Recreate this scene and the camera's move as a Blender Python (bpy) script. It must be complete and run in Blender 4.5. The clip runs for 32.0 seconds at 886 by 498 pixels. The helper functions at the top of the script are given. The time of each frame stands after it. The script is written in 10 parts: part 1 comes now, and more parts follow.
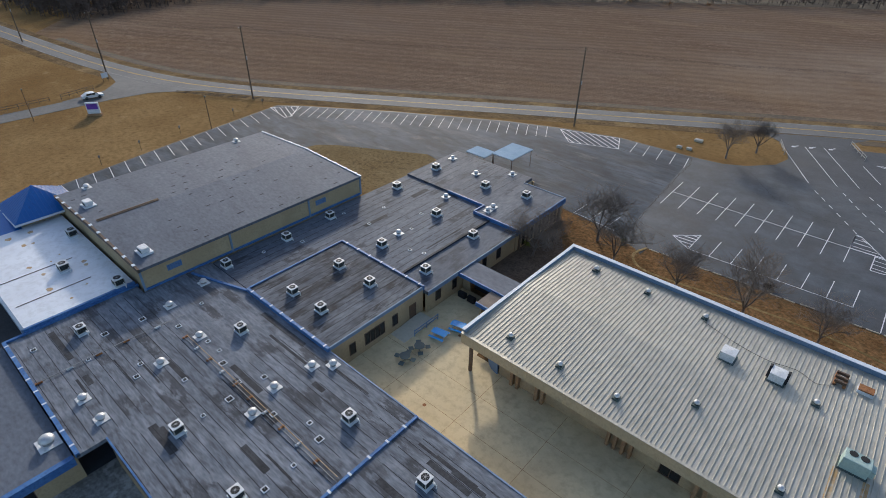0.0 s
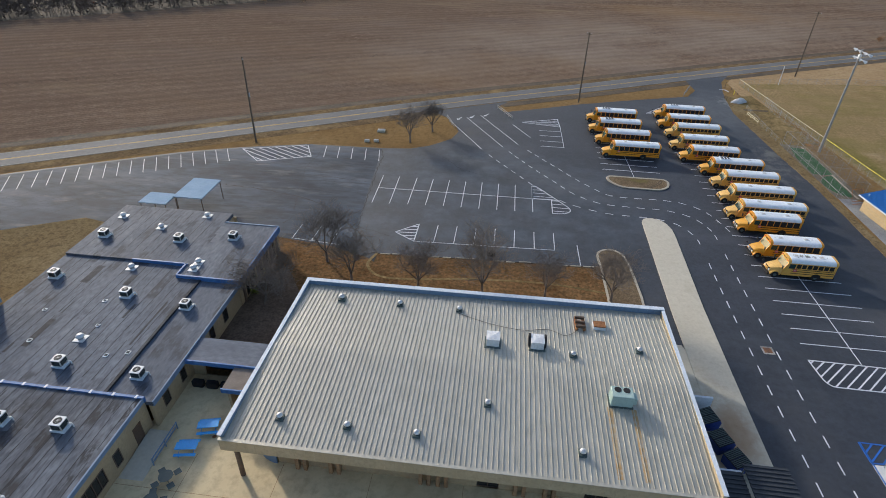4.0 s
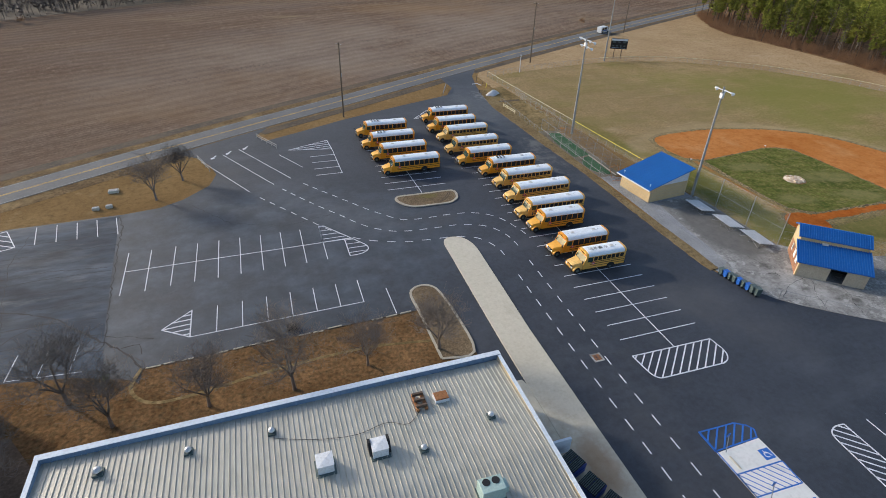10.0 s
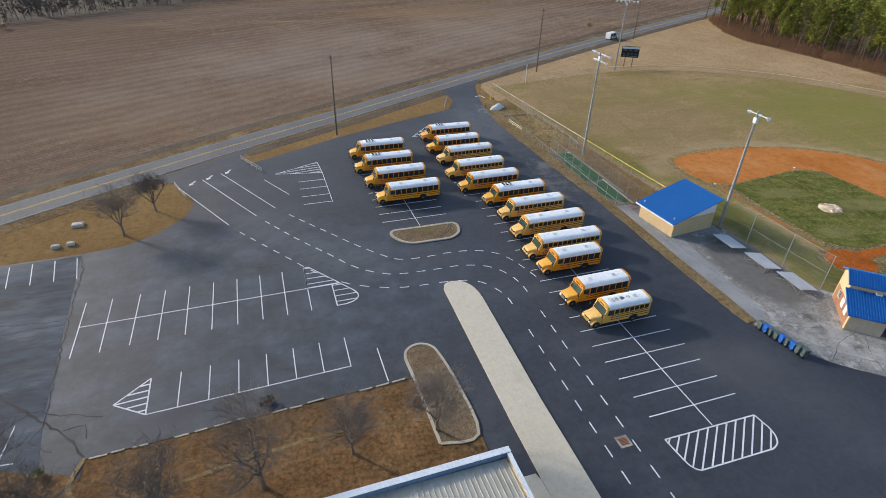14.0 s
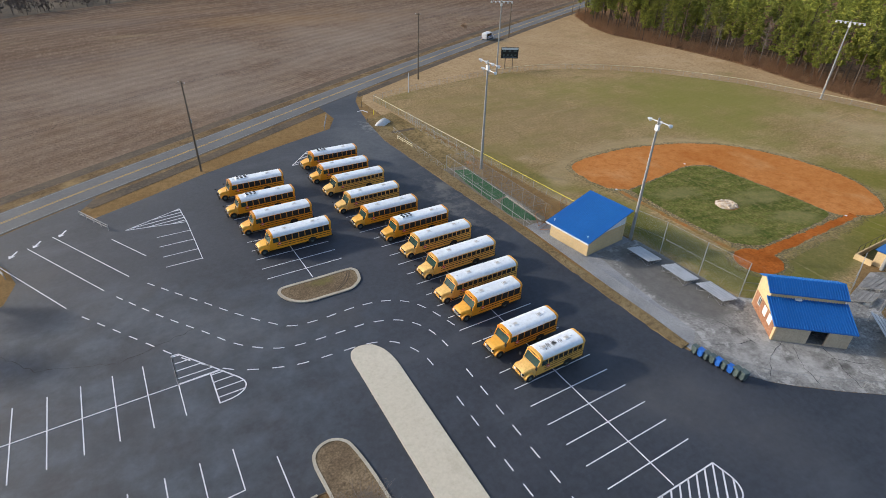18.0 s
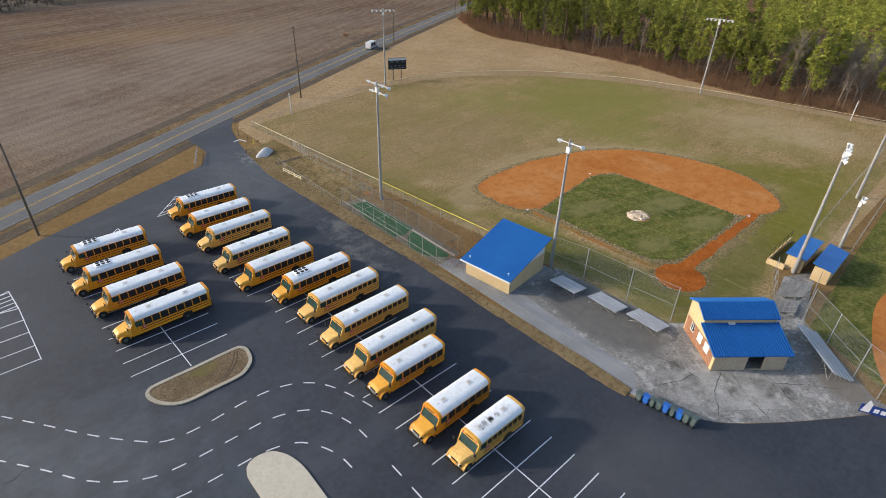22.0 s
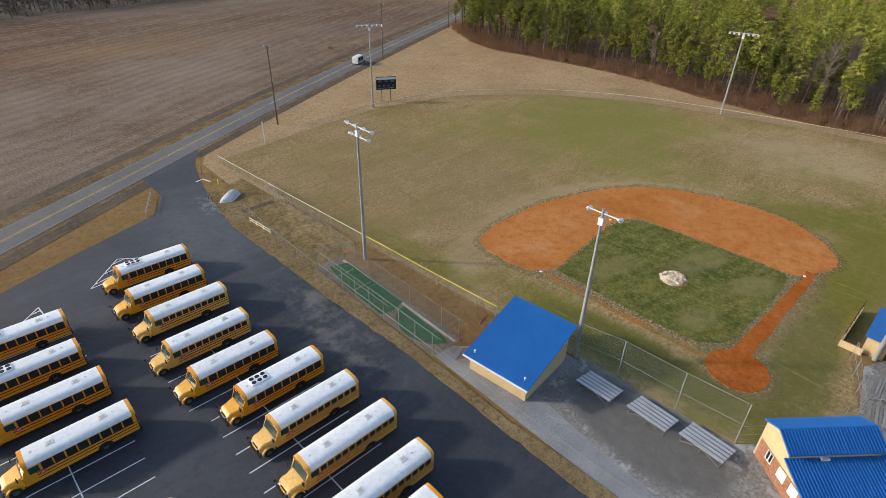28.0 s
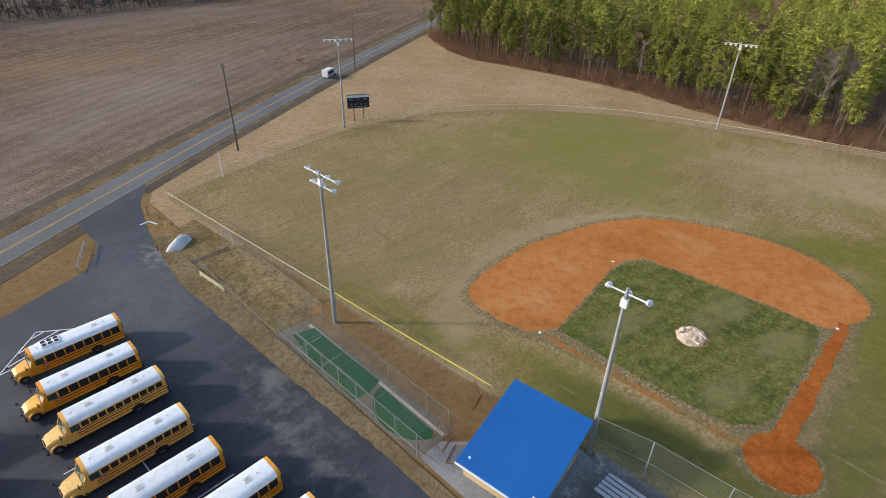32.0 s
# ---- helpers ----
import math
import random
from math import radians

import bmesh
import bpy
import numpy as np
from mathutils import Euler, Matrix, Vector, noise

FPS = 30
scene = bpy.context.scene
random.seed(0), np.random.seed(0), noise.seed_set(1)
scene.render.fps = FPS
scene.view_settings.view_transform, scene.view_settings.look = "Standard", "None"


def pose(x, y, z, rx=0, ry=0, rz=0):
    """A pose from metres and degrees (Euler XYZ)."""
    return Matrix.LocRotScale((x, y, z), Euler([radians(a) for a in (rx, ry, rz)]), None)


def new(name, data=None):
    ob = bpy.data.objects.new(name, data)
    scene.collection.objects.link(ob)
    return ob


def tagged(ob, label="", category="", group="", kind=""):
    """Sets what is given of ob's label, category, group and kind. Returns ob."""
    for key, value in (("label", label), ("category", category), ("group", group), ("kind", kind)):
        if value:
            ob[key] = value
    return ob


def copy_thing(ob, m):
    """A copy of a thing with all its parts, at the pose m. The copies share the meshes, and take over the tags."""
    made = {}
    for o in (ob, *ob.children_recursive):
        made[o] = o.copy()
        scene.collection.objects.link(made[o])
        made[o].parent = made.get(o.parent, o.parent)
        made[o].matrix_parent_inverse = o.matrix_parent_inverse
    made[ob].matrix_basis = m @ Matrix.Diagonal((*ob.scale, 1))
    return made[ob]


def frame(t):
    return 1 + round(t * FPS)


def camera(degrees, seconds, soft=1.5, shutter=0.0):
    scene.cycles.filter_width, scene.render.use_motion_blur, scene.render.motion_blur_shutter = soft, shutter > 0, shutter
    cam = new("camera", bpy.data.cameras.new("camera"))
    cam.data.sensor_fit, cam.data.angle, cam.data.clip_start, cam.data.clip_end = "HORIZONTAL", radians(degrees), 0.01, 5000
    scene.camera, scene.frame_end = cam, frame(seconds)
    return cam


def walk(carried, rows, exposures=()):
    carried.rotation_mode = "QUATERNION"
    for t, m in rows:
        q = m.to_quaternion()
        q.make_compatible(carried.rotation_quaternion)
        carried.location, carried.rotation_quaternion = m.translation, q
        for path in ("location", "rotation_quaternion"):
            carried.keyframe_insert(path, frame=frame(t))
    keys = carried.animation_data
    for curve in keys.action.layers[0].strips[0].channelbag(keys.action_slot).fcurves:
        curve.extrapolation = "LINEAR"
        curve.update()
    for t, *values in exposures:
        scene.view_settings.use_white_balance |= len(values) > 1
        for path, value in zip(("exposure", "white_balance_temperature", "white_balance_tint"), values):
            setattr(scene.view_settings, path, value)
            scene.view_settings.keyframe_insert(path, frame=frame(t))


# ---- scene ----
cam = camera(78.1, 32.0, soft=0.9)
METRES, EYE, TILT, LEAN, TURN = 89.3, 43.4, 0.0, 0.0, 40.9
ROWS = [
    (0.0, 0.0, 0.0, 0.0, 0.55, -33.44, -0.83),
    (0.5, -0.0022, 0.0144, -0.0012, -3.77, -33.41, -0.93),
    (1.0, -0.0036, 0.0285, -0.0026, -8.09, -33.38, -1.02),
    (1.5, -0.0044, 0.042, -0.0041, -12.42, -33.34, -1.09),
    (2.0, -0.0046, 0.0545, -0.0055, -16.75, -33.27, -1.18),
    (2.5, -0.0038, 0.0654, -0.006, -21.07, -33.2, -1.25),
    (3.0, -0.002, 0.0757, -0.0063, -25.39, -33.13, -1.32),
    (3.5, 0.0003, 0.0856, -0.0063, -29.72, -33.04, -1.37),
    (5.5, 0.0178, 0.1313, -0.0054, -47.14, -32.69, -1.6),
    (6.0, 0.0257, 0.1415, -0.0051, -51.38, -32.58, -1.62),
    (6.5, 0.0335, 0.1502, -0.0039, -55.69, -32.48, -1.62),
    (7.0, 0.0413, 0.1579, -0.003, -58.99, -32.4, -1.62),
    (7.5, 0.049, 0.1654, -0.0022, -59.74, -32.4, -1.64),
    (8.0, 0.0568, 0.1732, -0.0012, -59.59, -32.42, -1.6),
    (8.5, 0.0658, 0.1817, -0.001, -59.48, -32.43, -1.59),
    (9.0, 0.0759, 0.19, -0.0011, -59.44, -32.42, -1.57),
    (9.5, 0.0872, 0.1973, -0.0013, -59.43, -32.41, -1.53),
    (10.0, 0.0997, 0.2034, -0.0013, -59.37, -32.42, -1.52),
    (10.5, 0.1131, 0.2097, -0.0013, -59.35, -32.42, -1.53),
    (11.0, 0.1262, 0.2158, -0.0008, -59.31, -32.44, -1.53),
    (11.5, 0.1408, 0.2227, -0.0004, -59.27, -32.43, -1.51),
    (12.0, 0.1548, 0.2304, -0.0005, -59.24, -32.42, -1.49),
    (12.5, 0.1687, 0.2388, 0.0, -59.22, -32.43, -1.46),
    (13.0, 0.1827, 0.2475, 0.0008, -59.19, -32.45, -1.46),
    (13.5, 0.1965, 0.2559, 0.0014, -59.15, -32.44, -1.43),
    (14.0, 0.2098, 0.2649, 0.0018, -59.15, -32.47, -1.46),
    (14.5, 0.2235, 0.2746, 0.0017, -59.16, -32.48, -1.45),
    (16.5, 0.2827, 0.3092, -0.0004, -60.85, -32.48, -1.41),
    (17.0, 0.2975, 0.3171, -0.0007, -65.52, -32.38, -1.42),
    (17.5, 0.3124, 0.3245, -0.0004, -70.32, -32.27, -1.42),
    (18.0, 0.3284, 0.333, -0.0, -71.9, -32.24, -1.46),
    (18.5, 0.3442, 0.3392, 0.0007, -73.23, -32.21, -1.46),
    (19.0, 0.3596, 0.3449, 0.0011, -74.22, -32.15, -1.46),
    (19.5, 0.3751, 0.3486, 0.0019, -77.63, -32.08, -1.42),
    (20.0, 0.3911, 0.3526, 0.0019, -82.27, -31.97, -1.41),
    (20.5, 0.4073, 0.3569, 0.0018, -83.79, -31.91, -1.42),
    (21.0, 0.4235, 0.3607, 0.0026, -83.68, -31.9, -1.41),
    (21.5, 0.4396, 0.3636, 0.0026, -83.56, -31.86, -1.39),
    (22.0, 0.4558, 0.3658, 0.003, -83.51, -31.84, -1.37),
    (22.5, 0.4728, 0.3683, 0.0031, -83.51, -31.81, -1.35),
    (23.0, 0.4911, 0.3705, 0.0028, -83.47, -31.8, -1.33),
    (23.5, 0.51, 0.3735, 0.0026, -83.48, -31.77, -1.36),
    (24.0, 0.5286, 0.3756, 0.0023, -83.44, -31.76, -1.33),
    (24.5, 0.5463, 0.3787, 0.0019, -83.46, -31.73, -1.36),
    (25.0, 0.5631, 0.3809, 0.0028, -83.42, -31.74, -1.34),
    (25.5, 0.5793, 0.3834, 0.0026, -83.41, -31.69, -1.32),
    (27.5, 0.6453, 0.3906, 0.0037, -84.35, -31.63, -1.21),
    (28.0, 0.6623, 0.3922, 0.0037, -84.31, -31.61, -1.19),
    (28.5, 0.6808, 0.3946, 0.0039, -84.31, -31.62, -1.21),
    (29.0, 0.6993, 0.3964, 0.0041, -84.3, -31.58, -1.2),
    (29.5, 0.718, 0.3982, 0.0048, -84.26, -31.57, -1.18),
    (30.0, 0.7372, 0.4006, 0.0053, -84.24, -31.54, -1.17),
    (30.5, 0.7564, 0.4031, 0.0059, -84.19, -31.53, -1.18),
    (31.0, 0.7752, 0.4059, 0.0063, -84.19, -31.49, -1.18),
    (31.5, 0.7937, 0.4071, 0.0066, -85.31, -31.46, -1.14),
    (32.0, 0.8118, 0.4093, 0.0069, -86.81, -31.43, -1.11),
]
EXPOSURES = [(0.0, 0.13, 6100, 10), (1.5, 0.24, 6100, 10), (3.5, 0.22, 6150, 10), (6.0, 0.22, 6200, 10), (13.0, 0.42, 6150, 10), (19.0, 0.45, 6300, 10), (23.0, 0.42, 6400, 10), (26.0, 0.36, 6400, 10), (30.0, 0.36, 6300, 10), (32.0, 0.44, 6150, 10)]
walk(cam, [(t, pose(0, 0, EYE, TILT, LEAN, TURN) @ pose(METRES * x, METRES * y, METRES * z, 90 + pitch, roll, yaw)) for t, x, y, z, yaw, pitch, roll in ROWS], EXPOSURES)

# ---- world and sun ----
SUN_EL, SUN_DIR = 21.0, Vector((0.70, -0.715, 0)).normalized()
world = bpy.data.worlds.new("world")
scene.world = world
world.use_nodes = True
wn = world.node_tree
sky = wn.nodes.new("ShaderNodeTexSky")
sky.sky_type = "NISHITA"
sky.sun_disc = False
sky.sun_elevation = radians(SUN_EL)
sky.sun_rotation = math.atan2(-SUN_DIR.x, -SUN_DIR.y)
sky.dust_density = 2.0
wn.links.new(sky.outputs[0], wn.nodes["Background"].inputs[0])
wn.nodes["Background"].inputs[1].default_value = 0.175
sun = new("sun", bpy.data.lights.new("sun", "SUN"))
sun.data.energy, sun.data.angle, sun.data.color = 2.75, radians(3.0), (1.0, 0.90, 0.76)
down = Vector((SUN_DIR.x, SUN_DIR.y, -math.tan(radians(SUN_EL))))
sun.matrix_world = Matrix.Translation((0, 0, 120)) @ down.to_track_quat("-Z", "Y").to_matrix().to_4x4()

# ---- materials ----
def mat(name, c1, c2, c3=None, s1=0.25, s2=5.0, rough=0.8, bump=0.2, bscale=30.0, metal=0.0, spec=0.3, vary=0.0, stretch=(1, 1, 1), lo=0.35, hi=0.65, bdist=0.02, grain=None):
    m = bpy.data.materials.new(name)
    m.use_nodes = True
    n, l = m.node_tree.nodes, m.node_tree.links
    bs = n["Principled BSDF"]
    tc, oi, add, mp = n.new("ShaderNodeTexCoord"), n.new("ShaderNodeObjectInfo"), n.new("ShaderNodeVectorMath"), n.new("ShaderNodeMapping")
    sc = n.new("ShaderNodeVectorMath")
    sc.operation = "SCALE"
    sc.inputs[0].default_value = (37, 53, 11)
    l.new(oi.outputs["Random"], sc.inputs["Scale"])
    l.new(tc.outputs["Object"], add.inputs[0])
    l.new(sc.outputs[0], add.inputs[1])
    l.new(add.outputs[0], mp.inputs[0])
    mp.inputs["Scale"].default_value = stretch

    def noise_at(scale, detail):
        t = n.new("ShaderNodeTexNoise")
        t.inputs["Scale"].default_value, t.inputs["Detail"].default_value, t.inputs["Roughness"].default_value = scale, detail, 0.6
        l.new(mp.outputs[0], t.inputs["Vector"])
        return t

    big, fine = noise_at(s1, 4), noise_at(s2, 5)
    ramp = n.new("ShaderNodeValToRGB")
    e = ramp.color_ramp.elements
    e[0].position, e[1].position = lo, hi
    e[0].color, e[1].color = (*c1, 1), (*c2, 1)
    l.new(big.outputs["Fac"], ramp.inputs[0])
    out = ramp.outputs[0]
    mix = n.new("ShaderNodeMixRGB")
    mix.blend_type = "MIX"
    r2 = n.new("ShaderNodeValToRGB")
    r2.color_ramp.elements[0].position, r2.color_ramp.elements[1].position = 0.45, 0.75
    l.new(fine.outputs["Fac"], r2.inputs[0])
    l.new(r2.outputs[0], mix.inputs[0])
    l.new(out, mix.inputs[1])
    c3 = c3 or tuple(min(1, (a + b) * 0.5 * 0.8) for a, b in zip(c1, c2))
    mix.inputs[2].default_value = (*c3, 1)
    out = mix.outputs[0]
    if grain:
        gn, gm, gr = noise_at(grain[0], 4), n.new("ShaderNodeMixRGB"), n.new("ShaderNodeMapRange")
        gm.blend_type = "MULTIPLY"
        gm.inputs[0].default_value = 1.0
        gr.inputs["From Min"].default_value, gr.inputs["From Max"].default_value = 0.3, 0.7
        gr.inputs["To Min"].default_value, gr.inputs["To Max"].default_value = 1 - grain[1], 1 + grain[1]
        l.new(gn.outputs["Fac"], gr.inputs[0])
        l.new(out, gm.inputs[1])
        l.new(gr.outputs[0], gm.inputs[2])
        out = gm.outputs[0]
    if vary:
        hs, mr = n.new("ShaderNodeHueSaturation"), n.new("ShaderNodeMapRange")
        mr.inputs["To Min"].default_value, mr.inputs["To Max"].default_value = 1 - vary, 1 + vary
        l.new(oi.outputs["Random"], mr.inputs[0])
        l.new(mr.outputs[0], hs.inputs["Value"])
        l.new(out, hs.inputs["Color"])
        out = hs.outputs[0]
    l.new(out, bs.inputs["Base Color"])
    bs.inputs["Roughness"].default_value, bs.inputs["Metallic"].default_value = rough, metal
    bs.inputs["Specular IOR Level"].default_value = spec
    if bump:
        bn, b = noise_at(bscale, 3), n.new("ShaderNodeBump")
        b.inputs["Strength"].default_value, b.inputs["Distance"].default_value = bump, bdist
        l.new(bn.outputs["Fac"], b.inputs["Height"])
        l.new(b.outputs[0], bs.inputs["Normal"])
    return m


def lines(m, direction, period, strength=0.6, dark=0.8, wobble=2.0):
    """Adds parallel streaks (furrows, mowing, seams) to a ground or sheet material: relief and a little colour."""
    n, l = m.node_tree.nodes, m.node_tree.links
    bs = n["Principled BSDF"]
    tc, mp, w = n.new("ShaderNodeTexCoord"), n.new("ShaderNodeMapping"), n.new("ShaderNodeTexWave")
    mp.inputs["Rotation"].default_value = (0, 0, -math.atan2(direction[1], direction[0]) + math.pi / 2)
    l.new(tc.outputs["Object"], mp.inputs[0])
    l.new(mp.outputs[0], w.inputs["Vector"])
    w.inputs["Scale"].default_value = math.pi * 0.1 / period
    w.inputs["Distortion"].default_value, w.inputs["Detail"].default_value, w.inputs["Detail Scale"].default_value = wobble, 2, 0.6
    src = bs.inputs["Base Color"].links[0].from_socket
    mx, mr = n.new("ShaderNodeMixRGB"), n.new("ShaderNodeMapRange")
    mx.blend_type = "MULTIPLY"
    mx.inputs[0].default_value = 1.0
    mr.inputs["To Min"].default_value, mr.inputs["To Max"].default_value = dark, 1.0
    l.new(w.outputs["Fac"], mr.inputs[0])
    l.new(src, mx.inputs[1])
    l.new(mr.outputs[0], mx.inputs[2])
    l.new(mx.outputs[0], bs.inputs["Base Color"])
    return m



def zone(m, centre, rings, c1, c2, scale=0.15, cover=0.5, shape=(1, 1, 1), turn=0.0, soft=0.25, most=0.9):
    """Soft-edged patches of another colour within a ring (rises over rings[0:2], falls over rings[2:4]) round a centre, broken up by noise."""
    n, l = m.node_tree.nodes, m.node_tree.links
    bs = n["Principled BSDF"]
    src = bs.inputs["Base Color"].links[0].from_socket
    tc, mp, d = n.new("ShaderNodeTexCoord"), n.new("ShaderNodeMapping"), n.new("ShaderNodeVectorMath")
    mp.vector_type = "TEXTURE"
    mp.inputs["Location"].default_value = (*centre, 0)
    mp.inputs["Rotation"].default_value = (0, 0, radians(turn))
    mp.inputs["Scale"].default_value = shape
    d.operation = "LENGTH"
    l.new(tc.outputs["Object"], mp.inputs[0])
    l.new(mp.outputs[0], d.inputs[0])
    mask = None
    for lo, hi in ((rings[0], rings[1]), (rings[3], rings[2])):
        if lo == hi:
            continue
        r = n.new("ShaderNodeMapRange")
        r.inputs["From Min"].default_value, r.inputs["From Max"].default_value = lo, hi
        l.new(d.outputs["Value"], r.inputs[0])
        if mask is None:
            mask = r.outputs[0]
        else:
            x = n.new("ShaderNodeMath")
            x.operation = "MULTIPLY"
            l.new(mask, x.inputs[0])
            l.new(r.outputs[0], x.inputs[1])
            mask = x.outputs[0]
    nz, ad, cut, mul = n.new("ShaderNodeTexNoise"), n.new("ShaderNodeMath"), n.new("ShaderNodeMapRange"), n.new("ShaderNodeMath")
    nz.inputs["Scale"].default_value, nz.inputs["Detail"].default_value, nz.inputs["Roughness"].default_value = scale, 7, 0.68
    l.new(tc.outputs["Object"], nz.inputs["Vector"])
    ad.operation = "MULTIPLY_ADD"
    l.new(mask, ad.inputs[0])
    ad.inputs[1].default_value = cover
    l.new(nz.outputs["Fac"], ad.inputs[2])
    cut.inputs["From Min"].default_value, cut.inputs["From Max"].default_value = 0.72 - soft / 2, 0.72 + soft / 2
    cut.inputs["To Max"].default_value = most
    l.new(ad.outputs[0], cut.inputs[0])
    mul.operation = "MULTIPLY"
    l.new(cut.outputs[0], mul.inputs[0])
    l.new(mask, mul.inputs[1])
    fine, tone, mx = n.new("ShaderNodeTexNoise"), n.new("ShaderNodeMixRGB"), n.new("ShaderNodeMixRGB")
    fine.inputs["Scale"].default_value, fine.inputs["Detail"].default_value = 1.1, 5
    l.new(tc.outputs["Object"], fine.inputs["Vector"])
    l.new(fine.outputs["Fac"], tone.inputs[0])
    tone.inputs[1].default_value, tone.inputs[2].default_value = (*c1, 1), (*c2, 1)
    l.new(mul.outputs[0], mx.inputs[0])
    l.new(src, mx.inputs[1])
    l.new(tone.outputs[0], mx.inputs[2])
    l.new(mx.outputs[0], bs.inputs["Base Color"])
    return m


def blotch(m, colour, scale, lo, hi, most, stretch=(1, 1, 1), detail=6):
    """Irregular stains of one colour all over a material."""
    n, l = m.node_tree.nodes, m.node_tree.links
    bs = n["Principled BSDF"]
    src = bs.inputs["Base Color"].links[0].from_socket
    tc, mp, nz, cut, mx = (n.new("ShaderNode" + k) for k in ("TexCoord", "Mapping", "TexNoise", "MapRange", "MixRGB"))
    mp.inputs["Scale"].default_value = stretch
    mp.inputs["Location"].default_value = (scale * 91, lo * 57, 0)
    nz.inputs["Scale"].default_value, nz.inputs["Detail"].default_value, nz.inputs["Roughness"].default_value = scale, detail, 0.65
    l.new(tc.outputs["Object"], mp.inputs[0])
    l.new(mp.outputs[0], nz.inputs["Vector"])
    cut.inputs["From Min"].default_value, cut.inputs["From Max"].default_value, cut.inputs["To Max"].default_value = lo, hi, most
    l.new(nz.outputs["Fac"], cut.inputs[0])
    l.new(cut.outputs[0], mx.inputs[0])
    l.new(src, mx.inputs[1])
    mx.inputs[2].default_value = (*colour, 1)
    l.new(mx.outputs[0], bs.inputs["Base Color"])
    return m


def felt_strips(m, along, pitch, colour, cover, seed, most=0.85):
    """Worn stretches of single felt strips: whole strips, broken by flecks of the old coating."""
    n, l = m.node_tree.nodes, m.node_tree.links
    bs = n["Principled BSDF"]
    src = bs.inputs["Base Color"].links[0].from_socket
    tc, sep = n.new("ShaderNodeTexCoord"), n.new("ShaderNodeSeparateXYZ")
    l.new(tc.outputs["Object"], sep.inputs[0])
    a, c = ("X", "Y") if along == "x" else ("Y", "X")
    div, flo, mul, com = n.new("ShaderNodeMath"), n.new("ShaderNodeMath"), n.new("ShaderNodeMath"), n.new("ShaderNodeCombineXYZ")
    div.operation, flo.operation, mul.operation = "DIVIDE", "FLOOR", "MULTIPLY"
    l.new(sep.outputs[c], div.inputs[0])
    div.inputs[1].default_value = pitch
    l.new(div.outputs[0], flo.inputs[0])
    l.new(sep.outputs[a], mul.inputs[0])
    mul.inputs[1].default_value = 0.10
    l.new(mul.outputs[0], com.inputs[0])
    st = n.new("ShaderNodeMath")
    st.operation = "MULTIPLY"
    l.new(flo.outputs[0], st.inputs[0])
    st.inputs[1].default_value = 0.55
    l.new(st.outputs[0], com.inputs[1])
    com.inputs[2].default_value = seed
    big, fleck = n.new("ShaderNodeTexNoise"), n.new("ShaderNodeTexNoise")
    big.inputs["Scale"].default_value, big.inputs["Detail"].default_value = 1.6, 4
    l.new(com.outputs[0], big.inputs["Vector"])
    mp = n.new("ShaderNodeMapping")
    mp.inputs["Scale"].default_value = (0.45, 1.3, 1) if along == "x" else (1.3, 0.45, 1)
    l.new(tc.outputs["Object"], mp.inputs[0])
    fleck.inputs["Scale"].default_value, fleck.inputs["Detail"].default_value, fleck.inputs["Roughness"].default_value = 1.5, 8, 0.72
    l.new(mp.outputs[0], fleck.inputs["Vector"])
    r1, r2, x = n.new("ShaderNodeMapRange"), n.new("ShaderNodeMapRange"), n.new("ShaderNodeMath")
    r1.inputs["From Min"].default_value, r1.inputs["From Max"].default_value = 0.64 - cover, 0.72 - cover
    r2.inputs["From Min"].default_value, r2.inputs["From Max"].default_value, r2.inputs["To Max"].default_value = 0.40, 0.52, most
    l.new(big.outputs["Fac"], r1.inputs[0])
    l.new(fleck.outputs["Fac"], r2.inputs[0])
    x.operation = "MULTIPLY"
    l.new(r1.outputs[0], x.inputs[0])
    l.new(r2.outputs[0], x.inputs[1])
    mx = n.new("ShaderNodeMixRGB")
    l.new(x.outputs[0], mx.inputs[0])
    l.new(src, mx.inputs[1])
    mx.inputs[2].default_value = (*colour, 1)
    l.new(mx.outputs[0], bs.inputs["Base Color"])
    return m


M = {}
M["dry_grass"] = mat("dry_grass", (0.185, 0.112, 0.048), (0.275, 0.182, 0.085), (0.150, 0.098, 0.044), 0.05, 1.2, 0.95, 0.6, 9, spec=0.0, lo=0.3, hi=0.7, bdist=0.05, grain=(7.0, 0.22))
blotch(M["dry_grass"], (0.34, 0.25, 0.14), 0.25, 0.58, 0.74, 0.5)
M["verge"] = mat("verge", (0.1804, 0.1297, 0.066), (0.242, 0.1833, 0.1), (0.1056, 0.0752, 0.042), 0.15, 1.6, 0.95, 0.8, 5, spec=0.0, bdist=0.08, grain=(5.0, 0.3))
blotch(M["verge"], (0.0836, 0.0658, 0.042), 0.5, 0.56, 0.70, 0.65, (1, 1, 1), 9)
M["leaf_litter"] = mat("leaf_litter", (0.125, 0.070, 0.032), (0.21, 0.122, 0.058), (0.080, 0.060, 0.032), 0.25, 1.6, 0.95, 0.9, 6, spec=0.0, bdist=0.08, grain=(2.5, 0.4))
blotch(M["leaf_litter"], (0.26, 0.19, 0.105), 0.4, 0.60, 0.72, 0.6)
blotch(M["leaf_litter"], (0.07, 0.055, 0.034), 0.22, 0.56, 0.72, 0.6, (0.5, 1, 1))
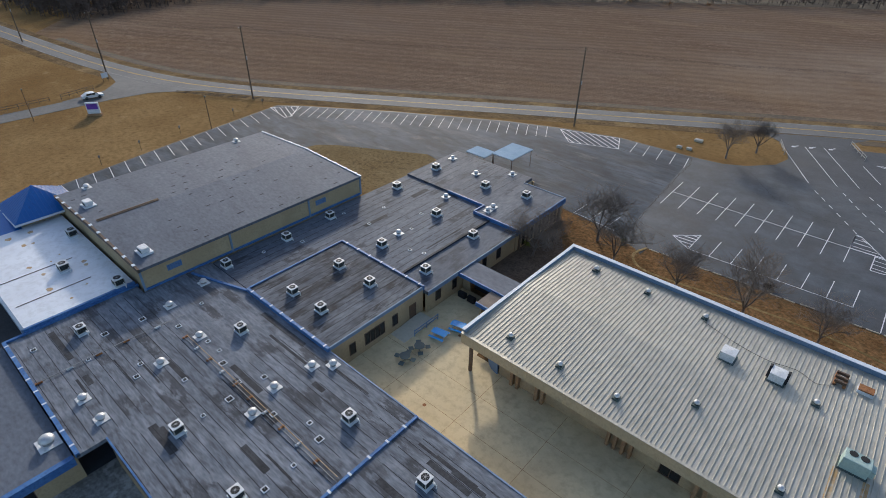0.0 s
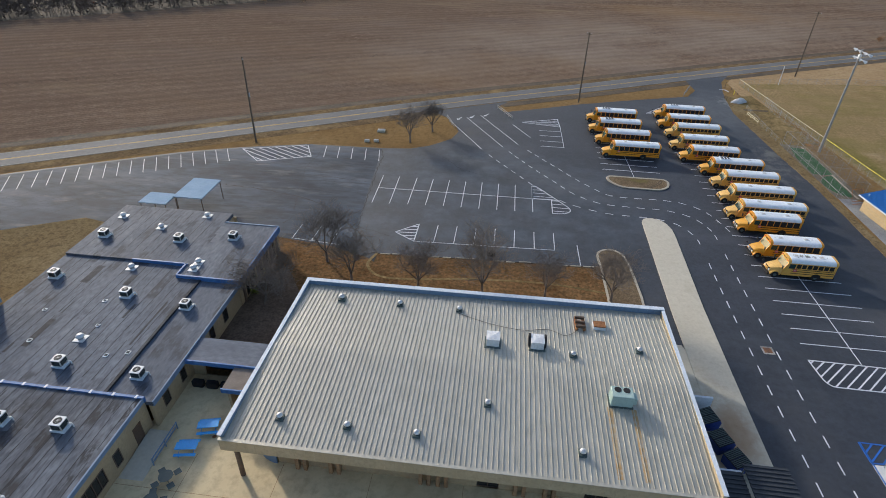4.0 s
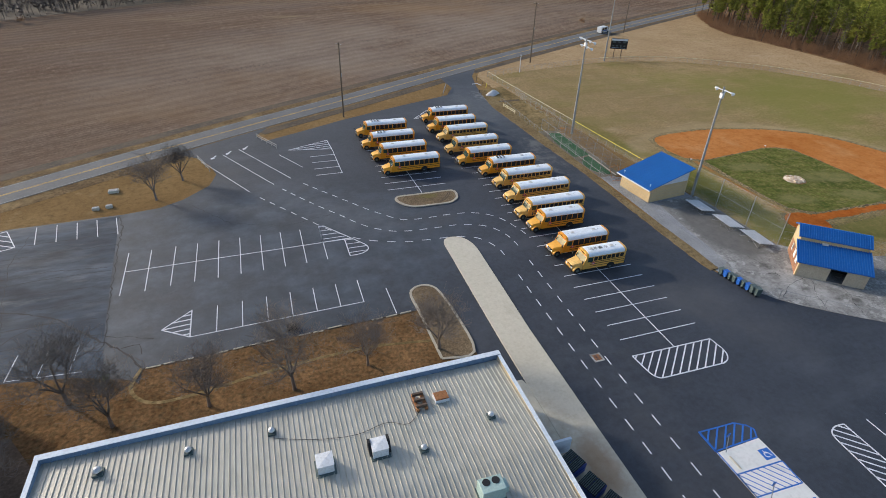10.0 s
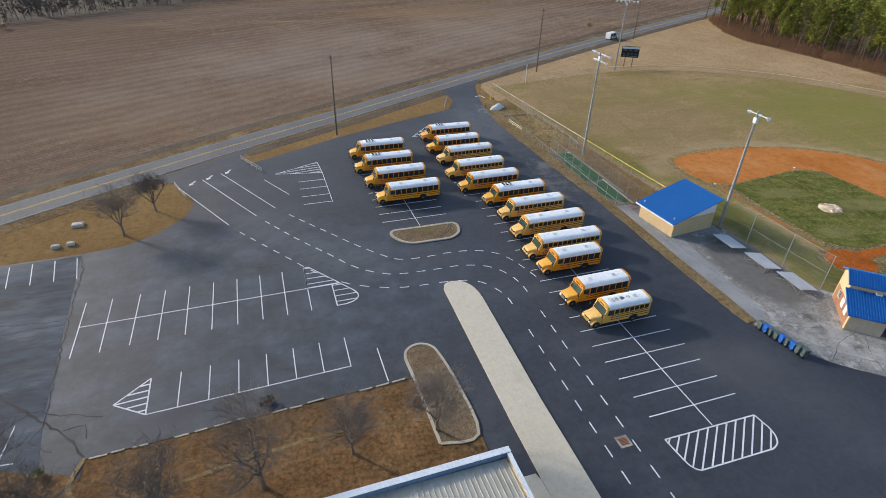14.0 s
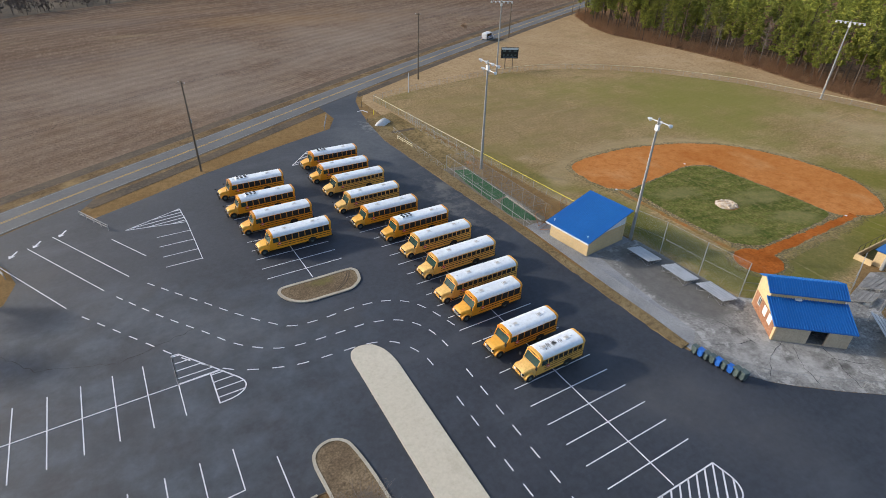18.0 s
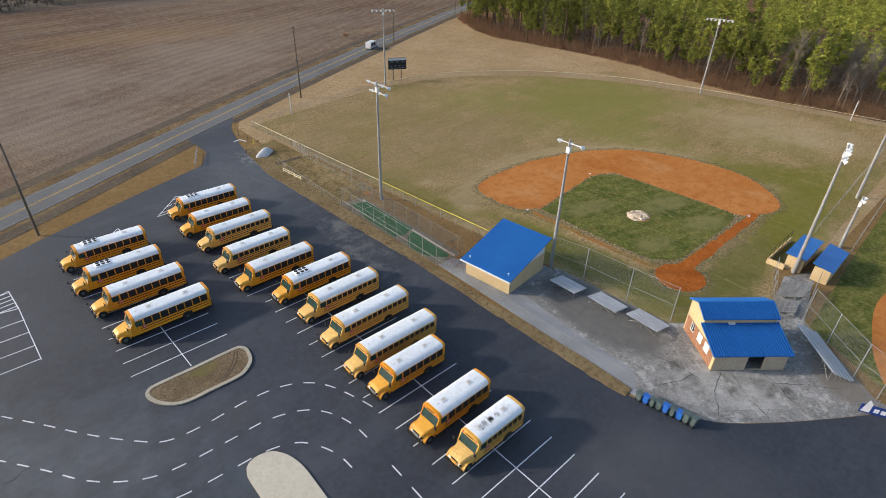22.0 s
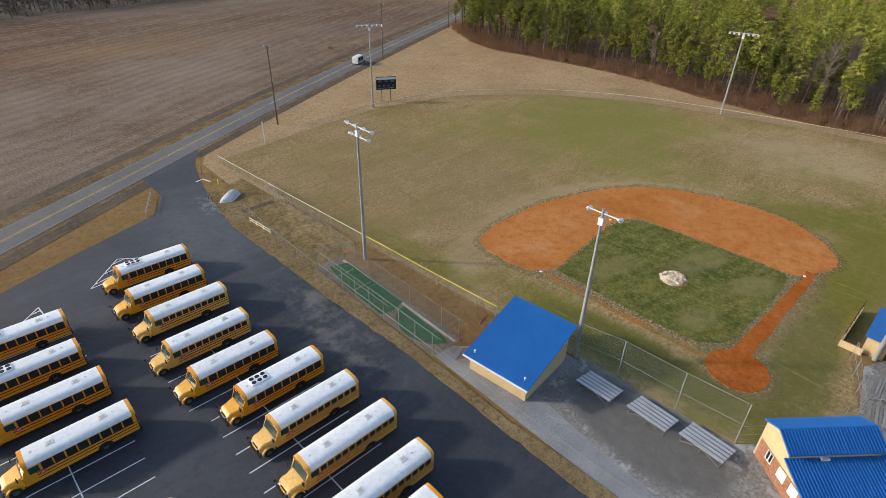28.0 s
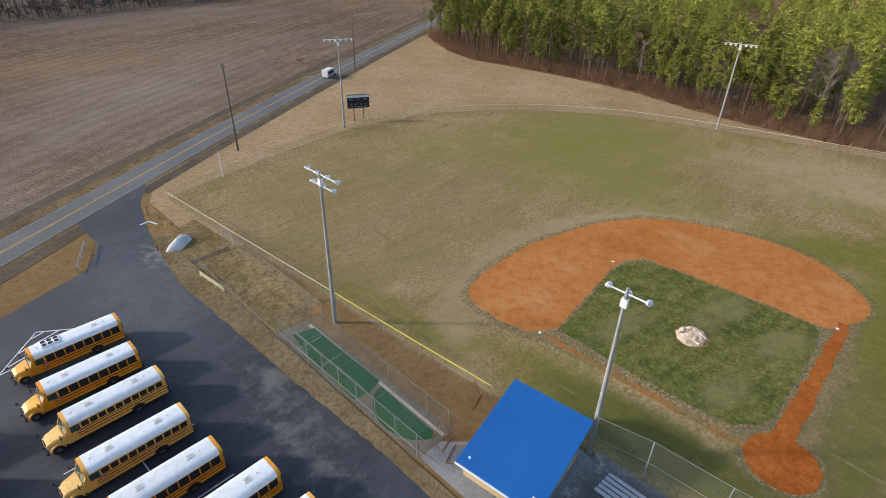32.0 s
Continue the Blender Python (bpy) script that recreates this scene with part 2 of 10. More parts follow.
M["field"] = lines(lines(mat("field", (0.173, 0.114, 0.080), (0.243, 0.175, 0.123), (0.292, 0.221, 0.160), 0.02, 0.5, 0.95, 0.9, 1.6, spec=0.0, lo=0.35, hi=0.7, bdist=0.28, grain=(2.0, 0.3)), (0.86, 0.5), 1.3, dark=0.78), (0.93, 0.36), 17.0, dark=0.86, wobble=6.0)
blotch(M["field"], (0.29, 0.225, 0.155), 0.035, 0.56, 0.78, 0.3, (0.4, 1, 1), 9)
blotch(M["field"], (0.115, 0.072, 0.052), 0.02, 0.54, 0.76, 0.35, (0.5, 1, 1), 8)
M["outfield"] = mat("outfield", (0.2426, 0.1727, 0.08089), (0.3447, 0.2439, 0.1306), (0.2639, 0.1903, 0.09245), 0.06, 0.8, 0.95, 0.8, 5, spec=0.0, lo=0.34, hi=0.66, bdist=0.05, grain=(2.4, 0.42))
blotch(M["outfield"], (0.383, 0.3116, 0.1965), 0.12, 0.60, 0.72, 0.55, (0.5, 1, 1), 9)
blotch(M["outfield"], (0.1329, 0.129, 0.0416), 0.5, 0.53, 0.68, 0.5, (0.22, 1, 1), 9)
blotch(M["outfield"], (0.4469, 0.3717, 0.2427), 0.7, 0.60, 0.74, 0.5, (0.2, 1, 1), 9)
blotch(M["outfield"], (0.1756, 0.1639, 0.04391), 0.06, 0.47, 0.68, 0.7, (0.6, 1, 1), 9)
M["infield_grass"] = lines(mat("infield_grass", (0.07455, 0.0945, 0.023), (0.1355, 0.1407, 0.038), (0.2058, 0.1733, 0.062), 0.25, 1.2, 0.95, 0.8, 8, spec=0.0, bdist=0.05, grain=(2.6, 0.34)), (0.9, -0.3), 2.2, dark=0.86, wobble=6)
M["clay"] = mat("clay", (0.396, 0.1512, 0.0396), (0.473, 0.2016, 0.066), (0.341, 0.121, 0.0308), 0.08, 0.7, 0.95, 0.5, 8, spec=0.0, grain=(2.5, 0.12))
blotch(M["clay"], (0.506, 0.28, 0.1265), 0.16, 0.55, 0.72, 0.6, (1, 0.6, 1), 8)
blotch(M["clay"], (0.242, 0.0952, 0.0286), 0.9, 0.62, 0.72, 0.7)
blotch(M["clay"], (0.319, 0.0952, 0.0198), 0.10, 0.55, 0.7, 0.55)
M["turf"] = mat("turf", (0.02, 0.085, 0.03), (0.03, 0.11, 0.045), None, 0.5, 6, 0.9, 0.4, 40)
M["asphalt_new"] = mat("asphalt_new", (0.02002, 0.02484, 0.03409), (0.0364, 0.04204, 0.05414), (0.02821, 0.03249, 0.04411), 0.055, 0.5, 0.72, 0.5, 40, lo=0.36, hi=0.66, grain=(2.0, 0.2), spec=0.5)
blotch(M["asphalt_new"], (0.07098, 0.0793, 0.09324), 0.10, 0.52, 0.74, 0.6, (0.45, 1, 1))
blotch(M["asphalt_new"], (0.05642, 0.05541, 0.05614), 0.045, 0.55, 0.7, 0.5)
blotch(M["asphalt_new"], (0.01638, 0.01911, 0.02606), 0.22, 0.60, 0.75, 0.6)
M["asphalt_old"] = mat("asphalt_old", (0.028, 0.038, 0.054), (0.065, 0.082, 0.106), (0.043, 0.056, 0.075), 0.12, 0.7, 0.8, 0.5, 40, stretch=(0.35, 1, 1), lo=0.38, hi=0.64, grain=(0.9, 0.4), spec=0.2)
blotch(M["asphalt_old"], (0.115, 0.125, 0.136), 0.16, 0.52, 0.68, 0.7, (0.3, 1, 1), 8)
blotch(M["asphalt_old"], (0.024, 0.028, 0.036), 0.20, 0.52, 0.66, 0.8, (0.4, 1, 1), 8)
M["road_asphalt"] = mat("road_asphalt", (0.105, 0.105, 0.106), (0.145, 0.143, 0.14), (0.125, 0.123, 0.121), 0.08, 1.2, 0.85, 0.4, 40, grain=(1.5, 0.12))
M["concrete"] = mat("concrete", (0.49, 0.445, 0.350), (0.54, 0.495, 0.40), (0.46, 0.415, 0.325), 0.06, 1.6, 0.85, 0.2, 20, grain=(3.0, 0.06))
blotch(M["concrete"], (0.38, 0.335, 0.25), 0.3, 0.62, 0.75, 0.5, (1, 0.3, 1))
M["concrete_grey"] = mat("concrete_grey", (0.19, 0.184, 0.173), (0.26, 0.252, 0.237), (0.155, 0.15, 0.14), 0.18, 1.2, 0.9, 0.4, 15, lo=0.36, hi=0.66, grain=(3.2, 0.36))
blotch(M["concrete_grey"], (0.44, 0.43, 0.41), 0.6, 0.54, 0.60, 0.6, (1, 1, 1), 9)
blotch(M["concrete_grey"], (0.12, 0.112, 0.10), 0.45, 0.60, 0.66, 0.65, (1, 1, 1), 9)
# broad darker patch round the three bleachers, broken up by noise
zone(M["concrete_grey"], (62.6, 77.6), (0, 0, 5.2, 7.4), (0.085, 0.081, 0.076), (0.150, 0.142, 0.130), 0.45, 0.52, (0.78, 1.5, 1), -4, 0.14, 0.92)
zone(M["concrete_grey"], (72.6, 53.0), (0, 0, 2.0, 3.6), (0.14, 0.125, 0.105), (0.19, 0.17, 0.145), 0.5, 0.5, (0.9, 1.5, 1), -35, 0.2, 0.9)
for sx, sy, sr in ((59.4, 63.8, 1.6), (64.8, 58.4, 1.5), (60.6, 66.2, 1.1), (66.2, 56.2, 0.9), (61.6, 60.0, 0.9)):
    zone(M["concrete_grey"], (sx, sy), (0, 0, sr * 0.5, sr * 1.1), (0.060, 0.056, 0.050), (0.11, 0.104, 0.095), 1.1, 0.42, (1.5, 1, 1), 40, 0.12, 0.85)
M["gravel"] = mat("gravel", (0.224, 0.2288, 0.24), (0.3136, 0.3209, 0.3336), (0.1568, 0.1598, 0.1656), 0.3, 6, 0.95, 0.9, 20, bdist=0.04, grain=(9.0, 0.4))
M["kerb"] = mat("kerb", (0.36, 0.32, 0.25), (0.44, 0.40, 0.32), None, 0.4, 4, 0.85, 0.3, 25)
M["white_paint"] = mat("white_paint", (0.60, 0.61, 0.65), (0.71, 0.72, 0.76), (0.46, 0.47, 0.50), 0.5, 9, 0.7, 0.2, 40)
M["blue_paint"] = mat("blue_paint", (0.025, 0.12, 0.42), (0.035, 0.15, 0.5), None, 0.5, 8, 0.7, 0.2, 40)
M["yellow_paint"] = mat("yellow_paint", (0.5, 0.3, 0.05), (0.6, 0.38, 0.07), (0.35, 0.23, 0.08), 0.5, 5, 0.7, 0.1, 40)
M["roof_metal"] = mat("roof_metal", (0.4121, 0.3846, 0.3161), (0.4817, 0.4549, 0.3844), (0.3694, 0.3421, 0.2769), 0.1, 1.5, 0.44, 0.1, 8, metal=0.3, spec=0.5, stretch=(1, 0.35, 1), grain=(2.0, 0.1))
M["roof_blue"] = mat("roof_blue", (0.008, 0.105, 0.36), (0.014, 0.13, 0.42), None, 0.2, 3, 0.38, 0.05, 10, spec=0.6)
M["blue_trim"] = mat("blue_trim", (0.045, 0.13, 0.33), (0.085, 0.20, 0.42), (0.03, 0.075, 0.20), 0.5, 4, 0.55, 0.1, 10)
M["slate_trim"] = mat("slate_trim", (0.14, 0.21, 0.31), (0.20, 0.28, 0.39), None, 0.3, 3, 0.65, 0.05, 10)
M["rim_white"] = mat("rim_white", (0.55, 0.6, 0.66), (0.65, 0.69, 0.74), None, 0.4, 4, 0.5, 0.05, 10)
M["membrane"] = mat("membrane", (0.07, 0.075, 0.085), (0.15, 0.155, 0.17), (0.11, 0.115, 0.125), 0.16, 1.1, 0.8, 0.4, 10, stretch=(1, 0.25, 1), lo=0.33, hi=0.68)
M["membrane_dark"] = mat("membrane_dark", (0.024, 0.025, 0.029), (0.060, 0.063, 0.072), (0.040, 0.042, 0.048), 0.5, 3.0, 0.85, 0.4, 10, lo=0.38, hi=0.62, grain=(5.0, 0.3))
M["membrane_x"] = mat("membrane_x", (0.1131, 0.1266, 0.1514), (0.1949, 0.2117, 0.2441), (0.14, 0.1557, 0.1831), 0.30, 2.2, 0.8, 0.4, 10, stretch=(0.22, 1, 1), lo=0.36, hi=0.66, grain=(4.0, 0.36), spec=0.15)
blotch(M["membrane_x"], (0.28, 0.2968, 0.3277), 0.45, 0.54, 0.68, 0.6, (0.5, 1, 1), 9)
felt_strips(M["membrane_x"], "x", 1.0, (0.03808, 0.03696, 0.03955), 0.115, 3.3, 0.72)
blotch(M["membrane_x"], (0.0504, 0.05376, 0.06328), 0.9, 0.54, 0.68, 0.75, (0.12, 1, 1), 9)
M["membrane_y"] = mat("membrane_y", (0.07616, 0.0896, 0.1153), (0.1277, 0.1456, 0.1774), (0.09856, 0.112, 0.139), 0.22, 1.6, 0.72, 0.4, 10, stretch=(1, 0.3, 1), lo=0.36, hi=0.66, grain=(4.0, 0.3), spec=0.12)
blotch(M["membrane_y"], (0.224, 0.2408, 0.2712), 0.25, 0.60, 0.74, 0.5, (1, 0.5, 1), 8)
felt_strips(M["membrane_y"], "y", 1.1, (0.03808, 0.04032, 0.04972), 0.085, 7.7, 0.85)
blotch(M["membrane_y"], (0.0448, 0.0504, 0.06328), 0.8, 0.55, 0.70, 0.7, (1, 0.12, 1), 9)
M["membrane_dark_y"] = mat("membrane_dark_y", (0.075, 0.082, 0.098), (0.145, 0.158, 0.182), (0.100, 0.109, 0.128), 0.22, 1.6, 0.8, 0.4, 10, stretch=(1, 0.25, 1), lo=0.38, hi=0.64, grain=(4.0, 0.35), spec=0.15)
blotch(M["membrane_dark_y"], (0.23, 0.24, 0.26), 0.35, 0.58, 0.72, 0.5, (1, 0.4, 1), 8)
felt_strips(M["membrane_dark_y"], "y", 0.95, (0.036, 0.034, 0.036), 0.15, 1.9, 0.85)
M["membrane_plain"] = mat("membrane_plain", (0.1032, 0.1164, 0.1427), (0.1416, 0.1572, 0.1891), (0.1212, 0.1368, 0.1659), 0.12, 1.0, 0.72, 0.25, 10, stretch=(0.5, 1, 1), grain=(3.0, 0.2), spec=0.12)
blotch(M["membrane_plain"], (0.066, 0.0732, 0.09272), 0.35, 0.58, 0.75, 0.55, (0.25, 1, 1), 7)
M["membrane_white"] = mat("membrane_white", (0.62, 0.64, 0.68), (0.74, 0.76, 0.8), (0.55, 0.56, 0.58), 0.12, 1.5, 0.35, 0.1, 10, spec=0.6)
M["stucco"] = mat("stucco", (0.36, 0.28, 0.17), (0.43, 0.34, 0.21), None, 0.3, 4, 0.85, 0.3, 30)
M["tan_metal"] = mat("tan_metal", (0.43, 0.34, 0.21), (0.49, 0.39, 0.25), None, 0.3, 3, 0.6, 0.1, 20)
M["brick_tan"] = mat("brick_tan", (0.28, 0.17, 0.09), (0.37, 0.24, 0.13), (0.22, 0.13, 0.07), 0.6, 6, 0.9, 0.4, 30, vary=0.12)
M["brown_metal"] = mat("brown_metal", (0.10, 0.065, 0.045), (0.14, 0.095, 0.065), None, 0.4, 4, 0.6, 0.1, 20)
M["dark_glass"] = mat("dark_glass", (0.012, 0.014, 0.017), (0.022, 0.025, 0.028), None, 0.5, 4, 0.12, 0.0, 10, spec=0.6)
M["galv"] = mat("galv", (0.22, 0.225, 0.23), (0.32, 0.325, 0.33), None, 0.6, 6, 0.55, 0.1, 20, metal=0.2)
M["aluminium"] = mat("aluminium", (0.5, 0.5, 0.5), (0.62, 0.62, 0.62), None, 0.6, 6, 0.4, 0.1, 20, metal=0.5)
M["white_metal"] = mat("white_metal", (0.62, 0.63, 0.64), (0.72, 0.73, 0.74), (0.5, 0.5, 0.5), 0.6, 5, 0.5, 0.05, 20)
M["hvac_beige"] = mat("hvac_beige", (0.44, 0.42, 0.38), (0.53, 0.51, 0.46), None, 0.8, 6, 0.55, 0.1, 20)
M["hvac_green"] = mat("hvac_green", (0.32, 0.43, 0.40), (0.38, 0.49, 0.45), None, 0.8, 6, 0.55, 0.1, 20)
M["black"] = mat("black", (0.012, 0.012, 0.013), (0.022, 0.022, 0.024), None, 0.8, 6, 0.7, 0.1, 20)
M["rust"] = mat("rust", (0.26, 0.10, 0.035), (0.36, 0.17, 0.07), (0.17, 0.07, 0.03), 0.6, 5, 0.85, 0.4, 20)
M["rust_stain"] = mat("rust_stain", (0.42, 0.25, 0.10), (0.50, 0.36, 0.2), (0.48, 0.43, 0.36), 0.6, 2.0, 0.7, 0.1, 20)
M["pole_wood"] = mat("pole_wood", (0.10, 0.075, 0.055), (0.17, 0.135, 0.10), None, 0.6, 6, 0.9, 0.4, 20, stretch=(1, 1, 0.2))
M["pole_grey"] = mat("pole_grey", (0.25, 0.25, 0.25), (0.33, 0.33, 0.32), None, 0.6, 6, 0.7, 0.2, 20)
M["bark"] = mat("bark", (0.17, 0.14, 0.115), (0.25, 0.21, 0.18), None, 0.8, 6, 0.95, 0.4, 20)
M["pine_bark"] = mat("pine_bark", (0.075, 0.055, 0.042), (0.125, 0.09, 0.068), None, 0.8, 6, 0.95, 0.4, 20)
M["needles"] = mat("needles", (0.115, 0.145, 0.022), (0.220, 0.232, 0.036), (0.300, 0.290, 0.055), 0.3, 3, 0.85, 0.0, 20, vary=0.30, grain=(0.9, 0.4))
M["twigs"] = mat("twigs", (0.161, 0.133, 0.109), (0.234, 0.198, 0.165), None, 0.5, 4, 0.95, 0.0, 20, vary=0.2)
M["bus_yellow"] = mat("bus_yellow", (0.70, 0.275, 0.010), (0.76, 0.315, 0.014), None, 0.5, 3, 0.35, 0.0, 10, spec=0.5, vary=0.05)
M["bus_pale"] = mat("bus_pale", (0.70, 0.37, 0.07), (0.76, 0.42, 0.09), (0.6, 0.33, 0.07), 0.5, 3, 0.5, 0.0, 10, spec=0.4, vary=0.06)
M["bus_white"] = mat("bus_white", (0.684, 0.712, 0.741), (0.760, 0.788, 0.817), (0.608, 0.627, 0.636), 0.6, 2.5, 0.4, 0.0, 10, spec=0.5, vary=0.05)
M["glass_green"] = mat("glass_green", (0.02, 0.045, 0.04), (0.03, 0.06, 0.055), None, 0.5, 3, 0.08, 0.0, 10, spec=0.7)
M["tyre"] = mat("tyre", (0.015, 0.015, 0.016), (0.03, 0.03, 0.03), None, 1, 8, 0.9, 0.2, 30)
M["stop_red"] = mat("stop_red", (0.45, 0.05, 0.08), (0.55, 0.08, 0.12), None, 1, 8, 0.5, 0.0, 30)
M["lamp_glass"] = mat("lamp_glass", (0.7, 0.72, 0.75), (0.8, 0.82, 0.85), None, 1, 8, 0.2, 0.0, 30)
M["bin_blue"] = mat("bin_blue", (0.02, 0.10, 0.40), (0.03, 0.14, 0.5), None, 1, 6, 0.5, 0.1, 30)
M["bin_grey"] = mat("bin_grey", (0.06, 0.085, 0.085), (0.09, 0.12, 0.115), None, 1, 6, 0.5, 0.1, 30)
M["navy"] = mat("navy", (0.012, 0.035, 0.17), (0.018, 0.05, 0.24), None, 0.8, 5, 0.5, 0.1, 20)
M["tarp"] = mat("tarp", (0.50, 0.38, 0.25), (0.68, 0.59, 0.47), (0.38, 0.20, 0.09), 0.9, 3, 0.8, 0.5, 10, lo=0.42, hi=0.58)
M["sand_white"] = mat("sand_white", (0.5, 0.49, 0.47), (0.62, 0.61, 0.6), (0.4, 0.38, 0.35), 0.6, 4, 0.95, 0.6, 10)
M["block_tan"] = mat("block_tan", (0.50, 0.37, 0.20), (0.57, 0.43, 0.25), (0.44, 0.33, 0.18), 0.4, 4, 0.85, 0.3, 20, vary=0.06)
M["dark_concrete"] = mat("dark_concrete", (0.105, 0.10, 0.095), (0.20, 0.192, 0.18), (0.25, 0.24, 0.22), 0.3, 1.5, 0.7, 0.3, 20, grain=(3.0, 0.25))
M["brush"] = mat("brush", (0.198, 0.1188, 0.0693), (0.318, 0.1958, 0.1134), (0.348, 0.187, 0.08925), 0.3, 3, 0.95, 0.0, 20)
M["far_twigs"] = mat("far_twigs", (0.085, 0.065, 0.055), (0.13, 0.10, 0.085), None, 0.1, 2, 0.95, 0.0, 20)
M["sign_purple"] = mat("sign_purple", (0.10, 0.04, 0.30), (0.16, 0.07, 0.42), None, 1, 4, 0.4, 0.0, 20)


def mesh_wire(name, cell, wire, colour, tilt=45):
    """Woven wire: thin opaque strands with open gaps."""
    m = bpy.data.materials.new(name)
    m.use_nodes = True
    n, l = m.node_tree.nodes, m.node_tree.links
    bs = n["Principled BSDF"]
    bs.inputs["Base Color"].default_value = (*colour, 1)
    bs.inputs["Roughness"].default_value = 0.6
    tc, sep = n.new("ShaderNodeTexCoord"), n.new("ShaderNodeSeparateXYZ")
    l.new(tc.outputs["Object"], sep.inputs[0])
    run = n.new("ShaderNodeMath")
    run.operation = "ADD"
    l.new(sep.outputs["X"], run.inputs[0])
    l.new(sep.outputs["Y"], run.inputs[1])
    last = None
    for sign in (1, -1):
        a, b, c, d = (n.new("ShaderNodeMath") for _ in range(4))
        a.operation, b.operation, c.operation, d.operation = "MULTIPLY_ADD", "DIVIDE", "FRACT", "LESS_THAN"
        l.new(sep.outputs["Z"], a.inputs[0])
        a.inputs[1].default_value = sign
        l.new(run.outputs[0], a.inputs[2])
        l.new(a.outputs[0], b.inputs[0])
        b.inputs[1].default_value = cell
        l.new(b.outputs[0], c.inputs[0])
        l.new(c.outputs[0], d.inputs[0])
        d.inputs[1].default_value = wire / cell
        if last is None:
            last = d
        else:
            mx = n.new("ShaderNodeMath")
            mx.operation = "MAXIMUM"
            l.new(last.outputs[0], mx.inputs[0])
            l.new(d.outputs[0], mx.inputs[1])
            l.new(mx.outputs[0], bs.inputs["Alpha"])
    return m


M["chain_link"] = mesh_wire("chain_link", 0.07, 0.0034, (0.24, 0.25, 0.24))
M["netting"] = mesh_wire("netting", 0.06, 0.004, (0.10, 0.10, 0.10))
M["foul_grass"] = mat("foul_grass", (0.065, 0.085, 0.02), (0.20, 0.165, 0.075), (0.12, 0.115, 0.04), 0.09, 0.7, 0.95, 0.8, 8, lo=0.38, hi=0.66)
M["clay_worn"] = mat("clay_worn", (0.17, 0.14, 0.055), (0.33, 0.135, 0.04), (0.25, 0.18, 0.085), 0.22, 1.2, 0.95, 0.5, 8, spec=0.0, grain=(2.5, 0.25))
M["cap_yellow"] = mat("cap_yellow", (0.75, 0.60, 0.02), (0.82, 0.68, 0.04), None, 0.5, 4, 0.5, 0.0, 10)
M["cap_pale"] = mat("cap_pale", (0.62, 0.55, 0.33), (0.72, 0.66, 0.45), None, 0.5, 4, 0.5, 0.0, 10)
M["rough_ground"] = mat("rough_ground", (0.165, 0.1164, 0.0528), (0.275, 0.201, 0.1012), (0.11, 0.08993, 0.044), 0.12, 0.9, 0.95, 0.9, 5, spec=0.0, bdist=0.08, grain=(2.2, 0.35))
M["slab_white"] = mat("slab_white", (0.63, 0.62, 0.59), (0.69, 0.68, 0.65), (0.58, 0.57, 0.54), 0.2, 3.0, 0.8, 0.2, 20)
M["ditch"] = mat("ditch", (0.050, 0.037, 0.026), (0.095, 0.068, 0.044), (0.13, 0.10, 0.06), 0.15, 1.5, 0.95, 0.9, 6)
M["fringe"] = mat("fringe", (0.235, 0.180, 0.090), (0.325, 0.255, 0.145), (0.25, 0.20, 0.10), 0.4, 1.6, 0.95, 0.5, 8, spec=0.0, grain=(2.5, 0.12))


def green_near(m, centre, r0, r1, c1, c2):
    """Grass that is watered, and so greener, round a centre."""
    n, l = m.node_tree.nodes, m.node_tree.links
    bs = n["Principled BSDF"]
    src = bs.inputs["Base Color"].links[0].from_socket
    tc, d, mr, nz, ad, mx = (n.new("ShaderNode" + k) for k in ("TexCoord", "VectorMath", "MapRange", "TexNoise", "Math", "MixRGB"))
    nz.inputs["Roughness"].default_value = 0.7
    d.operation = "DISTANCE"
    d.inputs[1].default_value = (*centre, 0)
    l.new(tc.outputs["Object"], d.inputs[0])
    mr.inputs["From Min"].default_value, mr.inputs["From Max"].default_value = r1, r0
    mr.inputs["To Min"].default_value, mr.inputs["To Max"].default_value = -0.22, 0.30
    l.new(d.outputs["Value"], mr.inputs[0])
    nz.inputs["Scale"].default_value, nz.inputs["Detail"].default_value = 0.06, 7
    l.new(tc.outputs["Object"], nz.inputs["Vector"])
    ad.operation = "ADD"
    l.new(mr.outputs[0], ad.inputs[0])
    l.new(nz.outputs["Fac"], ad.inputs[1])
    rp = n.new("ShaderNodeMapRange")
    rp.inputs["From Min"].default_value, rp.inputs["From Max"].default_value = 0.45, 0.8
    rp.inputs["To Max"].default_value = 0.85
    l.new(ad.outputs[0], rp.inputs[0])
    fine, cr = n.new("ShaderNodeTexNoise"), n.new("ShaderNodeMixRGB")
    fine.inputs["Scale"].default_value = 0.8
    l.new(tc.outputs["Object"], fine.inputs["Vector"])
    l.new(fine.outputs["Fac"], cr.inputs[0])
    cr.inputs[1].default_value, cr.inputs[2].default_value = (*c1, 1), (*c2, 1)
    l.new(rp.outputs[0], mx.inputs[0])
    l.new(src, mx.inputs[1])
    l.new(cr.outputs[0], mx.inputs[2])
    l.new(mx.outputs[0], bs.inputs["Base Color"])


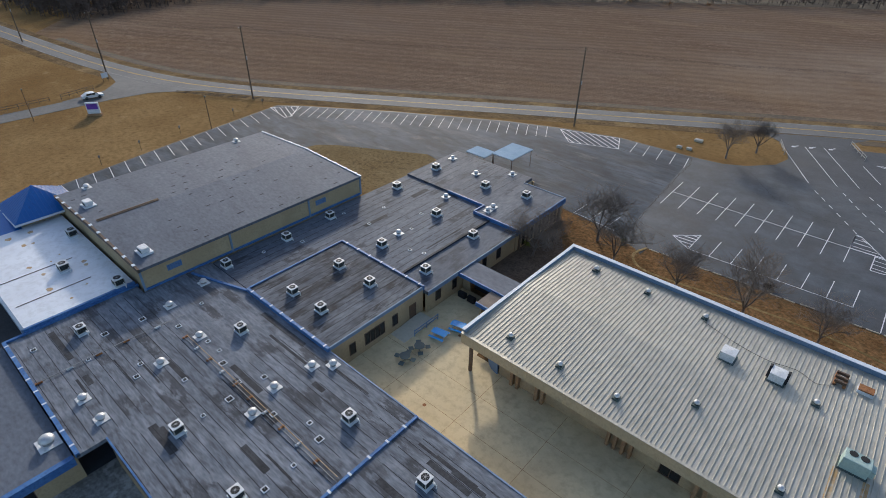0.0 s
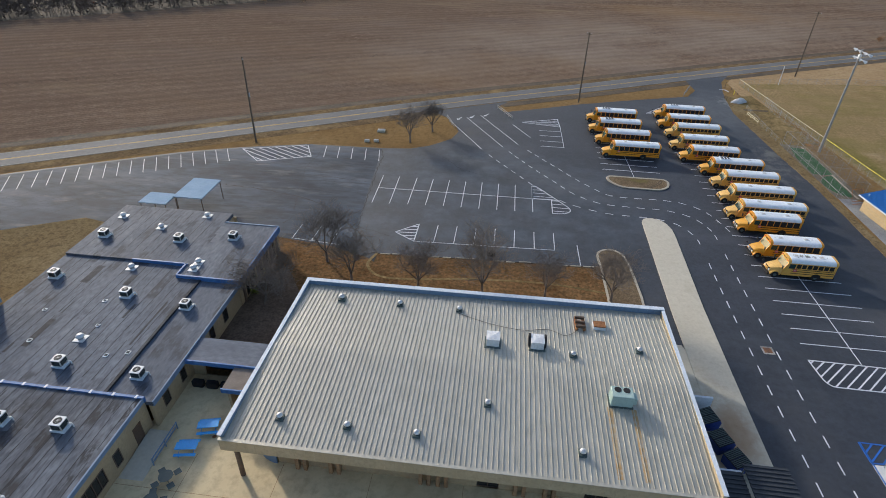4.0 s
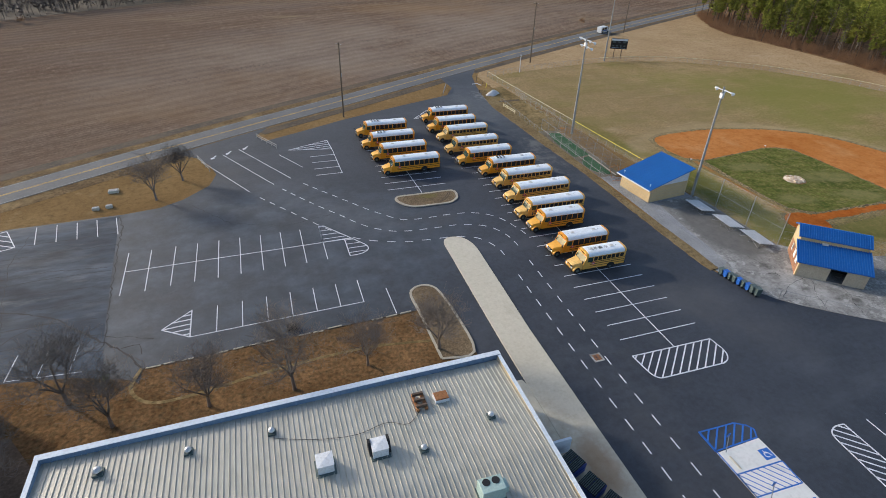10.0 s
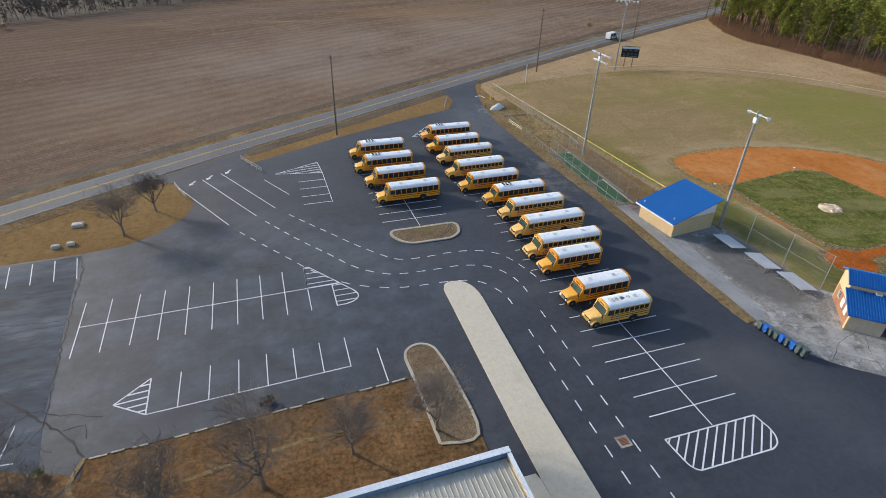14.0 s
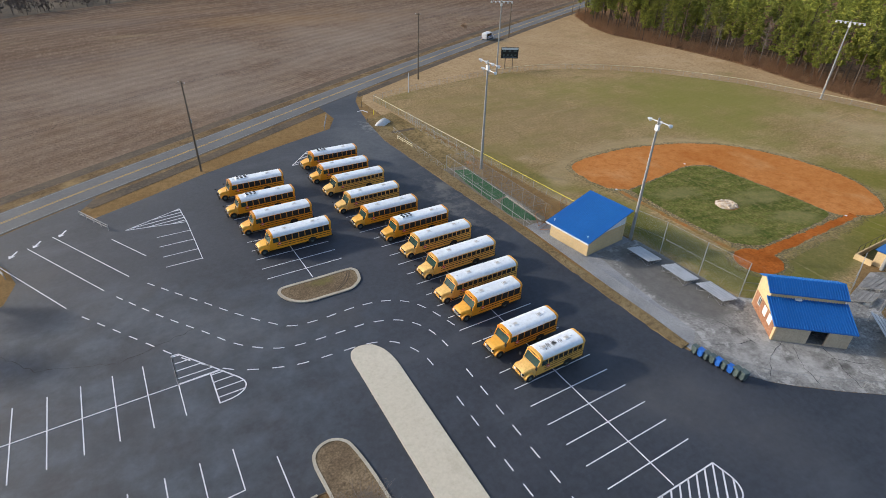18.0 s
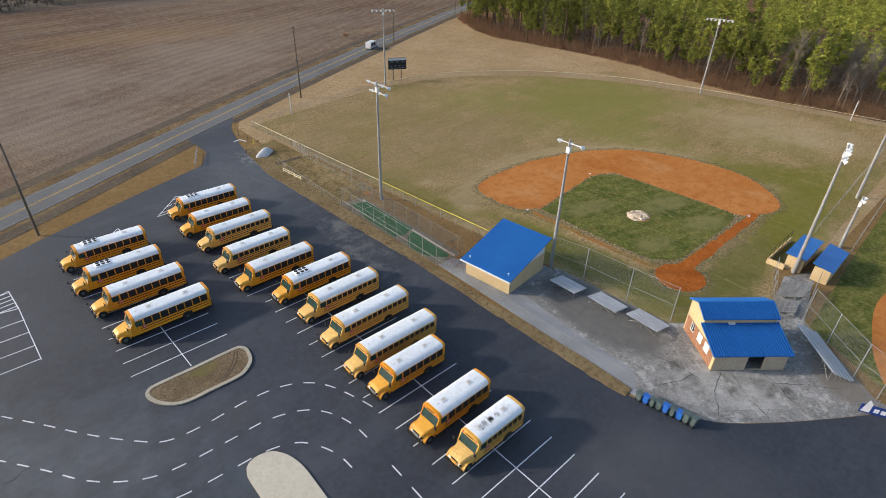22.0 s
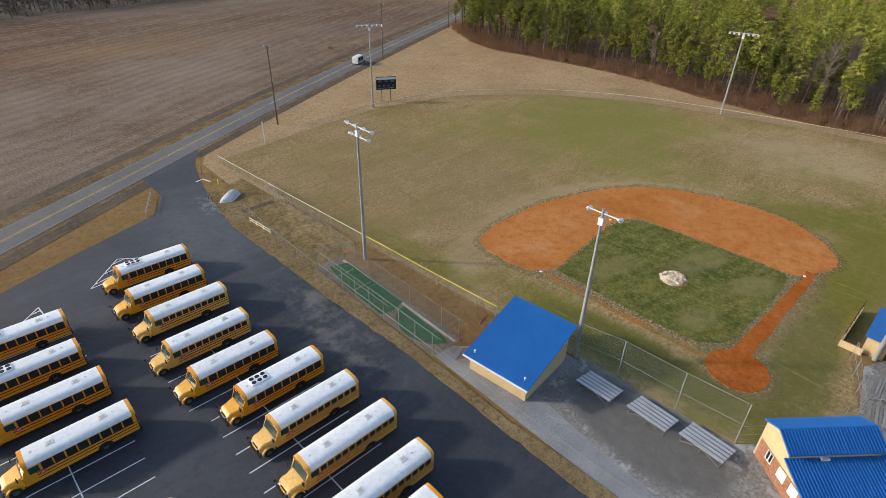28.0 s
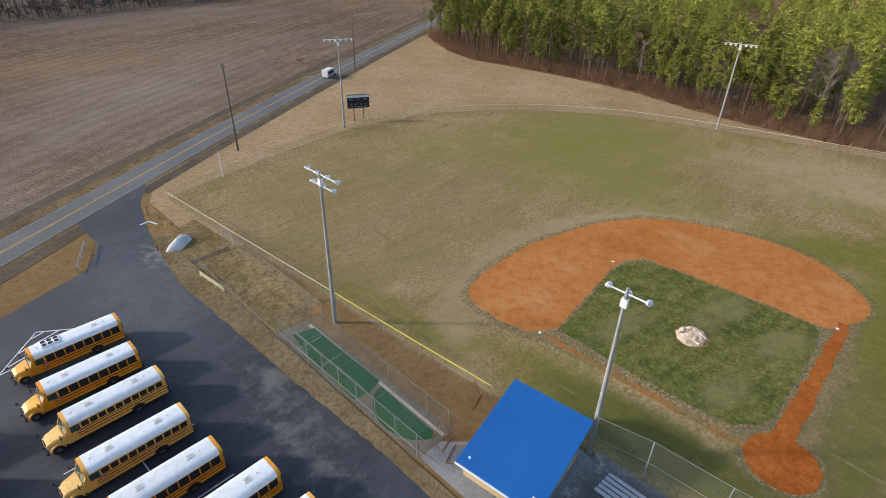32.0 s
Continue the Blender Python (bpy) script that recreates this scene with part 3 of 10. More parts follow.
G1, G2, P1, P2 = (0.104, 0.110, 0.018), (0.190, 0.170, 0.038), (0.31, 0.235, 0.125), (0.40, 0.31, 0.18)
zone(M["outfield"], (140, 130), (0, 0, 14, 46), (0.1596, 0.1585, 0.03467), (0.2181, 0.2022, 0.06356), 0.06, 0.36, (1.3, 0.8, 1), 35, 0.3, 0.75)
zone(M["outfield"], (90.3, 88.6), (24, 29, 31.5, 36), P1, P2, 0.22, 0.36, (1.05, 0.97, 1), 15, 0.3, 0.7)
zone(M["outfield"], (112, 71), (0, 0, 5, 15), G1, G2, 0.16, 0.42, (1.7, 0.7, 1), 8, 0.25, 0.85)
zone(M["outfield"], (126, 82), (0, 0, 4, 17), G1, G2, 0.14, 0.36, (0.8, 1.4, 1), 20, 0.3, 0.8)
zone(M["outfield"], (71.5, 88), (0, 0, 5, 13), G1, G2, 0.18, 0.40, (0.5, 2.2, 1), 0, 0.3, 0.8)
zone(M["outfield"], (67.0, 118), (0, 0, 3, 9), G1, G2, 0.18, 0.34, (0.5, 3.0, 1), 3, 0.3, 0.7)
lines(M["outfield"], (1, 0.05), 2.1, dark=0.96, wobble=8)
for wx, wy, wr in ((98, 88, 6), (86, 96, 5), (97, 80, 5), (84, 82, 4)):
    zone(M["infield_grass"], (wx, wy), (0, 0, wr * 0.4, wr), (0.168, 0.1575, 0.06), (0.252, 0.2152, 0.1), 0.35, 0.34, (1.6, 0.7, 1), -15, 0.3, 0.6)
M["crack_fill"] = mat("crack_fill", (0.016, 0.016, 0.018), (0.03, 0.03, 0.032), None, 0.5, 4, 0.8, 0.2, 20)
M["asphalt_scuff"] = mat("asphalt_scuff", (0.085, 0.085, 0.088), (0.13, 0.128, 0.125), (0.05, 0.052, 0.058), 0.3, 1.3, 0.85, 0.4, 30)
M["asphalt_dark"] = mat("asphalt_dark", (0.026, 0.029, 0.037), (0.04, 0.043, 0.052), None, 0.1, 0.6, 0.75, 0.4, 40)
M["court_concrete"] = mat("court_concrete", (0.5734, 0.456, 0.2688), (0.6832, 0.564, 0.3472), (0.4636, 0.36, 0.2128), 0.15, 1.2, 0.85, 0.2, 20)
M["forest_floor"] = mat("forest_floor", (0.1266, 0.07676, 0.04204), (0.2156, 0.1336, 0.0755), (0.2662, 0.1518, 0.08151), 0.1, 1.0, 0.95, 0.8, 3, spec=0.0, bdist=0.2, grain=(1.0, 0.3))
M["weathered_plank"] = mat("weathered_plank", (0.20, 0.195, 0.185), (0.30, 0.29, 0.28), None, 0.5, 4, 0.8, 0.2, 20)
M["meadow"] = mat("meadow", (0.3035, 0.2074, 0.1102), (0.3985, 0.2862, 0.1654), (0.256, 0.175, 0.0901), 0.05, 1.1, 0.95, 0.8, 4, spec=0.0, lo=0.34, hi=0.66, bdist=0.10, grain=(2.0, 0.22))
blotch(M["meadow"], (0.4644, 0.3564, 0.2332), 0.10, 0.58, 0.74, 0.6, (0.5, 1, 1), 8)
blotch(M["meadow"], (0.1836, 0.1674, 0.0583), 0.07, 0.58, 0.72, 0.6, (0.6, 1, 1), 8)
M["canopy_dark"] = mat("canopy_dark", (0.035, 0.038, 0.044), (0.055, 0.058, 0.064), None, 1, 6, 0.5, 0.1, 30)
M["table_blue"] = mat("table_blue", (0.03, 0.30, 0.72), (0.04, 0.36, 0.80), None, 1, 6, 0.45, 0.0, 30)
M["pale_stain"] = mat("pale_stain", (0.24, 0.24, 0.23), (0.5, 0.5, 0.5), (0.16, 0.155, 0.15), 2.0, 6, 0.7, 0.0, 30)
M["bonnet_new"] = mat("bonnet_new", (0.74, 0.37, 0.04), (0.80, 0.42, 0.055), None, 0.5, 3, 0.4, 0.0, 10, spec=0.5, vary=0.05)
M["bonnet_old"] = mat("bonnet_old", (0.70, 0.44, 0.13), (0.77, 0.50, 0.17), (0.55, 0.33, 0.10), 0.8, 4, 0.6, 0.0, 10, spec=0.3, vary=0.06)
M["canopy_blue"] = mat("canopy_blue", (0.27, 0.37, 0.47), (0.35, 0.45, 0.55), None, 0.5, 4, 0.9, 0.1, 20, spec=0.02)
M["faded_line"] = mat("faded_line", (0.20, 0.20, 0.20), (0.34, 0.34, 0.335), (0.14, 0.14, 0.14), 0.3, 2.0, 0.8, 0.1, 30)
M["cage_floor"] = mat("cage_floor", (0.1548, 0.1332, 0.1014), (0.2088, 0.185, 0.1482), (0.1152, 0.0962, 0.0702), 0.3, 2.0, 0.95, 0.5, 10, spec=0.0, grain=(4.0, 0.25))
zone(M["asphalt_new"], (-14, 88), (0, 0, 22, 44), (0.05096, 0.06783, 0.09023), (0.08008, 0.1031, 0.1304), 0.20, 0.20, (1.2, 0.8, 1), 0, 0.26, 0.75)
zone(M["asphalt_new"], (-14, 88), (0, 0, 22, 44), (0.01183, 0.01815, 0.02807), (0.02184, 0.03057, 0.04311), 0.31, 0.17, (1.2, 0.8, 1), 0, 0.24, 0.75)
zone(M["concrete"], (16.6, 44), (0, 0, 5, 13), (0.23, 0.155, 0.085), (0.37, 0.285, 0.19), 0.4, 0.22, (0.5, 1, 1), 0, 0.3, 0.8)
zone(M["court_concrete"], (-4, 32), (0, 0, 5, 24), (0.305, 0.246, 0.1568), (0.4148, 0.336, 0.2128), 0.16, 0.22, (1.4, 0.35, 1), 0, 0.3, 0.7)
zone(M["asphalt_new"], (46.5, 144), (0, 0, 6, 20), (0.0364, 0.04204, 0.05213), (0.1138, 0.1222, 0.1323), 0.25, 0.36, (0.6, 1.3, 1), 0, 0.35, 0.7)
zone(M["asphalt_new"], (50.3, 118.5), (0, 0, 0.8, 3.4), (0.091, 0.09076, 0.08521), (0.1729, 0.1624, 0.1404), 0.5, 0.42, (0.7, 1.2, 1), 10, 0.3, 0.75)
zone(M["asphalt_new"], (6, 98), (0, 0, 3, 13), (0.0455, 0.05158, 0.06216), (0.1047, 0.1127, 0.1243), 0.3, 0.30, (1.5, 0.8, 1), -40, 0.35, 0.6)
zone(M["asphalt_new"], (46, 62), (0, 0, 4, 14), (0.05005, 0.04967, 0.05213), (0.08645, 0.08407, 0.08421), 0.15, 0.30, (0.6, 1.6, 1), 30, 0.4, 0.6)
zone(M["concrete_grey"], (62.4, 61.0), (0, 0, 4, 9.5), (0.28, 0.272, 0.258), (0.44, 0.43, 0.41), 0.45, 0.22, (1.3, 0.8, 1), -41, 0.24, 0.8)
zone(M["outfield"], (71, 73), (0, 0, 3.5, 8), G1, G2, 0.3, 0.30, (1, 1, 1), 0, 0.25, 0.8)
zone(M["outfield"], (104, 70.5), (0, 0, 3, 9), G1, G2, 0.25, 0.30, (1.8, 0.6, 1), 5, 0.25, 0.85)
blotch(M["field"], (0.27, 0.175, 0.095), 0.009, 0.50, 0.62, 0.6, (0.45, 1, 1), 10)
blotch(M["field"], (0.185, 0.150, 0.128), 0.014, 0.50, 0.64, 0.65, (0.45, 1, 1), 10)
blotch(M["field"], (0.33, 0.25, 0.15), 0.05, 0.58, 0.70, 0.5, (0.3, 1, 1), 10)
blotch(M["infield_grass"], (0.2205, 0.189, 0.085), 0.6, 0.56, 0.70, 0.5, (0.35, 1, 1), 9)
M["shoulder"] = mat("shoulder", (0.1313, 0.0912, 0.0528), (0.2375, 0.1656, 0.088), (0.09375, 0.066, 0.0396), 0.2, 1.4, 0.95, 0.8, 5, spec=0.0, bdist=0.08, grain=(2.5, 0.3))
blotch(M["shoulder"], (0.3375, 0.24, 0.121), 0.12, 0.54, 0.68, 0.7)
zone(M["outfield"], (132, 74), (0, 0, 5, 16), G1, G2, 0.2, 0.30, (1.2, 0.7, 1), 10, 0.25, 0.8)

zone(M["field"], (-150, 225), (0, 0, 110, 270), (0.145, 0.101, 0.070), (0.195, 0.141, 0.101), 0.02, 0.36, (1, 1, 1), 0, 0.4, 0.7)
zone(M["field"], (45, 228), (0, 0, 25, 90), (0.25, 0.20, 0.155), (0.32, 0.265, 0.215), 0.03, 0.30, (2.2, 0.7, 1), 30, 0.35, 0.65)
lines(M["field"], (0.87, 0.49), 4.6, dark=0.86, wobble=5.0)
zone(M["outfield"], (84, 142), (0, 0, 20, 46), (0.1848, 0.1376, 0.06696), (0.2442, 0.1832, 0.0972), 0.12, 0.30, (1.1, 1, 1), 0, 0.4, 0.6)
zone(M["outfield"], (158, 90), (0, 0, 9, 28), (0.33, 0.255, 0.145), (0.42, 0.33, 0.20), 0.13, 0.30, (0.8, 1.2, 1), 15, 0.35, 0.65)
zone(M["outfield"], (132, 140), (0, 0, 14, 40), (0.165, 0.158, 0.040), (0.225, 0.200, 0.065), 0.16, 0.32, (1.7, 0.6, 1), -42, 0.35, 0.6)
zone(M["outfield"], (80, 68.5), (0, 0, 3, 8), (0.075, 0.085, 0.022), (0.150, 0.140, 0.048), 0.5, 0.36, (1.7, 0.6, 1), 0, 0.25, 0.75)
zone(M["outfield"], (72.0, 84), (0, 0, 5, 10), (0.06496, 0.07992, 0.01944), (0.14, 0.131, 0.04104), 0.30, 0.42, (0.55, 2.0, 1), 2, 0.25, 0.8)
zone(M["outfield"], (88, 70.5), (0, 0, 4, 8), (0.0784, 0.0888, 0.0216), (0.1568, 0.1443, 0.04536), 0.35, 0.38, (2.4, 0.6, 1), 2, 0.25, 0.8)
zone(M["concrete"], (19.6, 44.5), (0, 0, 1.6, 5.5), (0.22, 0.115, 0.05), (0.36, 0.25, 0.15), 0.55, 0.42, (0.55, 1.2, 1), 0, 0.3, 0.75)
blotch(M["asphalt_old"], (0.17, 0.175, 0.175), 0.32, 0.58, 0.70, 0.55, (0.25, 1, 1), 9)
blotch(M["outfield"], (0.36, 0.285, 0.165), 0.9, 0.60, 0.74, 0.5, (0.9, 0.14, 1), 8)
blotch(M["outfield"], (0.095, 0.098, 0.026), 0.8, 0.60, 0.76, 0.45, (1, 0.16, 1), 8)
blotch(M["infield_grass"], (0.20, 0.175, 0.075), 0.8, 0.60, 0.76, 0.4, (0.9, 0.2, 1), 8)
M["clay_red"] = mat("clay_red", (0.31, 0.088, 0.018), (0.39, 0.125, 0.030), (0.25, 0.068, 0.014), 0.3, 1.4, 0.95, 0.5, 8, spec=0.0, grain=(3.0, 0.2))
blotch(M["clay_red"], (0.42, 0.21, 0.10), 0.5, 0.60, 0.74, 0.5, (1, 0.6, 1), 8)
zone(M["asphalt_new"], (52.5, 151), (0, 0, 2.5, 8), (0.13, 0.132, 0.135), (0.24, 0.24, 0.235), 0.7, 0.24, (0.6, 1.4, 1), 15, 0.16, 0.75)
zone(M["asphalt_new"], (48.5, 112), (0, 0, 5, 16), (0.085, 0.085, 0.085), (0.16, 0.155, 0.145), 0.5, 0.20, (0.4, 1.4, 1), -6, 0.16, 0.65)
M["brick_brown"] = mat("brick_brown", (0.21, 0.088, 0.046), (0.29, 0.135, 0.075), (0.36, 0.22, 0.14), 0.8, 5, 0.9, 0.4, 30)
M["front_panel"] = mat("front_panel", (0.40, 0.335, 0.25), (0.47, 0.40, 0.305), None, 0.4, 3, 0.6, 0.1, 20)
M["island_grass"] = mat("island_grass", (0.145, 0.105, 0.066), (0.215, 0.160, 0.100), (0.110, 0.082, 0.052), 0.3, 1.8, 0.95, 0.8, 8, spec=0.0, bdist=0.06, grain=(5.0, 0.35))
zone(M["island_grass"], (20.5, 100.6), (0, 0, 0.5, 1.8), (0.13, 0.125, 0.035), (0.19, 0.16, 0.06), 0.8, 0.35, (1.8, 0.8, 1), 0, 0.3, 0.7)
M["soil"] = mat("soil", (0.1196, 0.0884, 0.065), (0.182, 0.1326, 0.0962), (0.0975, 0.0728, 0.0546), 0.25, 1.6, 0.95, 0.7, 8, spec=0.0, grain=(4.0, 0.25))
M["lawn_twigs"] = mat("lawn_twigs", (0.1313, 0.1075, 0.09), (0.2063, 0.1725, 0.145), None, 0.5, 4, 0.95, 0.0, 20, vary=0.2)
M["cage_steel"] = mat("cage_steel", (0.20, 0.205, 0.205), (0.27, 0.275, 0.27), None, 0.6, 6, 0.6, 0.1, 20, metal=0.2)


def speckle(m, scale, lo, hi):
    """Thin, patchy growth: the material is missing in small spots, so that what lies beneath shows."""
    n, l = m.node_tree.nodes, m.node_tree.links
    tc, nz, cut = (n.new("ShaderNode" + k) for k in ("TexCoord", "TexNoise", "MapRange"))
    nz.inputs["Scale"].default_value, nz.inputs["Detail"].default_value, nz.inputs["Roughness"].default_value = scale, 6, 0.7
    cut.inputs["From Min"].default_value, cut.inputs["From Max"].default_value = lo, hi
    l.new(tc.outputs["Object"], nz.inputs["Vector"])
    l.new(nz.outputs["Fac"], cut.inputs[0])
    l.new(cut.outputs[0], n["Principled BSDF"].inputs["Alpha"])


M["fringe_thin"] = mat("fringe_thin", (0.24, 0.185, 0.095), (0.33, 0.26, 0.15), (0.22, 0.175, 0.085), 0.4, 1.6, 0.95, 0.5, 8, spec=0.0, grain=(2.5, 0.15))
speckle(M["fringe"], 2.6, 0.30, 0.66)
speckle(M["fringe_thin"], 2.2, 0.40, 0.80)

# ---- mesh helpers ----
def box(bm, x0, x1, y0, y1, z0, z1, m=None):
    v = [Vector(p) for p in ((x0, y0, z0), (x1, y0, z0), (x1, y1, z0), (x0, y1, z0), (x0, y0, z1), (x1, y0, z1), (x1, y1, z1), (x0, y1, z1))]
    if m:
        v = [m @ p for p in v]
    v = [bm.verts.new(p) for p in v]
    for f in ((0, 3, 2, 1), (4, 5, 6, 7), (0, 1, 5, 4), (1, 2, 6, 5), (2, 3, 7, 6), (3, 0, 4, 7)):
        bm.faces.new([v[i] for i in f])
    return v


def area2(p):
    return sum(a[0] * b[1] - b[0] * a[1] for a, b in zip(p, p[1:] + p[:1]))


def prism(bm, pts, z0, z1):
    """An upright prism over an outline; z0 and z1 are numbers or functions of x, y."""
    pts = list(pts) if area2(list(pts)) > 0 else list(reversed(pts))
    lo = [bm.verts.new((x, y, z0)) for x, y in pts]
    hi = [bm.verts.new((x, y, z1(x, y) if callable(z1) else z1)) for x, y in pts]
    top, bot = bm.faces.new(hi), bm.faces.new(lo[::-1])
    n = len(pts)
    for i in range(n):
        bm.faces.new((lo[i], lo[(i + 1) % n], hi[(i + 1) % n], hi[i]))
    if n > 4:
        top.normal_update()
        bot.normal_update()
        bmesh.ops.triangulate(bm, faces=[top, bot])


def solid(bm, outline, axis, a, b):
    """A prism whose outline lies across an axis: outline is in (y, z) for axis x, in (x, z) for axis y."""
    put = (lambda s, p: (s, p[0], p[1])) if axis == "x" else (lambda s, p: (p[0], s, p[1]))
    n = len(outline)
    u, w = [bm.verts.new(put(a, p)) for p in outline], [bm.verts.new(put(b, p)) for p in outline]
    fs = [bm.faces.new(u), bm.faces.new(w[::-1])]
    for i in range(n):
        fs.append(bm.faces.new((u[i], w[i], w[(i + 1) % n], u[(i + 1) % n])))
    bmesh.ops.recalc_face_normals(bm, faces=fs)


def offset(pts, d):
    out = []
    for i, p in enumerate(pts):
        a, b = Vector(pts[max(i - 1, 0)][:2]), Vector(pts[min(i + 1, len(pts) - 1)][:2])
        t = (b - a).normalized()
        out.append((p[0] - t.y * d, p[1] + t.x * d))
    return out


def smooth_line(pts, n=6):
    """A rounder polyline through the points."""
    out = []
    for i in range(len(pts) - 1):
        p0, p1, p2, p3 = (Vector(pts[min(max(j, 0), len(pts) - 1)]) for j in (i - 1, i, i + 1, i + 2))
        for k in range(n):
            t = k / n
            q = 0.5 * (2 * p1 + (p2 - p0) * t + (2 * p0 - 5 * p1 + 4 * p2 - p3) * t * t + (3 * p1 - p0 - 3 * p2 + p3) * t ** 3)
            out.append(tuple(q))
    return out + [tuple(pts[-1])]


def ribbon(bm, pts, w, z0, z1):
    left, right = offset(pts, w / 2), offset(pts, -w / 2)
    rows = [[bm.verts.new((*p, z)) for p, z in ((l, z0), (l, z1), (r, z1), (r, z0))] for l, r in zip(left, right)]
    for a, b in zip(rows, rows[1:]):
        for i in range(4):
            bm.faces.new((a[i], a[(i + 1) % 4], b[(i + 1) % 4], b[i]))
    bm.faces.new(rows[0][::-1])
    bm.faces.new(rows[-1])


def tube(bm, p0, p1, r0, r1=None, n=8, caps=True):
    p0, p1 = Vector(p0), Vector(p1)
    r1 = r0 if r1 is None else r1
    q = (p1 - p0).to_track_quat("Z", "Y")
    ring = [q @ Vector((math.cos(2 * math.pi * i / n), math.sin(2 * math.pi * i / n), 0)) for i in range(n)]
    a, b = [bm.verts.new(p0 + d * r0) for d in ring], [bm.verts.new(p1 + d * r1) for d in ring]
    for i in range(n):
        bm.faces.new((a[i], a[(i + 1) % n], b[(i + 1) % n], b[i]))
    if caps:
        bm.faces.new(a[::-1])
        bm.faces.new(b)


def dome(bm, c, r, h, n=12, rings=4):
    last = None
    for k in range(rings + 1):
        a = math.pi / 2 * k / rings
        if k == rings:
            tip = bm.verts.new((c[0], c[1], c[2] + h))
            for i in range(n):
                bm.faces.new((last[i], last[(i + 1) % n], tip))
            break
        ring = [bm.verts.new((c[0] + r * math.cos(a) * math.cos(2 * math.pi * i / n), c[1] + r * math.cos(a) * math.sin(2 * math.pi * i / n), c[2] + h * math.sin(a))) for i in range(n)]
        if last:
            for i in range(n):
                bm.faces.new((last[i], last[(i + 1) % n], ring[(i + 1) % n], ring[i]))
        last = ring


def mesh_of(name, bm, material, smooth=False):
    me = bpy.data.meshes.new(name)
    bm.normal_update()
    bm.to_mesh(me)
    bm.free()
    me.materials.append(M[material])
    if smooth:
        for p in me.polygons:
            p.use_smooth = True
    return me


def part(name, bm, material, parent=None, label="", smooth=False, kind=""):
    ob = new(name, mesh_of(name, bm, material, smooth) if isinstance(bm, bmesh.types.BMesh) else bm)
    if parent:
        ob.parent = parent
    return tagged(ob, label, kind=kind)


def thing(name, label, category, group="", loc=(0, 0, 0), rz=0.0):
    ob = new(name)
    ob.empty_display_size = 0.3
    ob.matrix_world = pose(*loc, 0, 0, rz)
    return tagged(ob, label, category, group)


def setting(name, bm, material, label, category="", smooth=False):
    return tagged(part(name, bm, material, None, "", smooth), label, category or name.split("_")[0], kind="structure")


def B():
    return bmesh.new()

# ---- ground, roads and lots ----
bm = B()
N = 40
grid = [[bm.verts.new((-1500 + 3000 * i / N, -1500 + 3000 * j / N, 0)) for j in range(N + 1)] for i in range(N + 1)]
for i in range(N):
    for j in range(N):
        bm.faces.new((grid[i][j], grid[i + 1][j], grid[i + 1][j + 1], grid[i][j + 1]))
ground = setting("ground", bm, "dry_grass", "dry brown winter grass with worn tan patches", "ground")

NEAR = [(-420, 28), (-330, 37), (-262, 43.5), (-196, 49), (-165, 53.5), (-142, 60), (-120, 71), (-92, 88.3), (-64, 106.0), (-42.6, 119.2), (-28, 128.4), (-6.7, 141.3), (15.3, 153.7), (34.2, 164.8), (45.4, 171.3), (66, 183.2), (93, 198.4), (135, 221), (192, 250.5), (290, 300), (420, 366), (700, 505)]
NEAR = smooth_line(NEAR, 5)
ROADW = 7.0
CENTRE, FAR = offset(NEAR, ROADW / 2), offset(NEAR, ROADW)
bm = B()
ribbon(bm, CENTRE, ROADW, -0.3, 0.06)
road = setting("road", bm, "road_asphalt", "worn grey two-lane asphalt road with yellow centre lines", "road")
for d in (-0.16, 0.16):
    bm = B()
    ribbon(bm, offset(CENTRE, d), 0.12, 0.05, 0.07)
    part("centre_line", bm, "yellow_paint", road)
for d in (-ROADW / 2 + 0.35, ROADW / 2 - 0.35):
    bm = B()
    ribbon(bm, offset(CENTRE, d), 0.1, 0.05, 0.07)
    part("edge_line", bm, "faded_line", road, "faded white edge line")
bm = B()
ribbon(bm, smooth_line([(-152, -260), (-150, -60), (-148.2, 10), (-147.6, 35), (-149, 52), (-156, 57.5)], 6), 6.0, -0.3, 0.05)
setting("side_road", bm, "road_asphalt", "worn grey asphalt side road meeting the main road", "road")
bm = B()
prism(bm, [(-151, 36), (-152.5, 46), (-158, 51), (-172, 53.6), (-150, 62), (-132, 66), (-138, 60), (-143, 53), (-144.4, 44), (-144.6, 36)], -0.3, 0.055)
setting("junction", bm, "road_asphalt", "flared asphalt junction of the two roads", "road")
bm = B()
prism(bm, [(216, 259), (204, 249), (188.5, 224), (184.5, 208), (186.5, 192), (188, 178), (189, 160), (188, 145), (184, 128), (182.6, 112), (183, 96), (184.5, 82), (188, 60), (199, 30), (214, -12), (700, -12), (900, 480), (560, 430)], -0.2, 0.035)
setting("forest_floor", bm, "forest_floor", "dark leaf-strewn floor of the pine wood", "ground")
bm = B()
ribbon(bm, offset(NEAR, -1.6), 3.2, -0.3, 0.02)
setting("verge", bm, "shoulder", "bleached dry grass verge beside the road", "ground")
bm = B()
ribbon(bm, [p for p in offset(NEAR, -2.4) if -5.5 < p[0] < 47], 2.6, -0.3, 0.035)
setting("near_ditch", bm, "ditch", "dark brown ditch between road and lot", "ground")
bm = B()
ribbon(bm, [p for p in offset(NEAR, -2.2) if 56 < p[0] < 210], 2.4, -0.3, 0.035)
setting("east_ditch", bm, "ditch", "dark brown ditch beside the road", "ground")
bm = B()
ribbon(bm, [p for p in offset(FAR, 4.2) if p[0] > -225], 2.6, -0.3, 0.036)
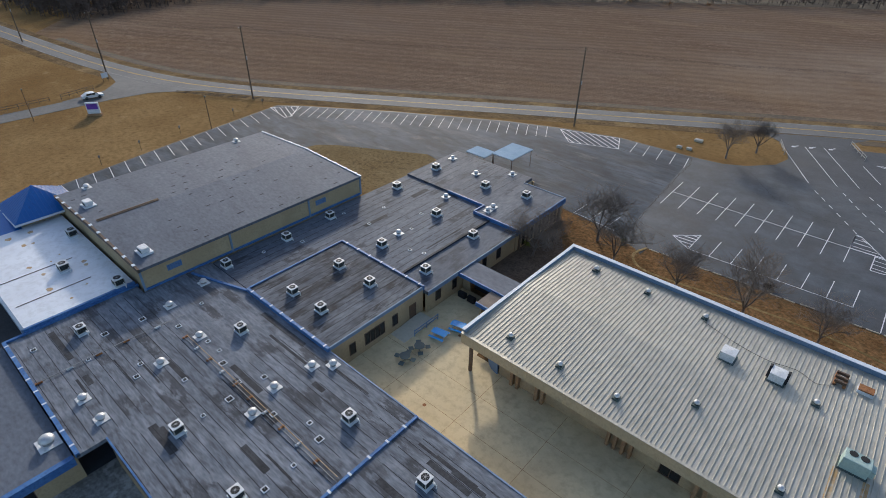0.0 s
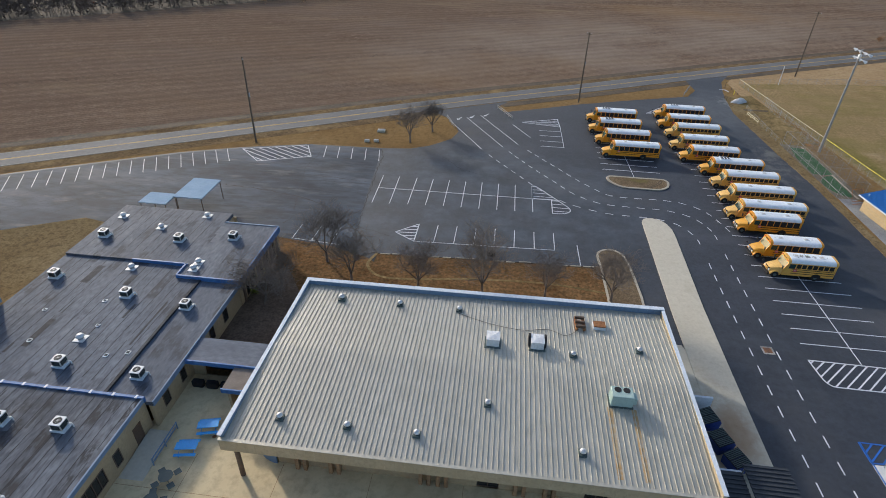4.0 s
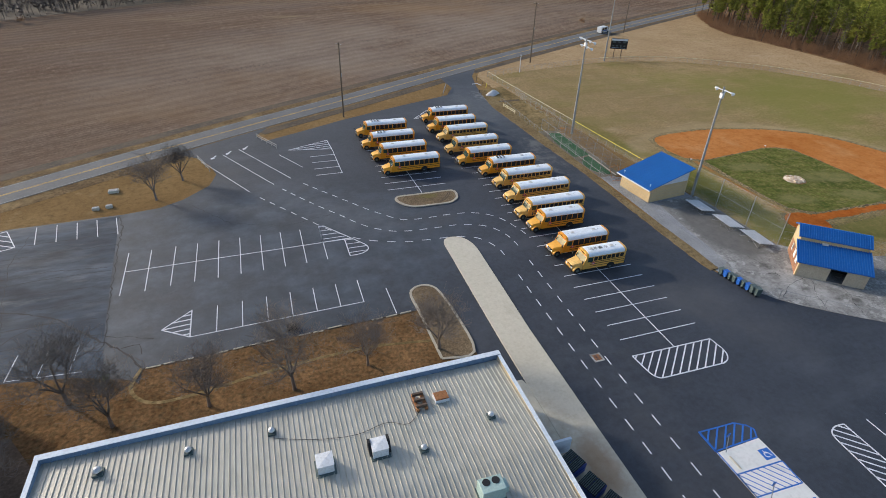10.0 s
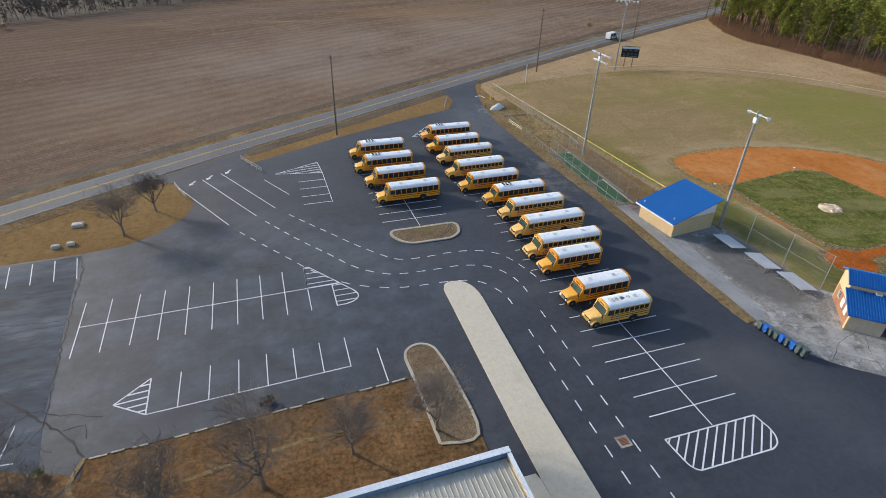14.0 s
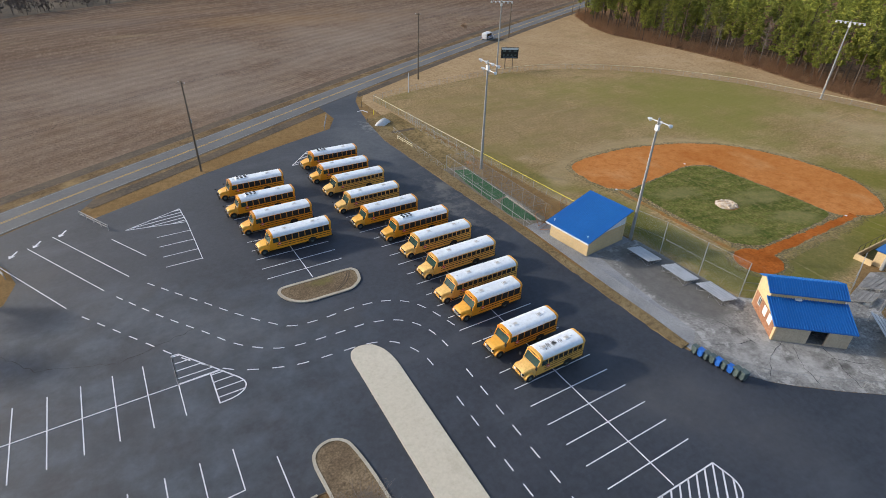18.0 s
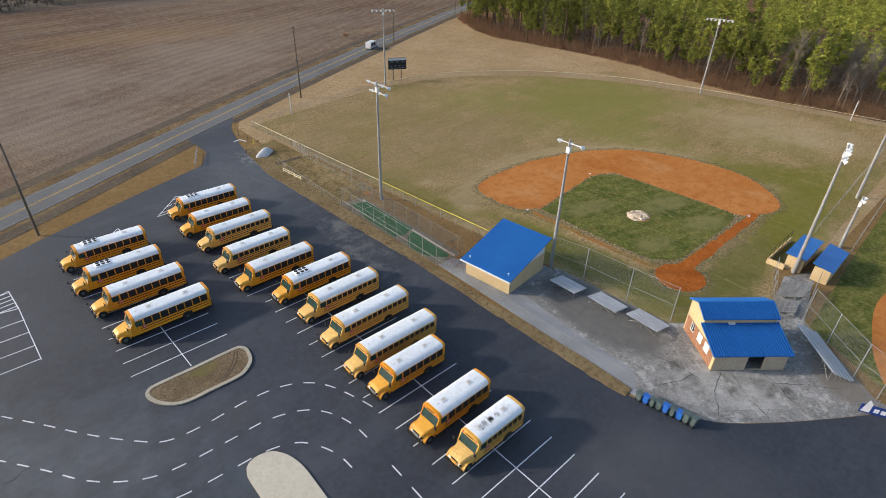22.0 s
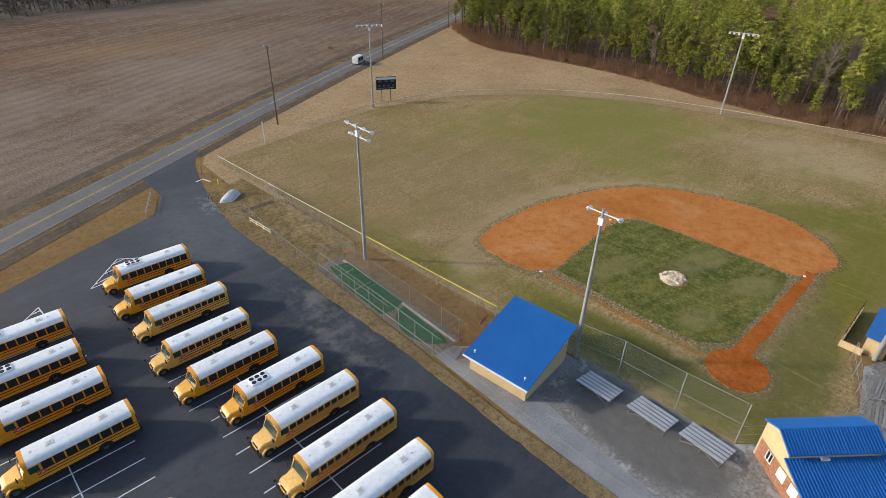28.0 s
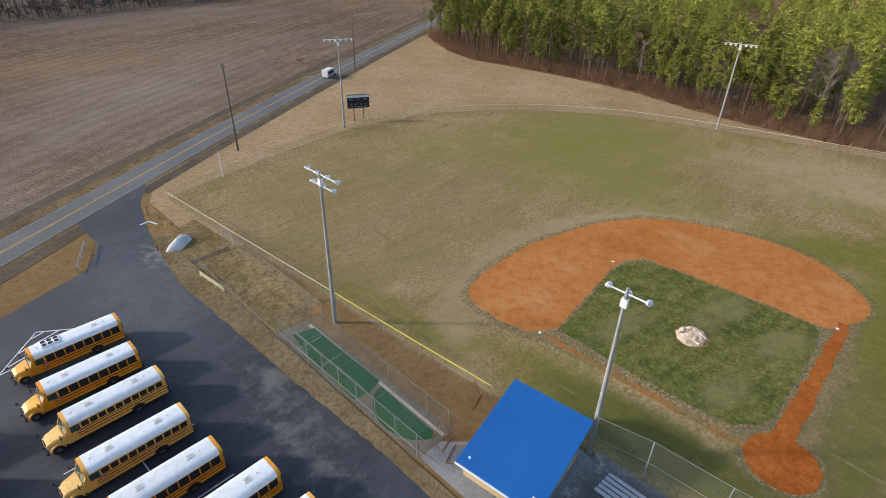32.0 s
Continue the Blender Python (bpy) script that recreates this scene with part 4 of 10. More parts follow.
setting("far_ditch", bm, "ditch", "dark ditch at the edge of the ploughed field", "ground")
bm = B()
ribbon(bm, offset(FAR, 1.4), 2.8, -0.3, 0.02)
setting("far_verge", bm, "shoulder", "dry grass verge between road and ploughed field", "ground")
bm = B()
prism(bm, [p for p in offset(FAR, 2.6) if p[0] > -240] + [(900, 1400), (-700, 1400), (-700, 240), (-330, 130)], -0.3, 0.03)
setting("ploughed_field", bm, "field", "brown ploughed farm field with faint furrows", "field")

bm = B()
prism(bm, [(57, 150), (57.5, 171.5)] + [p for p in offset(NEAR, -1.0) if 58 < p[0] < 214] + [(216, 259), (204, 249), (188.5, 224), (184.5, 208), (186.5, 192), (188, 178), (189, 160), (188, 145), (184, 128), (182.6, 112), (183, 96), (184.5, 82), (188, 60), (150, 62.5), (104, 62.5), (96, 66), (120, 110)], -0.2, 0.012)
setting("meadow", bm, "meadow", "bleached tan winter grass between road, wood and ball field", "ground")
LOT_OLD = [(-94, -30), (-94, 8.7), (-104, 18.5), (-108, 40), (-111.4, 60.8), (-112.7, 69.2), (-107.6, 73.5), (-89.4, 85.5), (-66.7, 98.6), (-55.9, 103.2), (-43.6, 107), (-28, 107.6),
           (-23, 108.4), (-19.5, 110.5), (-15.5, 115), (-14.4, 119.5), (-15.6, 124), (-18.0, 128.2), (-22, 131.5), (-4, 142.5), (-6.6, 137.8), (-5, 134.1), (4, 138.6), (13, 143.4), (28, 150), (42.7, 155.8), (46.2, 162), (46, 171.5), (60, 179.5), (56, 172),
           (53.4, 162), (52.1, 154.8), (50.6, 144), (51.1, 129), (51.3, 118), (52.6, 106), (53.0, 96), (53.0, 90), (52.6, 78.7), (52.4, 70), (52.7, 67.8), (53.4, 65.2), (54.8, 61.8), (56.4, 59.5), (58.5, 57.5), (62.2, 54.5), (66.2, 51.6), (72, 47.6), (90, 41), (120, 36), (120, -30)]
bm = B()
prism(bm, LOT_OLD, -0.3, 0.04)
lot = setting("parking_lot", bm, "asphalt_new", "dark asphalt parking lot with white painted stalls", "parking lot")
bm = B()
prism(bm, [(-112.2, 69), (-107, 73.2), (-89, 85.1), (-66.4, 98.1), (-55.7, 102.6), (-43.4, 106.4), (-28.6, 107.1), (-27.2, 90), (-25.9, 75.4), (-24.2, 66), (-44, 66), (-60, 46), (-86, 46), (-86, -28), (-93, -28), (-93.4, 8.7), (-103.4, 18.6), (-107.4, 40), (-110.9, 60.8)], -0.2, 0.052)
part("old_asphalt", bm, "asphalt_old", lot, "older pale weathered asphalt", kind="structure")


def island(name, pts, label, material="dry_grass", kerb=0.22):
    """A raised bed in a kerb."""
    pts = smooth_line(pts + [pts[0]], 4)[:-1]
    loop = pts + [pts[0], pts[1]]
    b1 = B()
    ribbon(b1, loop[:-1], kerb, -0.1, 0.19)
    k = tagged(part("island_kerb", b1, "kerb"), "pale concrete kerb round a planted island", "kerb", kind="structure")
    b1 = B()
    prism(b1, pts, -0.1, 0.15)
    setting(name, b1, material, label, "ground")
    return k


def capsule(x0, x1, y0, y1, n=8):
    """A long outline along y with round ends."""
    r, c = (x1 - x0) / 2, (x0 + x1) / 2
    a = [(c + r * math.cos(t), y1 - r + r * math.sin(t)) for t in (math.pi * i / n for i in range(n + 1))]
    b = [(c + r * math.cos(t), y0 + r + r * math.sin(t)) for t in (math.pi + math.pi * i / n for i in range(n + 1))]
    return a + b


island("planted_island", [(14.75, 101.1), (15.2, 101.7), (16.0, 101.85), (20, 101.8), (24.5, 101.8), (25.2, 101.5), (25.5, 100.8), (25.2, 99.2), (24.6, 98.3), (23.5, 97.55), (22.3, 97.4), (19.8, 97.45), (18.0, 97.45), (16.6, 97.85), (15.5, 98.9), (14.85, 100.2)], "kerbed island of dry grey-brown grass with wheel ruts", "island_grass", 0.4)
for off in (0.0, 0.45):
    bm = B()
    ribbon(bm, smooth_line([(21.2 + off, 97.9), (22.6 + off, 98.9), (23.6 + off, 100.1), (24.3 + off * 0.6, 101.2)], 6), 0.16, 0.1, 0.158)
    setting("wheel_rut", bm, "ditch", "dark wheel rut pressed into the island grass", "ground")
island("lawn_tongue", [(10.1, 62), (10.0, 70.5), (9.9, 74.2), (10.6, 75.5), (11.9, 75.9), (13.1, 75.3), (13.7, 73.8), (14.2, 69), (14.0, 62)], "kerbed tongue of dry grass beside the lane", "island_grass", 0.3)
bm = B()
prism(bm, [(-44, 50), (-41, 72.6), (-34.5, 71.6), (-28, 70.6), (-22.5, 68.6), (-21.3, 67.7), (-21.2, 69.8), (-10, 70.2), (8.7, 70.9), (10.0, 70.9), (10.0, 62), (14.2, 62), (14.0, 50), (-26, 32), (-44, 32)], -0.2, 0.10)
setting("lawn", bm, "leaf_litter", "brown lawn with fallen leaves before the gym", "ground")
bm = B()
ribbon(bm, [(-21.3, 67.6), (-21.2, 69.9), (-10, 70.3), (8.7, 71.0), (9.9, 71.0)], 0.1, -0.1, 0.13)
lk = tagged(part("lawn_kerb", bm, "ditch"), "broken concrete kerb along the lawn", "kerb", kind="structure")
rnd = random.Random(31)
for k in range(17):
    if rnd.random() < 0.72:
        x = -20.9 + 1.78 * k
        yk = 69.92 + (x + 21.2) * 0.0362
        bm = B()
        m = pose(x, yk + rnd.uniform(-0.12, 0.12), 0, 0, 0, 2 + rnd.uniform(-3, 3))
        box(bm, 0, rnd.uniform(1.0, 1.7), -0.09, 0.09, 0, 0.19 + rnd.uniform(-0.04, 0.02), m)
        part("kerb_stone", bm, "kerb", lk)
bm = B()
ribbon(bm, smooth_line([(-21.3, 70), (-22.0, 67), (-20, 64.6), (-16, 64.4), (-8, 65.6), (2, 66.2), (10, 65.2)], 6), 0.4, -0.1, 0.115)
setting("lawn_path", bm, "rough_ground", "narrow curved dirty concrete path in the lawn", "path")
bm = B()
prism(bm, [(-35.1, 46.6), (-26.2, 46.6), (-26.2, 56.4), (-28.4, 58.6), (-31.6, 63.5), (-34.6, 64.5), (-35.1, 60)], -0.2, 0.113)
setting("bare_soil", bm, "soil", "shaded bare brown soil between gym and school", "ground")
bm = B()
prism(bm, [(-86.5, 61), (-84, 63.2), (-80, 65.5), (-67.3, 72.6), (-60, 71), (-59, 48), (-88, 48), (-87.5, 58)], -0.2, 0.12)
setting("lawn_strip", bm, "verge", "strip of golden dry lawn between two school wings", "ground")
bm = B()
prism(bm, [(17.55, 30), (17.6, 62), (17.8, 72), (18.0, 81), (18.05, 84.4)] + smooth_line([(18.1, 85.2), (18.5, 86.1), (19.3, 86.55), (20.2, 86.5), (21.1, 86.1), (21.9, 84.9), (22.3, 83.4), (22.4, 82)], 4) + [(22.15, 74), (21.8, 64), (21.7, 50), (21.7, 30)], -0.2, 0.17)
setting("loading_walk", bm, "concrete", "long pale concrete walk island with rounded end", "pavement")
bm = B()
prism(bm, [(13.8, 30), (13.8, 56.4), (17.3, 56.4), (17.55, 55.6), (17.55, 30)], -0.2, 0.165)
setting("gym_apron", bm, "concrete", "stained pale concrete apron beside the gym", "pavement")
bm = B()
prism(bm, [(-36, 22), (-36, 44.5), (-27, 44.5), (-26, 36.0), (13.8, 36), (13.8, 22)], -0.2, 0.12)
court = setting("courtyard_floor", bm, "court_concrete", "pale tan concrete courtyard slabs with stains", "pavement")

# ---- painted markings ----
ZP = 0.062


def stripe(a, b, w=0.11, name="stall_line", material="white_paint", parent=None, z=ZP):
    a, b = Vector(a), Vector(b)
    t = (b - a).normalized() * (w / 2)
    s = Vector((-t.y, t.x))
    b1 = B()
    prism(b1, [tuple(a - s), tuple(b - s), tuple(b + s), tuple(a + s)], z - 0.03, z)
    return part(name, b1, material, parent or lot)


def hatch(pts, slope, gap, w=0.16, material="white_paint", name="hatch_line", border=True):
    """Parallel painted bars inside an outline, with the outline itself."""
    d = Vector(slope).normalized()
    nrm = Vector((-d.y, d.x))
    c = [Vector(p) for p in pts]
    s0, s1 = min(p.dot(nrm) for p in c), max(p.dot(nrm) for p in c)
    s = s0 + gap * 0.7
    while s < s1:
        hits = []
        for p, q in zip(c, c[1:] + c[:1]):
            u, v = p.dot(nrm) - s, q.dot(nrm) - s
            if u * v < 0:
                hits.append((p + (q - p) * (u / (u - v))).dot(d))
        hits.sort()
        for h0, h1 in zip(hits[::2], hits[1::2]):
            if h1 - h0 > 0.3:
                stripe(nrm * s + d * h0, nrm * s + d * h1, w, name, material)
        s += gap
    if border:
        for p, q in zip(pts, list(pts[1:]) + [pts[0]]):
            stripe(p, q, 0.14, "hatch_border", material)


# double row of stalls in the middle of the lot
stripe((-25.6, 90.2), (4.2, 90.5))
for i in range(8):
    x = -19.6 + i * 2.93
    stripe((x, 85.2 + 0.08 * i), (x, 95.2))
stripe((-22.6, 84.9), (-22.8, 95.1))
stripe((-25.5, 84.7), (-25.75, 95.1))
hatch([(0.9, 90.55), (0.9, 95.4), (1.6, 95.4), (5.1, 90.65)], (1, 0), 1.25, 0.12)
hatch([(4.1, 85.8), (4.1, 90.5), (5.15, 90.55), (6.7, 88.4)] + smooth_line([(6.95, 87.9), (7.05, 87.2), (6.7, 86.5), (6.0, 86.05), (5.2, 85.85)], 3), (1, 0), 1.2, 0.12)
# lower row along the lawn
stripe((-16.7, 73.9), (3.9, 74.7))
for i in range(7):
    x = -13.8 + i * 2.94
    stripe((x, 74.1 + 0.1 * i), (x + 0.05, 79.1 + 0.07 * i))
hatch([(-19.9, 76.1), (-16.7, 73.9), (-16.7, 79.0)], (1, 0.08), 0.9)
stripe((7.25, 71.3), (7.2, 76.7))
for x in (-34.5, -31.5, -28.5):
    stripe((x, 71.9), (x + 0.2, 76.0))
stripe((-34.5, 72.0), (-27.2, 71.3))
# row along the north edge
for k in range(28):
    t = k / 28
    ax, ay = -107.6 + 51.0 * t, 72.6 + 30.2 * t - 1.6 * t * (1 - t) * -1
    stripe((ax, ay), (ax + 3.0, ay - 5.4))
hatch([(-55.5, 102.4), (-43.6, 106.4), (-41.2, 101.1), (-50.4, 97.3)], (1, -0.55), 1.15)
for k in range(5):
    x = -39.8 + k * 2.7
    stripe((x, 106.6), (x + 1.0, 101.2))
hatch([(-112.4, 67.2), (-108.3, 72.2), (-104.0, 67.2), (-104.4, 65.6)], (1, -0.4), 1.2)
for k in range(16):
    y = 64 - k * 2.95
    x0 = -111.6 + (64 - y) * 0.155
    stripe((x0 + 0.3, y), (x0 + 5.6, y - 1.2))
# bus stalls
stripe((37.1, 92.0), (36.8, 56.2))
for i in range(24):
    y = 58.9 + 2.71 * i
    x0 = 31.35 if y < 110 else 30.2
    stripe((x0, y), (x0 + 10.85, y))
stripe((36.6, 92.0), (35.6, 122))
hatch([(31.1, 56.1), (41.9, 55.95)] + smooth_line([(42.1, 54.2), (41.95, 53.3), (41.4, 52.5), (40.5, 52.1)], 4) + smooth_line([(32.6, 52.2), (32.0, 52.3), (31.5, 52.9), (31.3, 54.0)], 3), (1, 0.97), 0.8, 0.15)
for i in range(11):
    y = 104.93 + 2.66 * i
    stripe((14.3, y), (25.0, y))
stripe((19.8, 102.4), (19.6, 112))
hatch([(29.0, 139.9), (33.9, 145.4), (39.6, 141.3)], (1, 0.3), 1.3)
hatch([(14.2, 133.4), (20.2, 137.0), (23.0, 139.9), (23.4, 134.5)], (1, 0.3), 1.2)
hatch([(-0.8, 127.9), (7.4, 131.5), (7.7, 126.4)], (1, 0.12), 1.0)
stripe((7.7, 126.4), (7.8, 114.2))
for y in (123.4, 120.4, 117.3, 114.4):
    stripe((3.0, y), (7.8, y))
stripe((-2.8, 126.0), (1.0, 118.8))
# right side stalls
hatch(smooth_line([(43.5, 40.3), (43.7, 40.9), (44.2, 41.3), (44.9, 41.5), (45.9, 41.45)], 3) + [(45.9, 30), (44.4, 29), (43.1, 33.8)], (1, -0.95), 0.75, 0.14)
stripe((45.9, 35.8), (62, 35.8))
for k in range(6):
    stripe((48.7 + 2.7 * k, 41.2), (48.7 + 2.7 * k, 30.4))
for x in (31.05, 31.7):
    stripe((x, 33.9), (x, 20))
stripe((31.0, 31.7), (36.1, 31.7))
# lanes
stripe((-13.4, 128.8), (-4.7, 112.5))
stripe((-17.3, 126.6), (-8.9, 110.6))
stripe((-10.3, 130.8), (-1.6, 114.4))


def dashes(pts, on, period, at, w=0.12):
    """Dashes of one length along a line; one of them begins at the point at."""
    pts = [Vector(p) for p in smooth_line(pts, 8)]
    run, total = [], 0.0
    for p, q in zip(pts, pts[1:]):
        run.append((total, p, q))
        total += (q - p).length

    def spot(s):
        for s0, p, q in reversed(run):
            if s >= s0:
                return p + (q - p) * min(1.0, (s - s0) / (q - p).length)
        return pts[0]

    anchor = min((k * 0.1 for k in range(int(total * 10))), key=lambda s: (spot(s) - Vector(at)).length)
    s = anchor % period
    while s + on < total:
        mid = s + on / 2
        for u, v in ((s, mid), (mid, s + on)):
            stripe(spot(u), spot(v), w, "lane_dash")
        s += period


dashes([(-8.0, 108.9), (-1.6, 99.6), (2.0, 94.4), (5.1, 91.0), (8.0, 89.0), (12.6, 87.3), (17.0, 86.9), (20.7, 86.6), (23.4, 85.5), (24.9, 83.4), (25.6, 81.0), (25.55, 77.9)], 1.28, 2.68, (12.64, 87.29))
dashes([(25.5, 74.95), (25.3, 68.8), (25.1, 57.5), (25.0, 50), (24.9, 25)], 1.38, 2.9, (25.3, 68.85))
dashes([(-4.3, 111.7), (0.8, 103.6), (4.8, 98.0), (7.5, 94.1), (10.5, 91.5), (13.4, 90.35), (18.6, 90.05), (22.3, 89.95), (25.6, 88.8), (27.5, 86.8), (28.5, 84.0), (28.7, 80.3)], 1.22, 2.42, (13.41, 90.4))
dashes([(28.55, 77.85), (28.3, 68.8), (28.1, 60.2), (27.95, 50), (27.9, 25)], 1.38, 2.93, (28.3, 68.8))
dashes([(-0.5, 112.8), (3.0, 107.8), (5.9, 103.8), (9.0, 99.4), (12.1, 95.7), (14.2, 93.9), (17.4, 93.45), (22.1, 93.6), (25.6, 93.1), (28.0, 91.8), (29.6, 89.8), (30.8, 86.5), (31.5, 83.7)], 1.28, 2.43, (15.93, 93.5))
for cx, cy in ((-15.0, 127.8), (-12.2, 129.5), (-9.0, 131.3)):
    b1 = B()
    m = pose(cx, cy, 0, 0, 0, 152)
    box(b1, -0.12, 0.12, -0.9, 0.4, ZP - 0.03, ZP, m)
    prism(b1, [tuple((m @ Vector(p))[:2]) for p in ((-0.45, 0.35, 0), (0.45, 0.35, 0), (0, 1.1, 0))], ZP - 0.03, ZP)
    part("lane_arrow", b1, "white_paint", lot, "white painted turn arrow")
for seg in (((53.1, 164.1), (54.6, 164.45)), ((54.55, 164.5), (55.15, 162.5))):
    stripe(*seg, 0.3)
# two accessible stalls on a pale slab
bm = B()
prism(bm, [(31.0, 34.0), (36.4, 34.1), (36.2, 42.7), (31.0, 42.5)], -0.1, 0.06)
part("accessible_slab", bm, "slab_white", lot, "pale concrete accessible parking slab")
ZP = 0.075
hatch([(31.0, 42.7), (36.1, 42.8), (36.6, 43.7), (36.2, 44.3), (35.2, 44.9), (31.0, 45.0)], (1, 0.99), 0.75, 0.16, "blue_paint")
hatch([(31.1, 37.7), (36.2, 37.6), (36.3, 39.95), (31.15, 40.05)], (0.78, -1), 0.55, 0.1, "blue_paint")
stripe((31.1, 34.2), (36.3, 34.3), 0.2, "hatch_border", "blue_paint")
stripe((31.1, 34.1), (31.1, 45.0), 0.14, "hatch_border", "blue_paint")
for cy in (41.0, 35.6):
    b1 = B()
    prism(b1, [(34.95, cy - 0.58), (36.1, cy - 0.58), (36.1, cy + 0.58), (34.95, cy + 0.58)], 0.05, 0.075)
    sq = part("access_symbol", b1, "blue_paint", lot, "blue square with white wheelchair symbol")
    b1 = B()
    ring = [(35.48 + 0.27 * math.cos(a), cy - 0.08 + 0.27 * math.sin(a)) for a in (0.6 + 0.45 * k for k in range(11))]
    ribbon(b1, ring, 0.1, 0.06, 0.083)
    ribbon(b1, [(35.35, cy + 0.42), (35.43, cy + 0.1), (35.7, cy + 0.05), (35.86, cy - 0.32)], 0.09, 0.06, 0.084)
    part("symbol_figure", b1, "white_paint", sq)
ZP = 0.062
# storm drain
bm = B()
for x0, x1, y0, y1 in ((26.45, 27.75, 56.45, 56.65), (26.45, 27.75, 57.55, 57.75), (26.45, 26.65, 56.65, 57.55), (27.55, 27.75, 56.65, 57.55)):
    box(bm, x0, x1, y0, y1, -0.1, 0.07)
drain = tagged(part("storm_drain", bm, "concrete_grey"), "square storm drain with concrete rim in the asphalt", "drain")
bm = B()
for k in range(6):
    box(bm, 26.6, 27.6, 56.65 + 0.165 * k, 56.73 + 0.165 * k, 0.0, 0.055)
part("grate", bm, "rust", drain)

# ---- cracks, seams and scuffs ----
def crack(pts, w, seed, material="crack_fill", name="crack", z=0.06):
    rnd = random.Random(seed)
    fine = []
    for (ax, ay), (bx, by) in zip(pts, pts[1:]):
        n = max(2, int(math.hypot(bx - ax, by - ay) / 0.7))
        for k in range(n):
            t = k / n
            fine.append((ax + (bx - ax) * t + rnd.uniform(-0.18, 0.18), ay + (by - ay) * t + rnd.uniform(-0.18, 0.18)))
    fine.append(pts[-1])
    left, right = offset(fine, w / 2), offset(fine, -w / 2)
    b = B()
    rows = []
    for l, r in zip(left, right):
        k = rnd.uniform(0.4, 1.2)
        c = ((l[0] + r[0]) / 2, (l[1] + r[1]) / 2)
        rows.append([b.verts.new((c[0] + (p[0] - c[0]) * k, c[1] + (p[1] - c[1]) * k, z)) for p in (l, r)])
    for p, q in zip(rows, rows[1:]):
        b.faces.new((p[1], q[1], q[0], p[0]))
    part(name, b, material, lot)


crack([(-28.6, 107), (-27.7, 103.6), (-27.0, 90.9), (-26.2, 80.6), (-25.8, 75.4)], 0.16, 1)
crack([(-52, 87), (-44, 86.2), (-39.9, 85.1), (-36.0, 84.0), (-31.8, 81.6), (-28.6, 78.2), (-25.6, 75.4), (-22.7, 72.4), (-21.4, 70.2)], 0.28, 2)
crack([(-37.3, 75.8), (-36.0, 79.5), (-34.0, 80.8), (-31.8, 81.4)], 0.14, 3)
crack([(-28.6, 78.0), (-24.4, 76.2), (-20.6, 74.8)], 0.10, 4)
crack([(-25.6, 75.4), (-26.6, 73.4), (-24.2, 71.6)], 0.12, 14)
crack([(-24.0, 74.2), (-22.2, 74.4), (-21.6, 72.4)], 0.12, 15)
crack([(-60, 92), (-52, 93.5), (-44, 92), (-36, 93), (-28, 92)], 0.09, 5)
for q in range(9):
    crack([(-66 + 2.0 * q, 70 + 3.6 * q), (-54 + 1.2 * q, 72.5 + 3.6 * q), (-44, 73 + 3.5 * q), (-34, 74.2 + 3.4 * q), (-27.4, 73.6 + 3.5 * q)], 0.07 + 0.02 * (q % 3), 60 + q)
for q in range(7):
    crack([(-104 + 5 * q, 63 + 1.6 * q), (-97 + 5.2 * q, 69 + 2.2 * q), (-90 + 5.5 * q, 77 + 2.4 * q)], 0.09, 80 + q)
crack([(-80, 74), (-70, 79), (-60, 82), (-48, 82)], 0.09, 6)
crack([(-99, 60), (-96, 66), (-88, 72), (-80, 74)], 0.09, 7)
crack([(-40, 104), (-40.5, 96), (-39, 88), (-37, 80)], 0.08, 8)
for q, pts in enumerate(([(64.6, 62.0), (63.6, 60.4), (62.0, 58.6), (60.9, 56.2)], [(67.4, 59.4), (66.4, 57.4), (65.2, 55.6), (64.4, 53.2)], [(56.0, 66.4), (58.8, 65.0), (61.6, 64.4)], [(57.4, 60.0), (59.8, 61.6), (62.2, 62.4), (64.0, 62.6)], [(60.4, 69.5), (61.2, 66.8), (61.0, 63.8)], [(66.0, 58.4), (69.0, 55.4), (71.4, 52.4)])):
    crack(pts, 0.06, 120 + q)
crack([(-18, 108), (-12, 100), (-4, 97), (4, 99)], 0.07, 9)

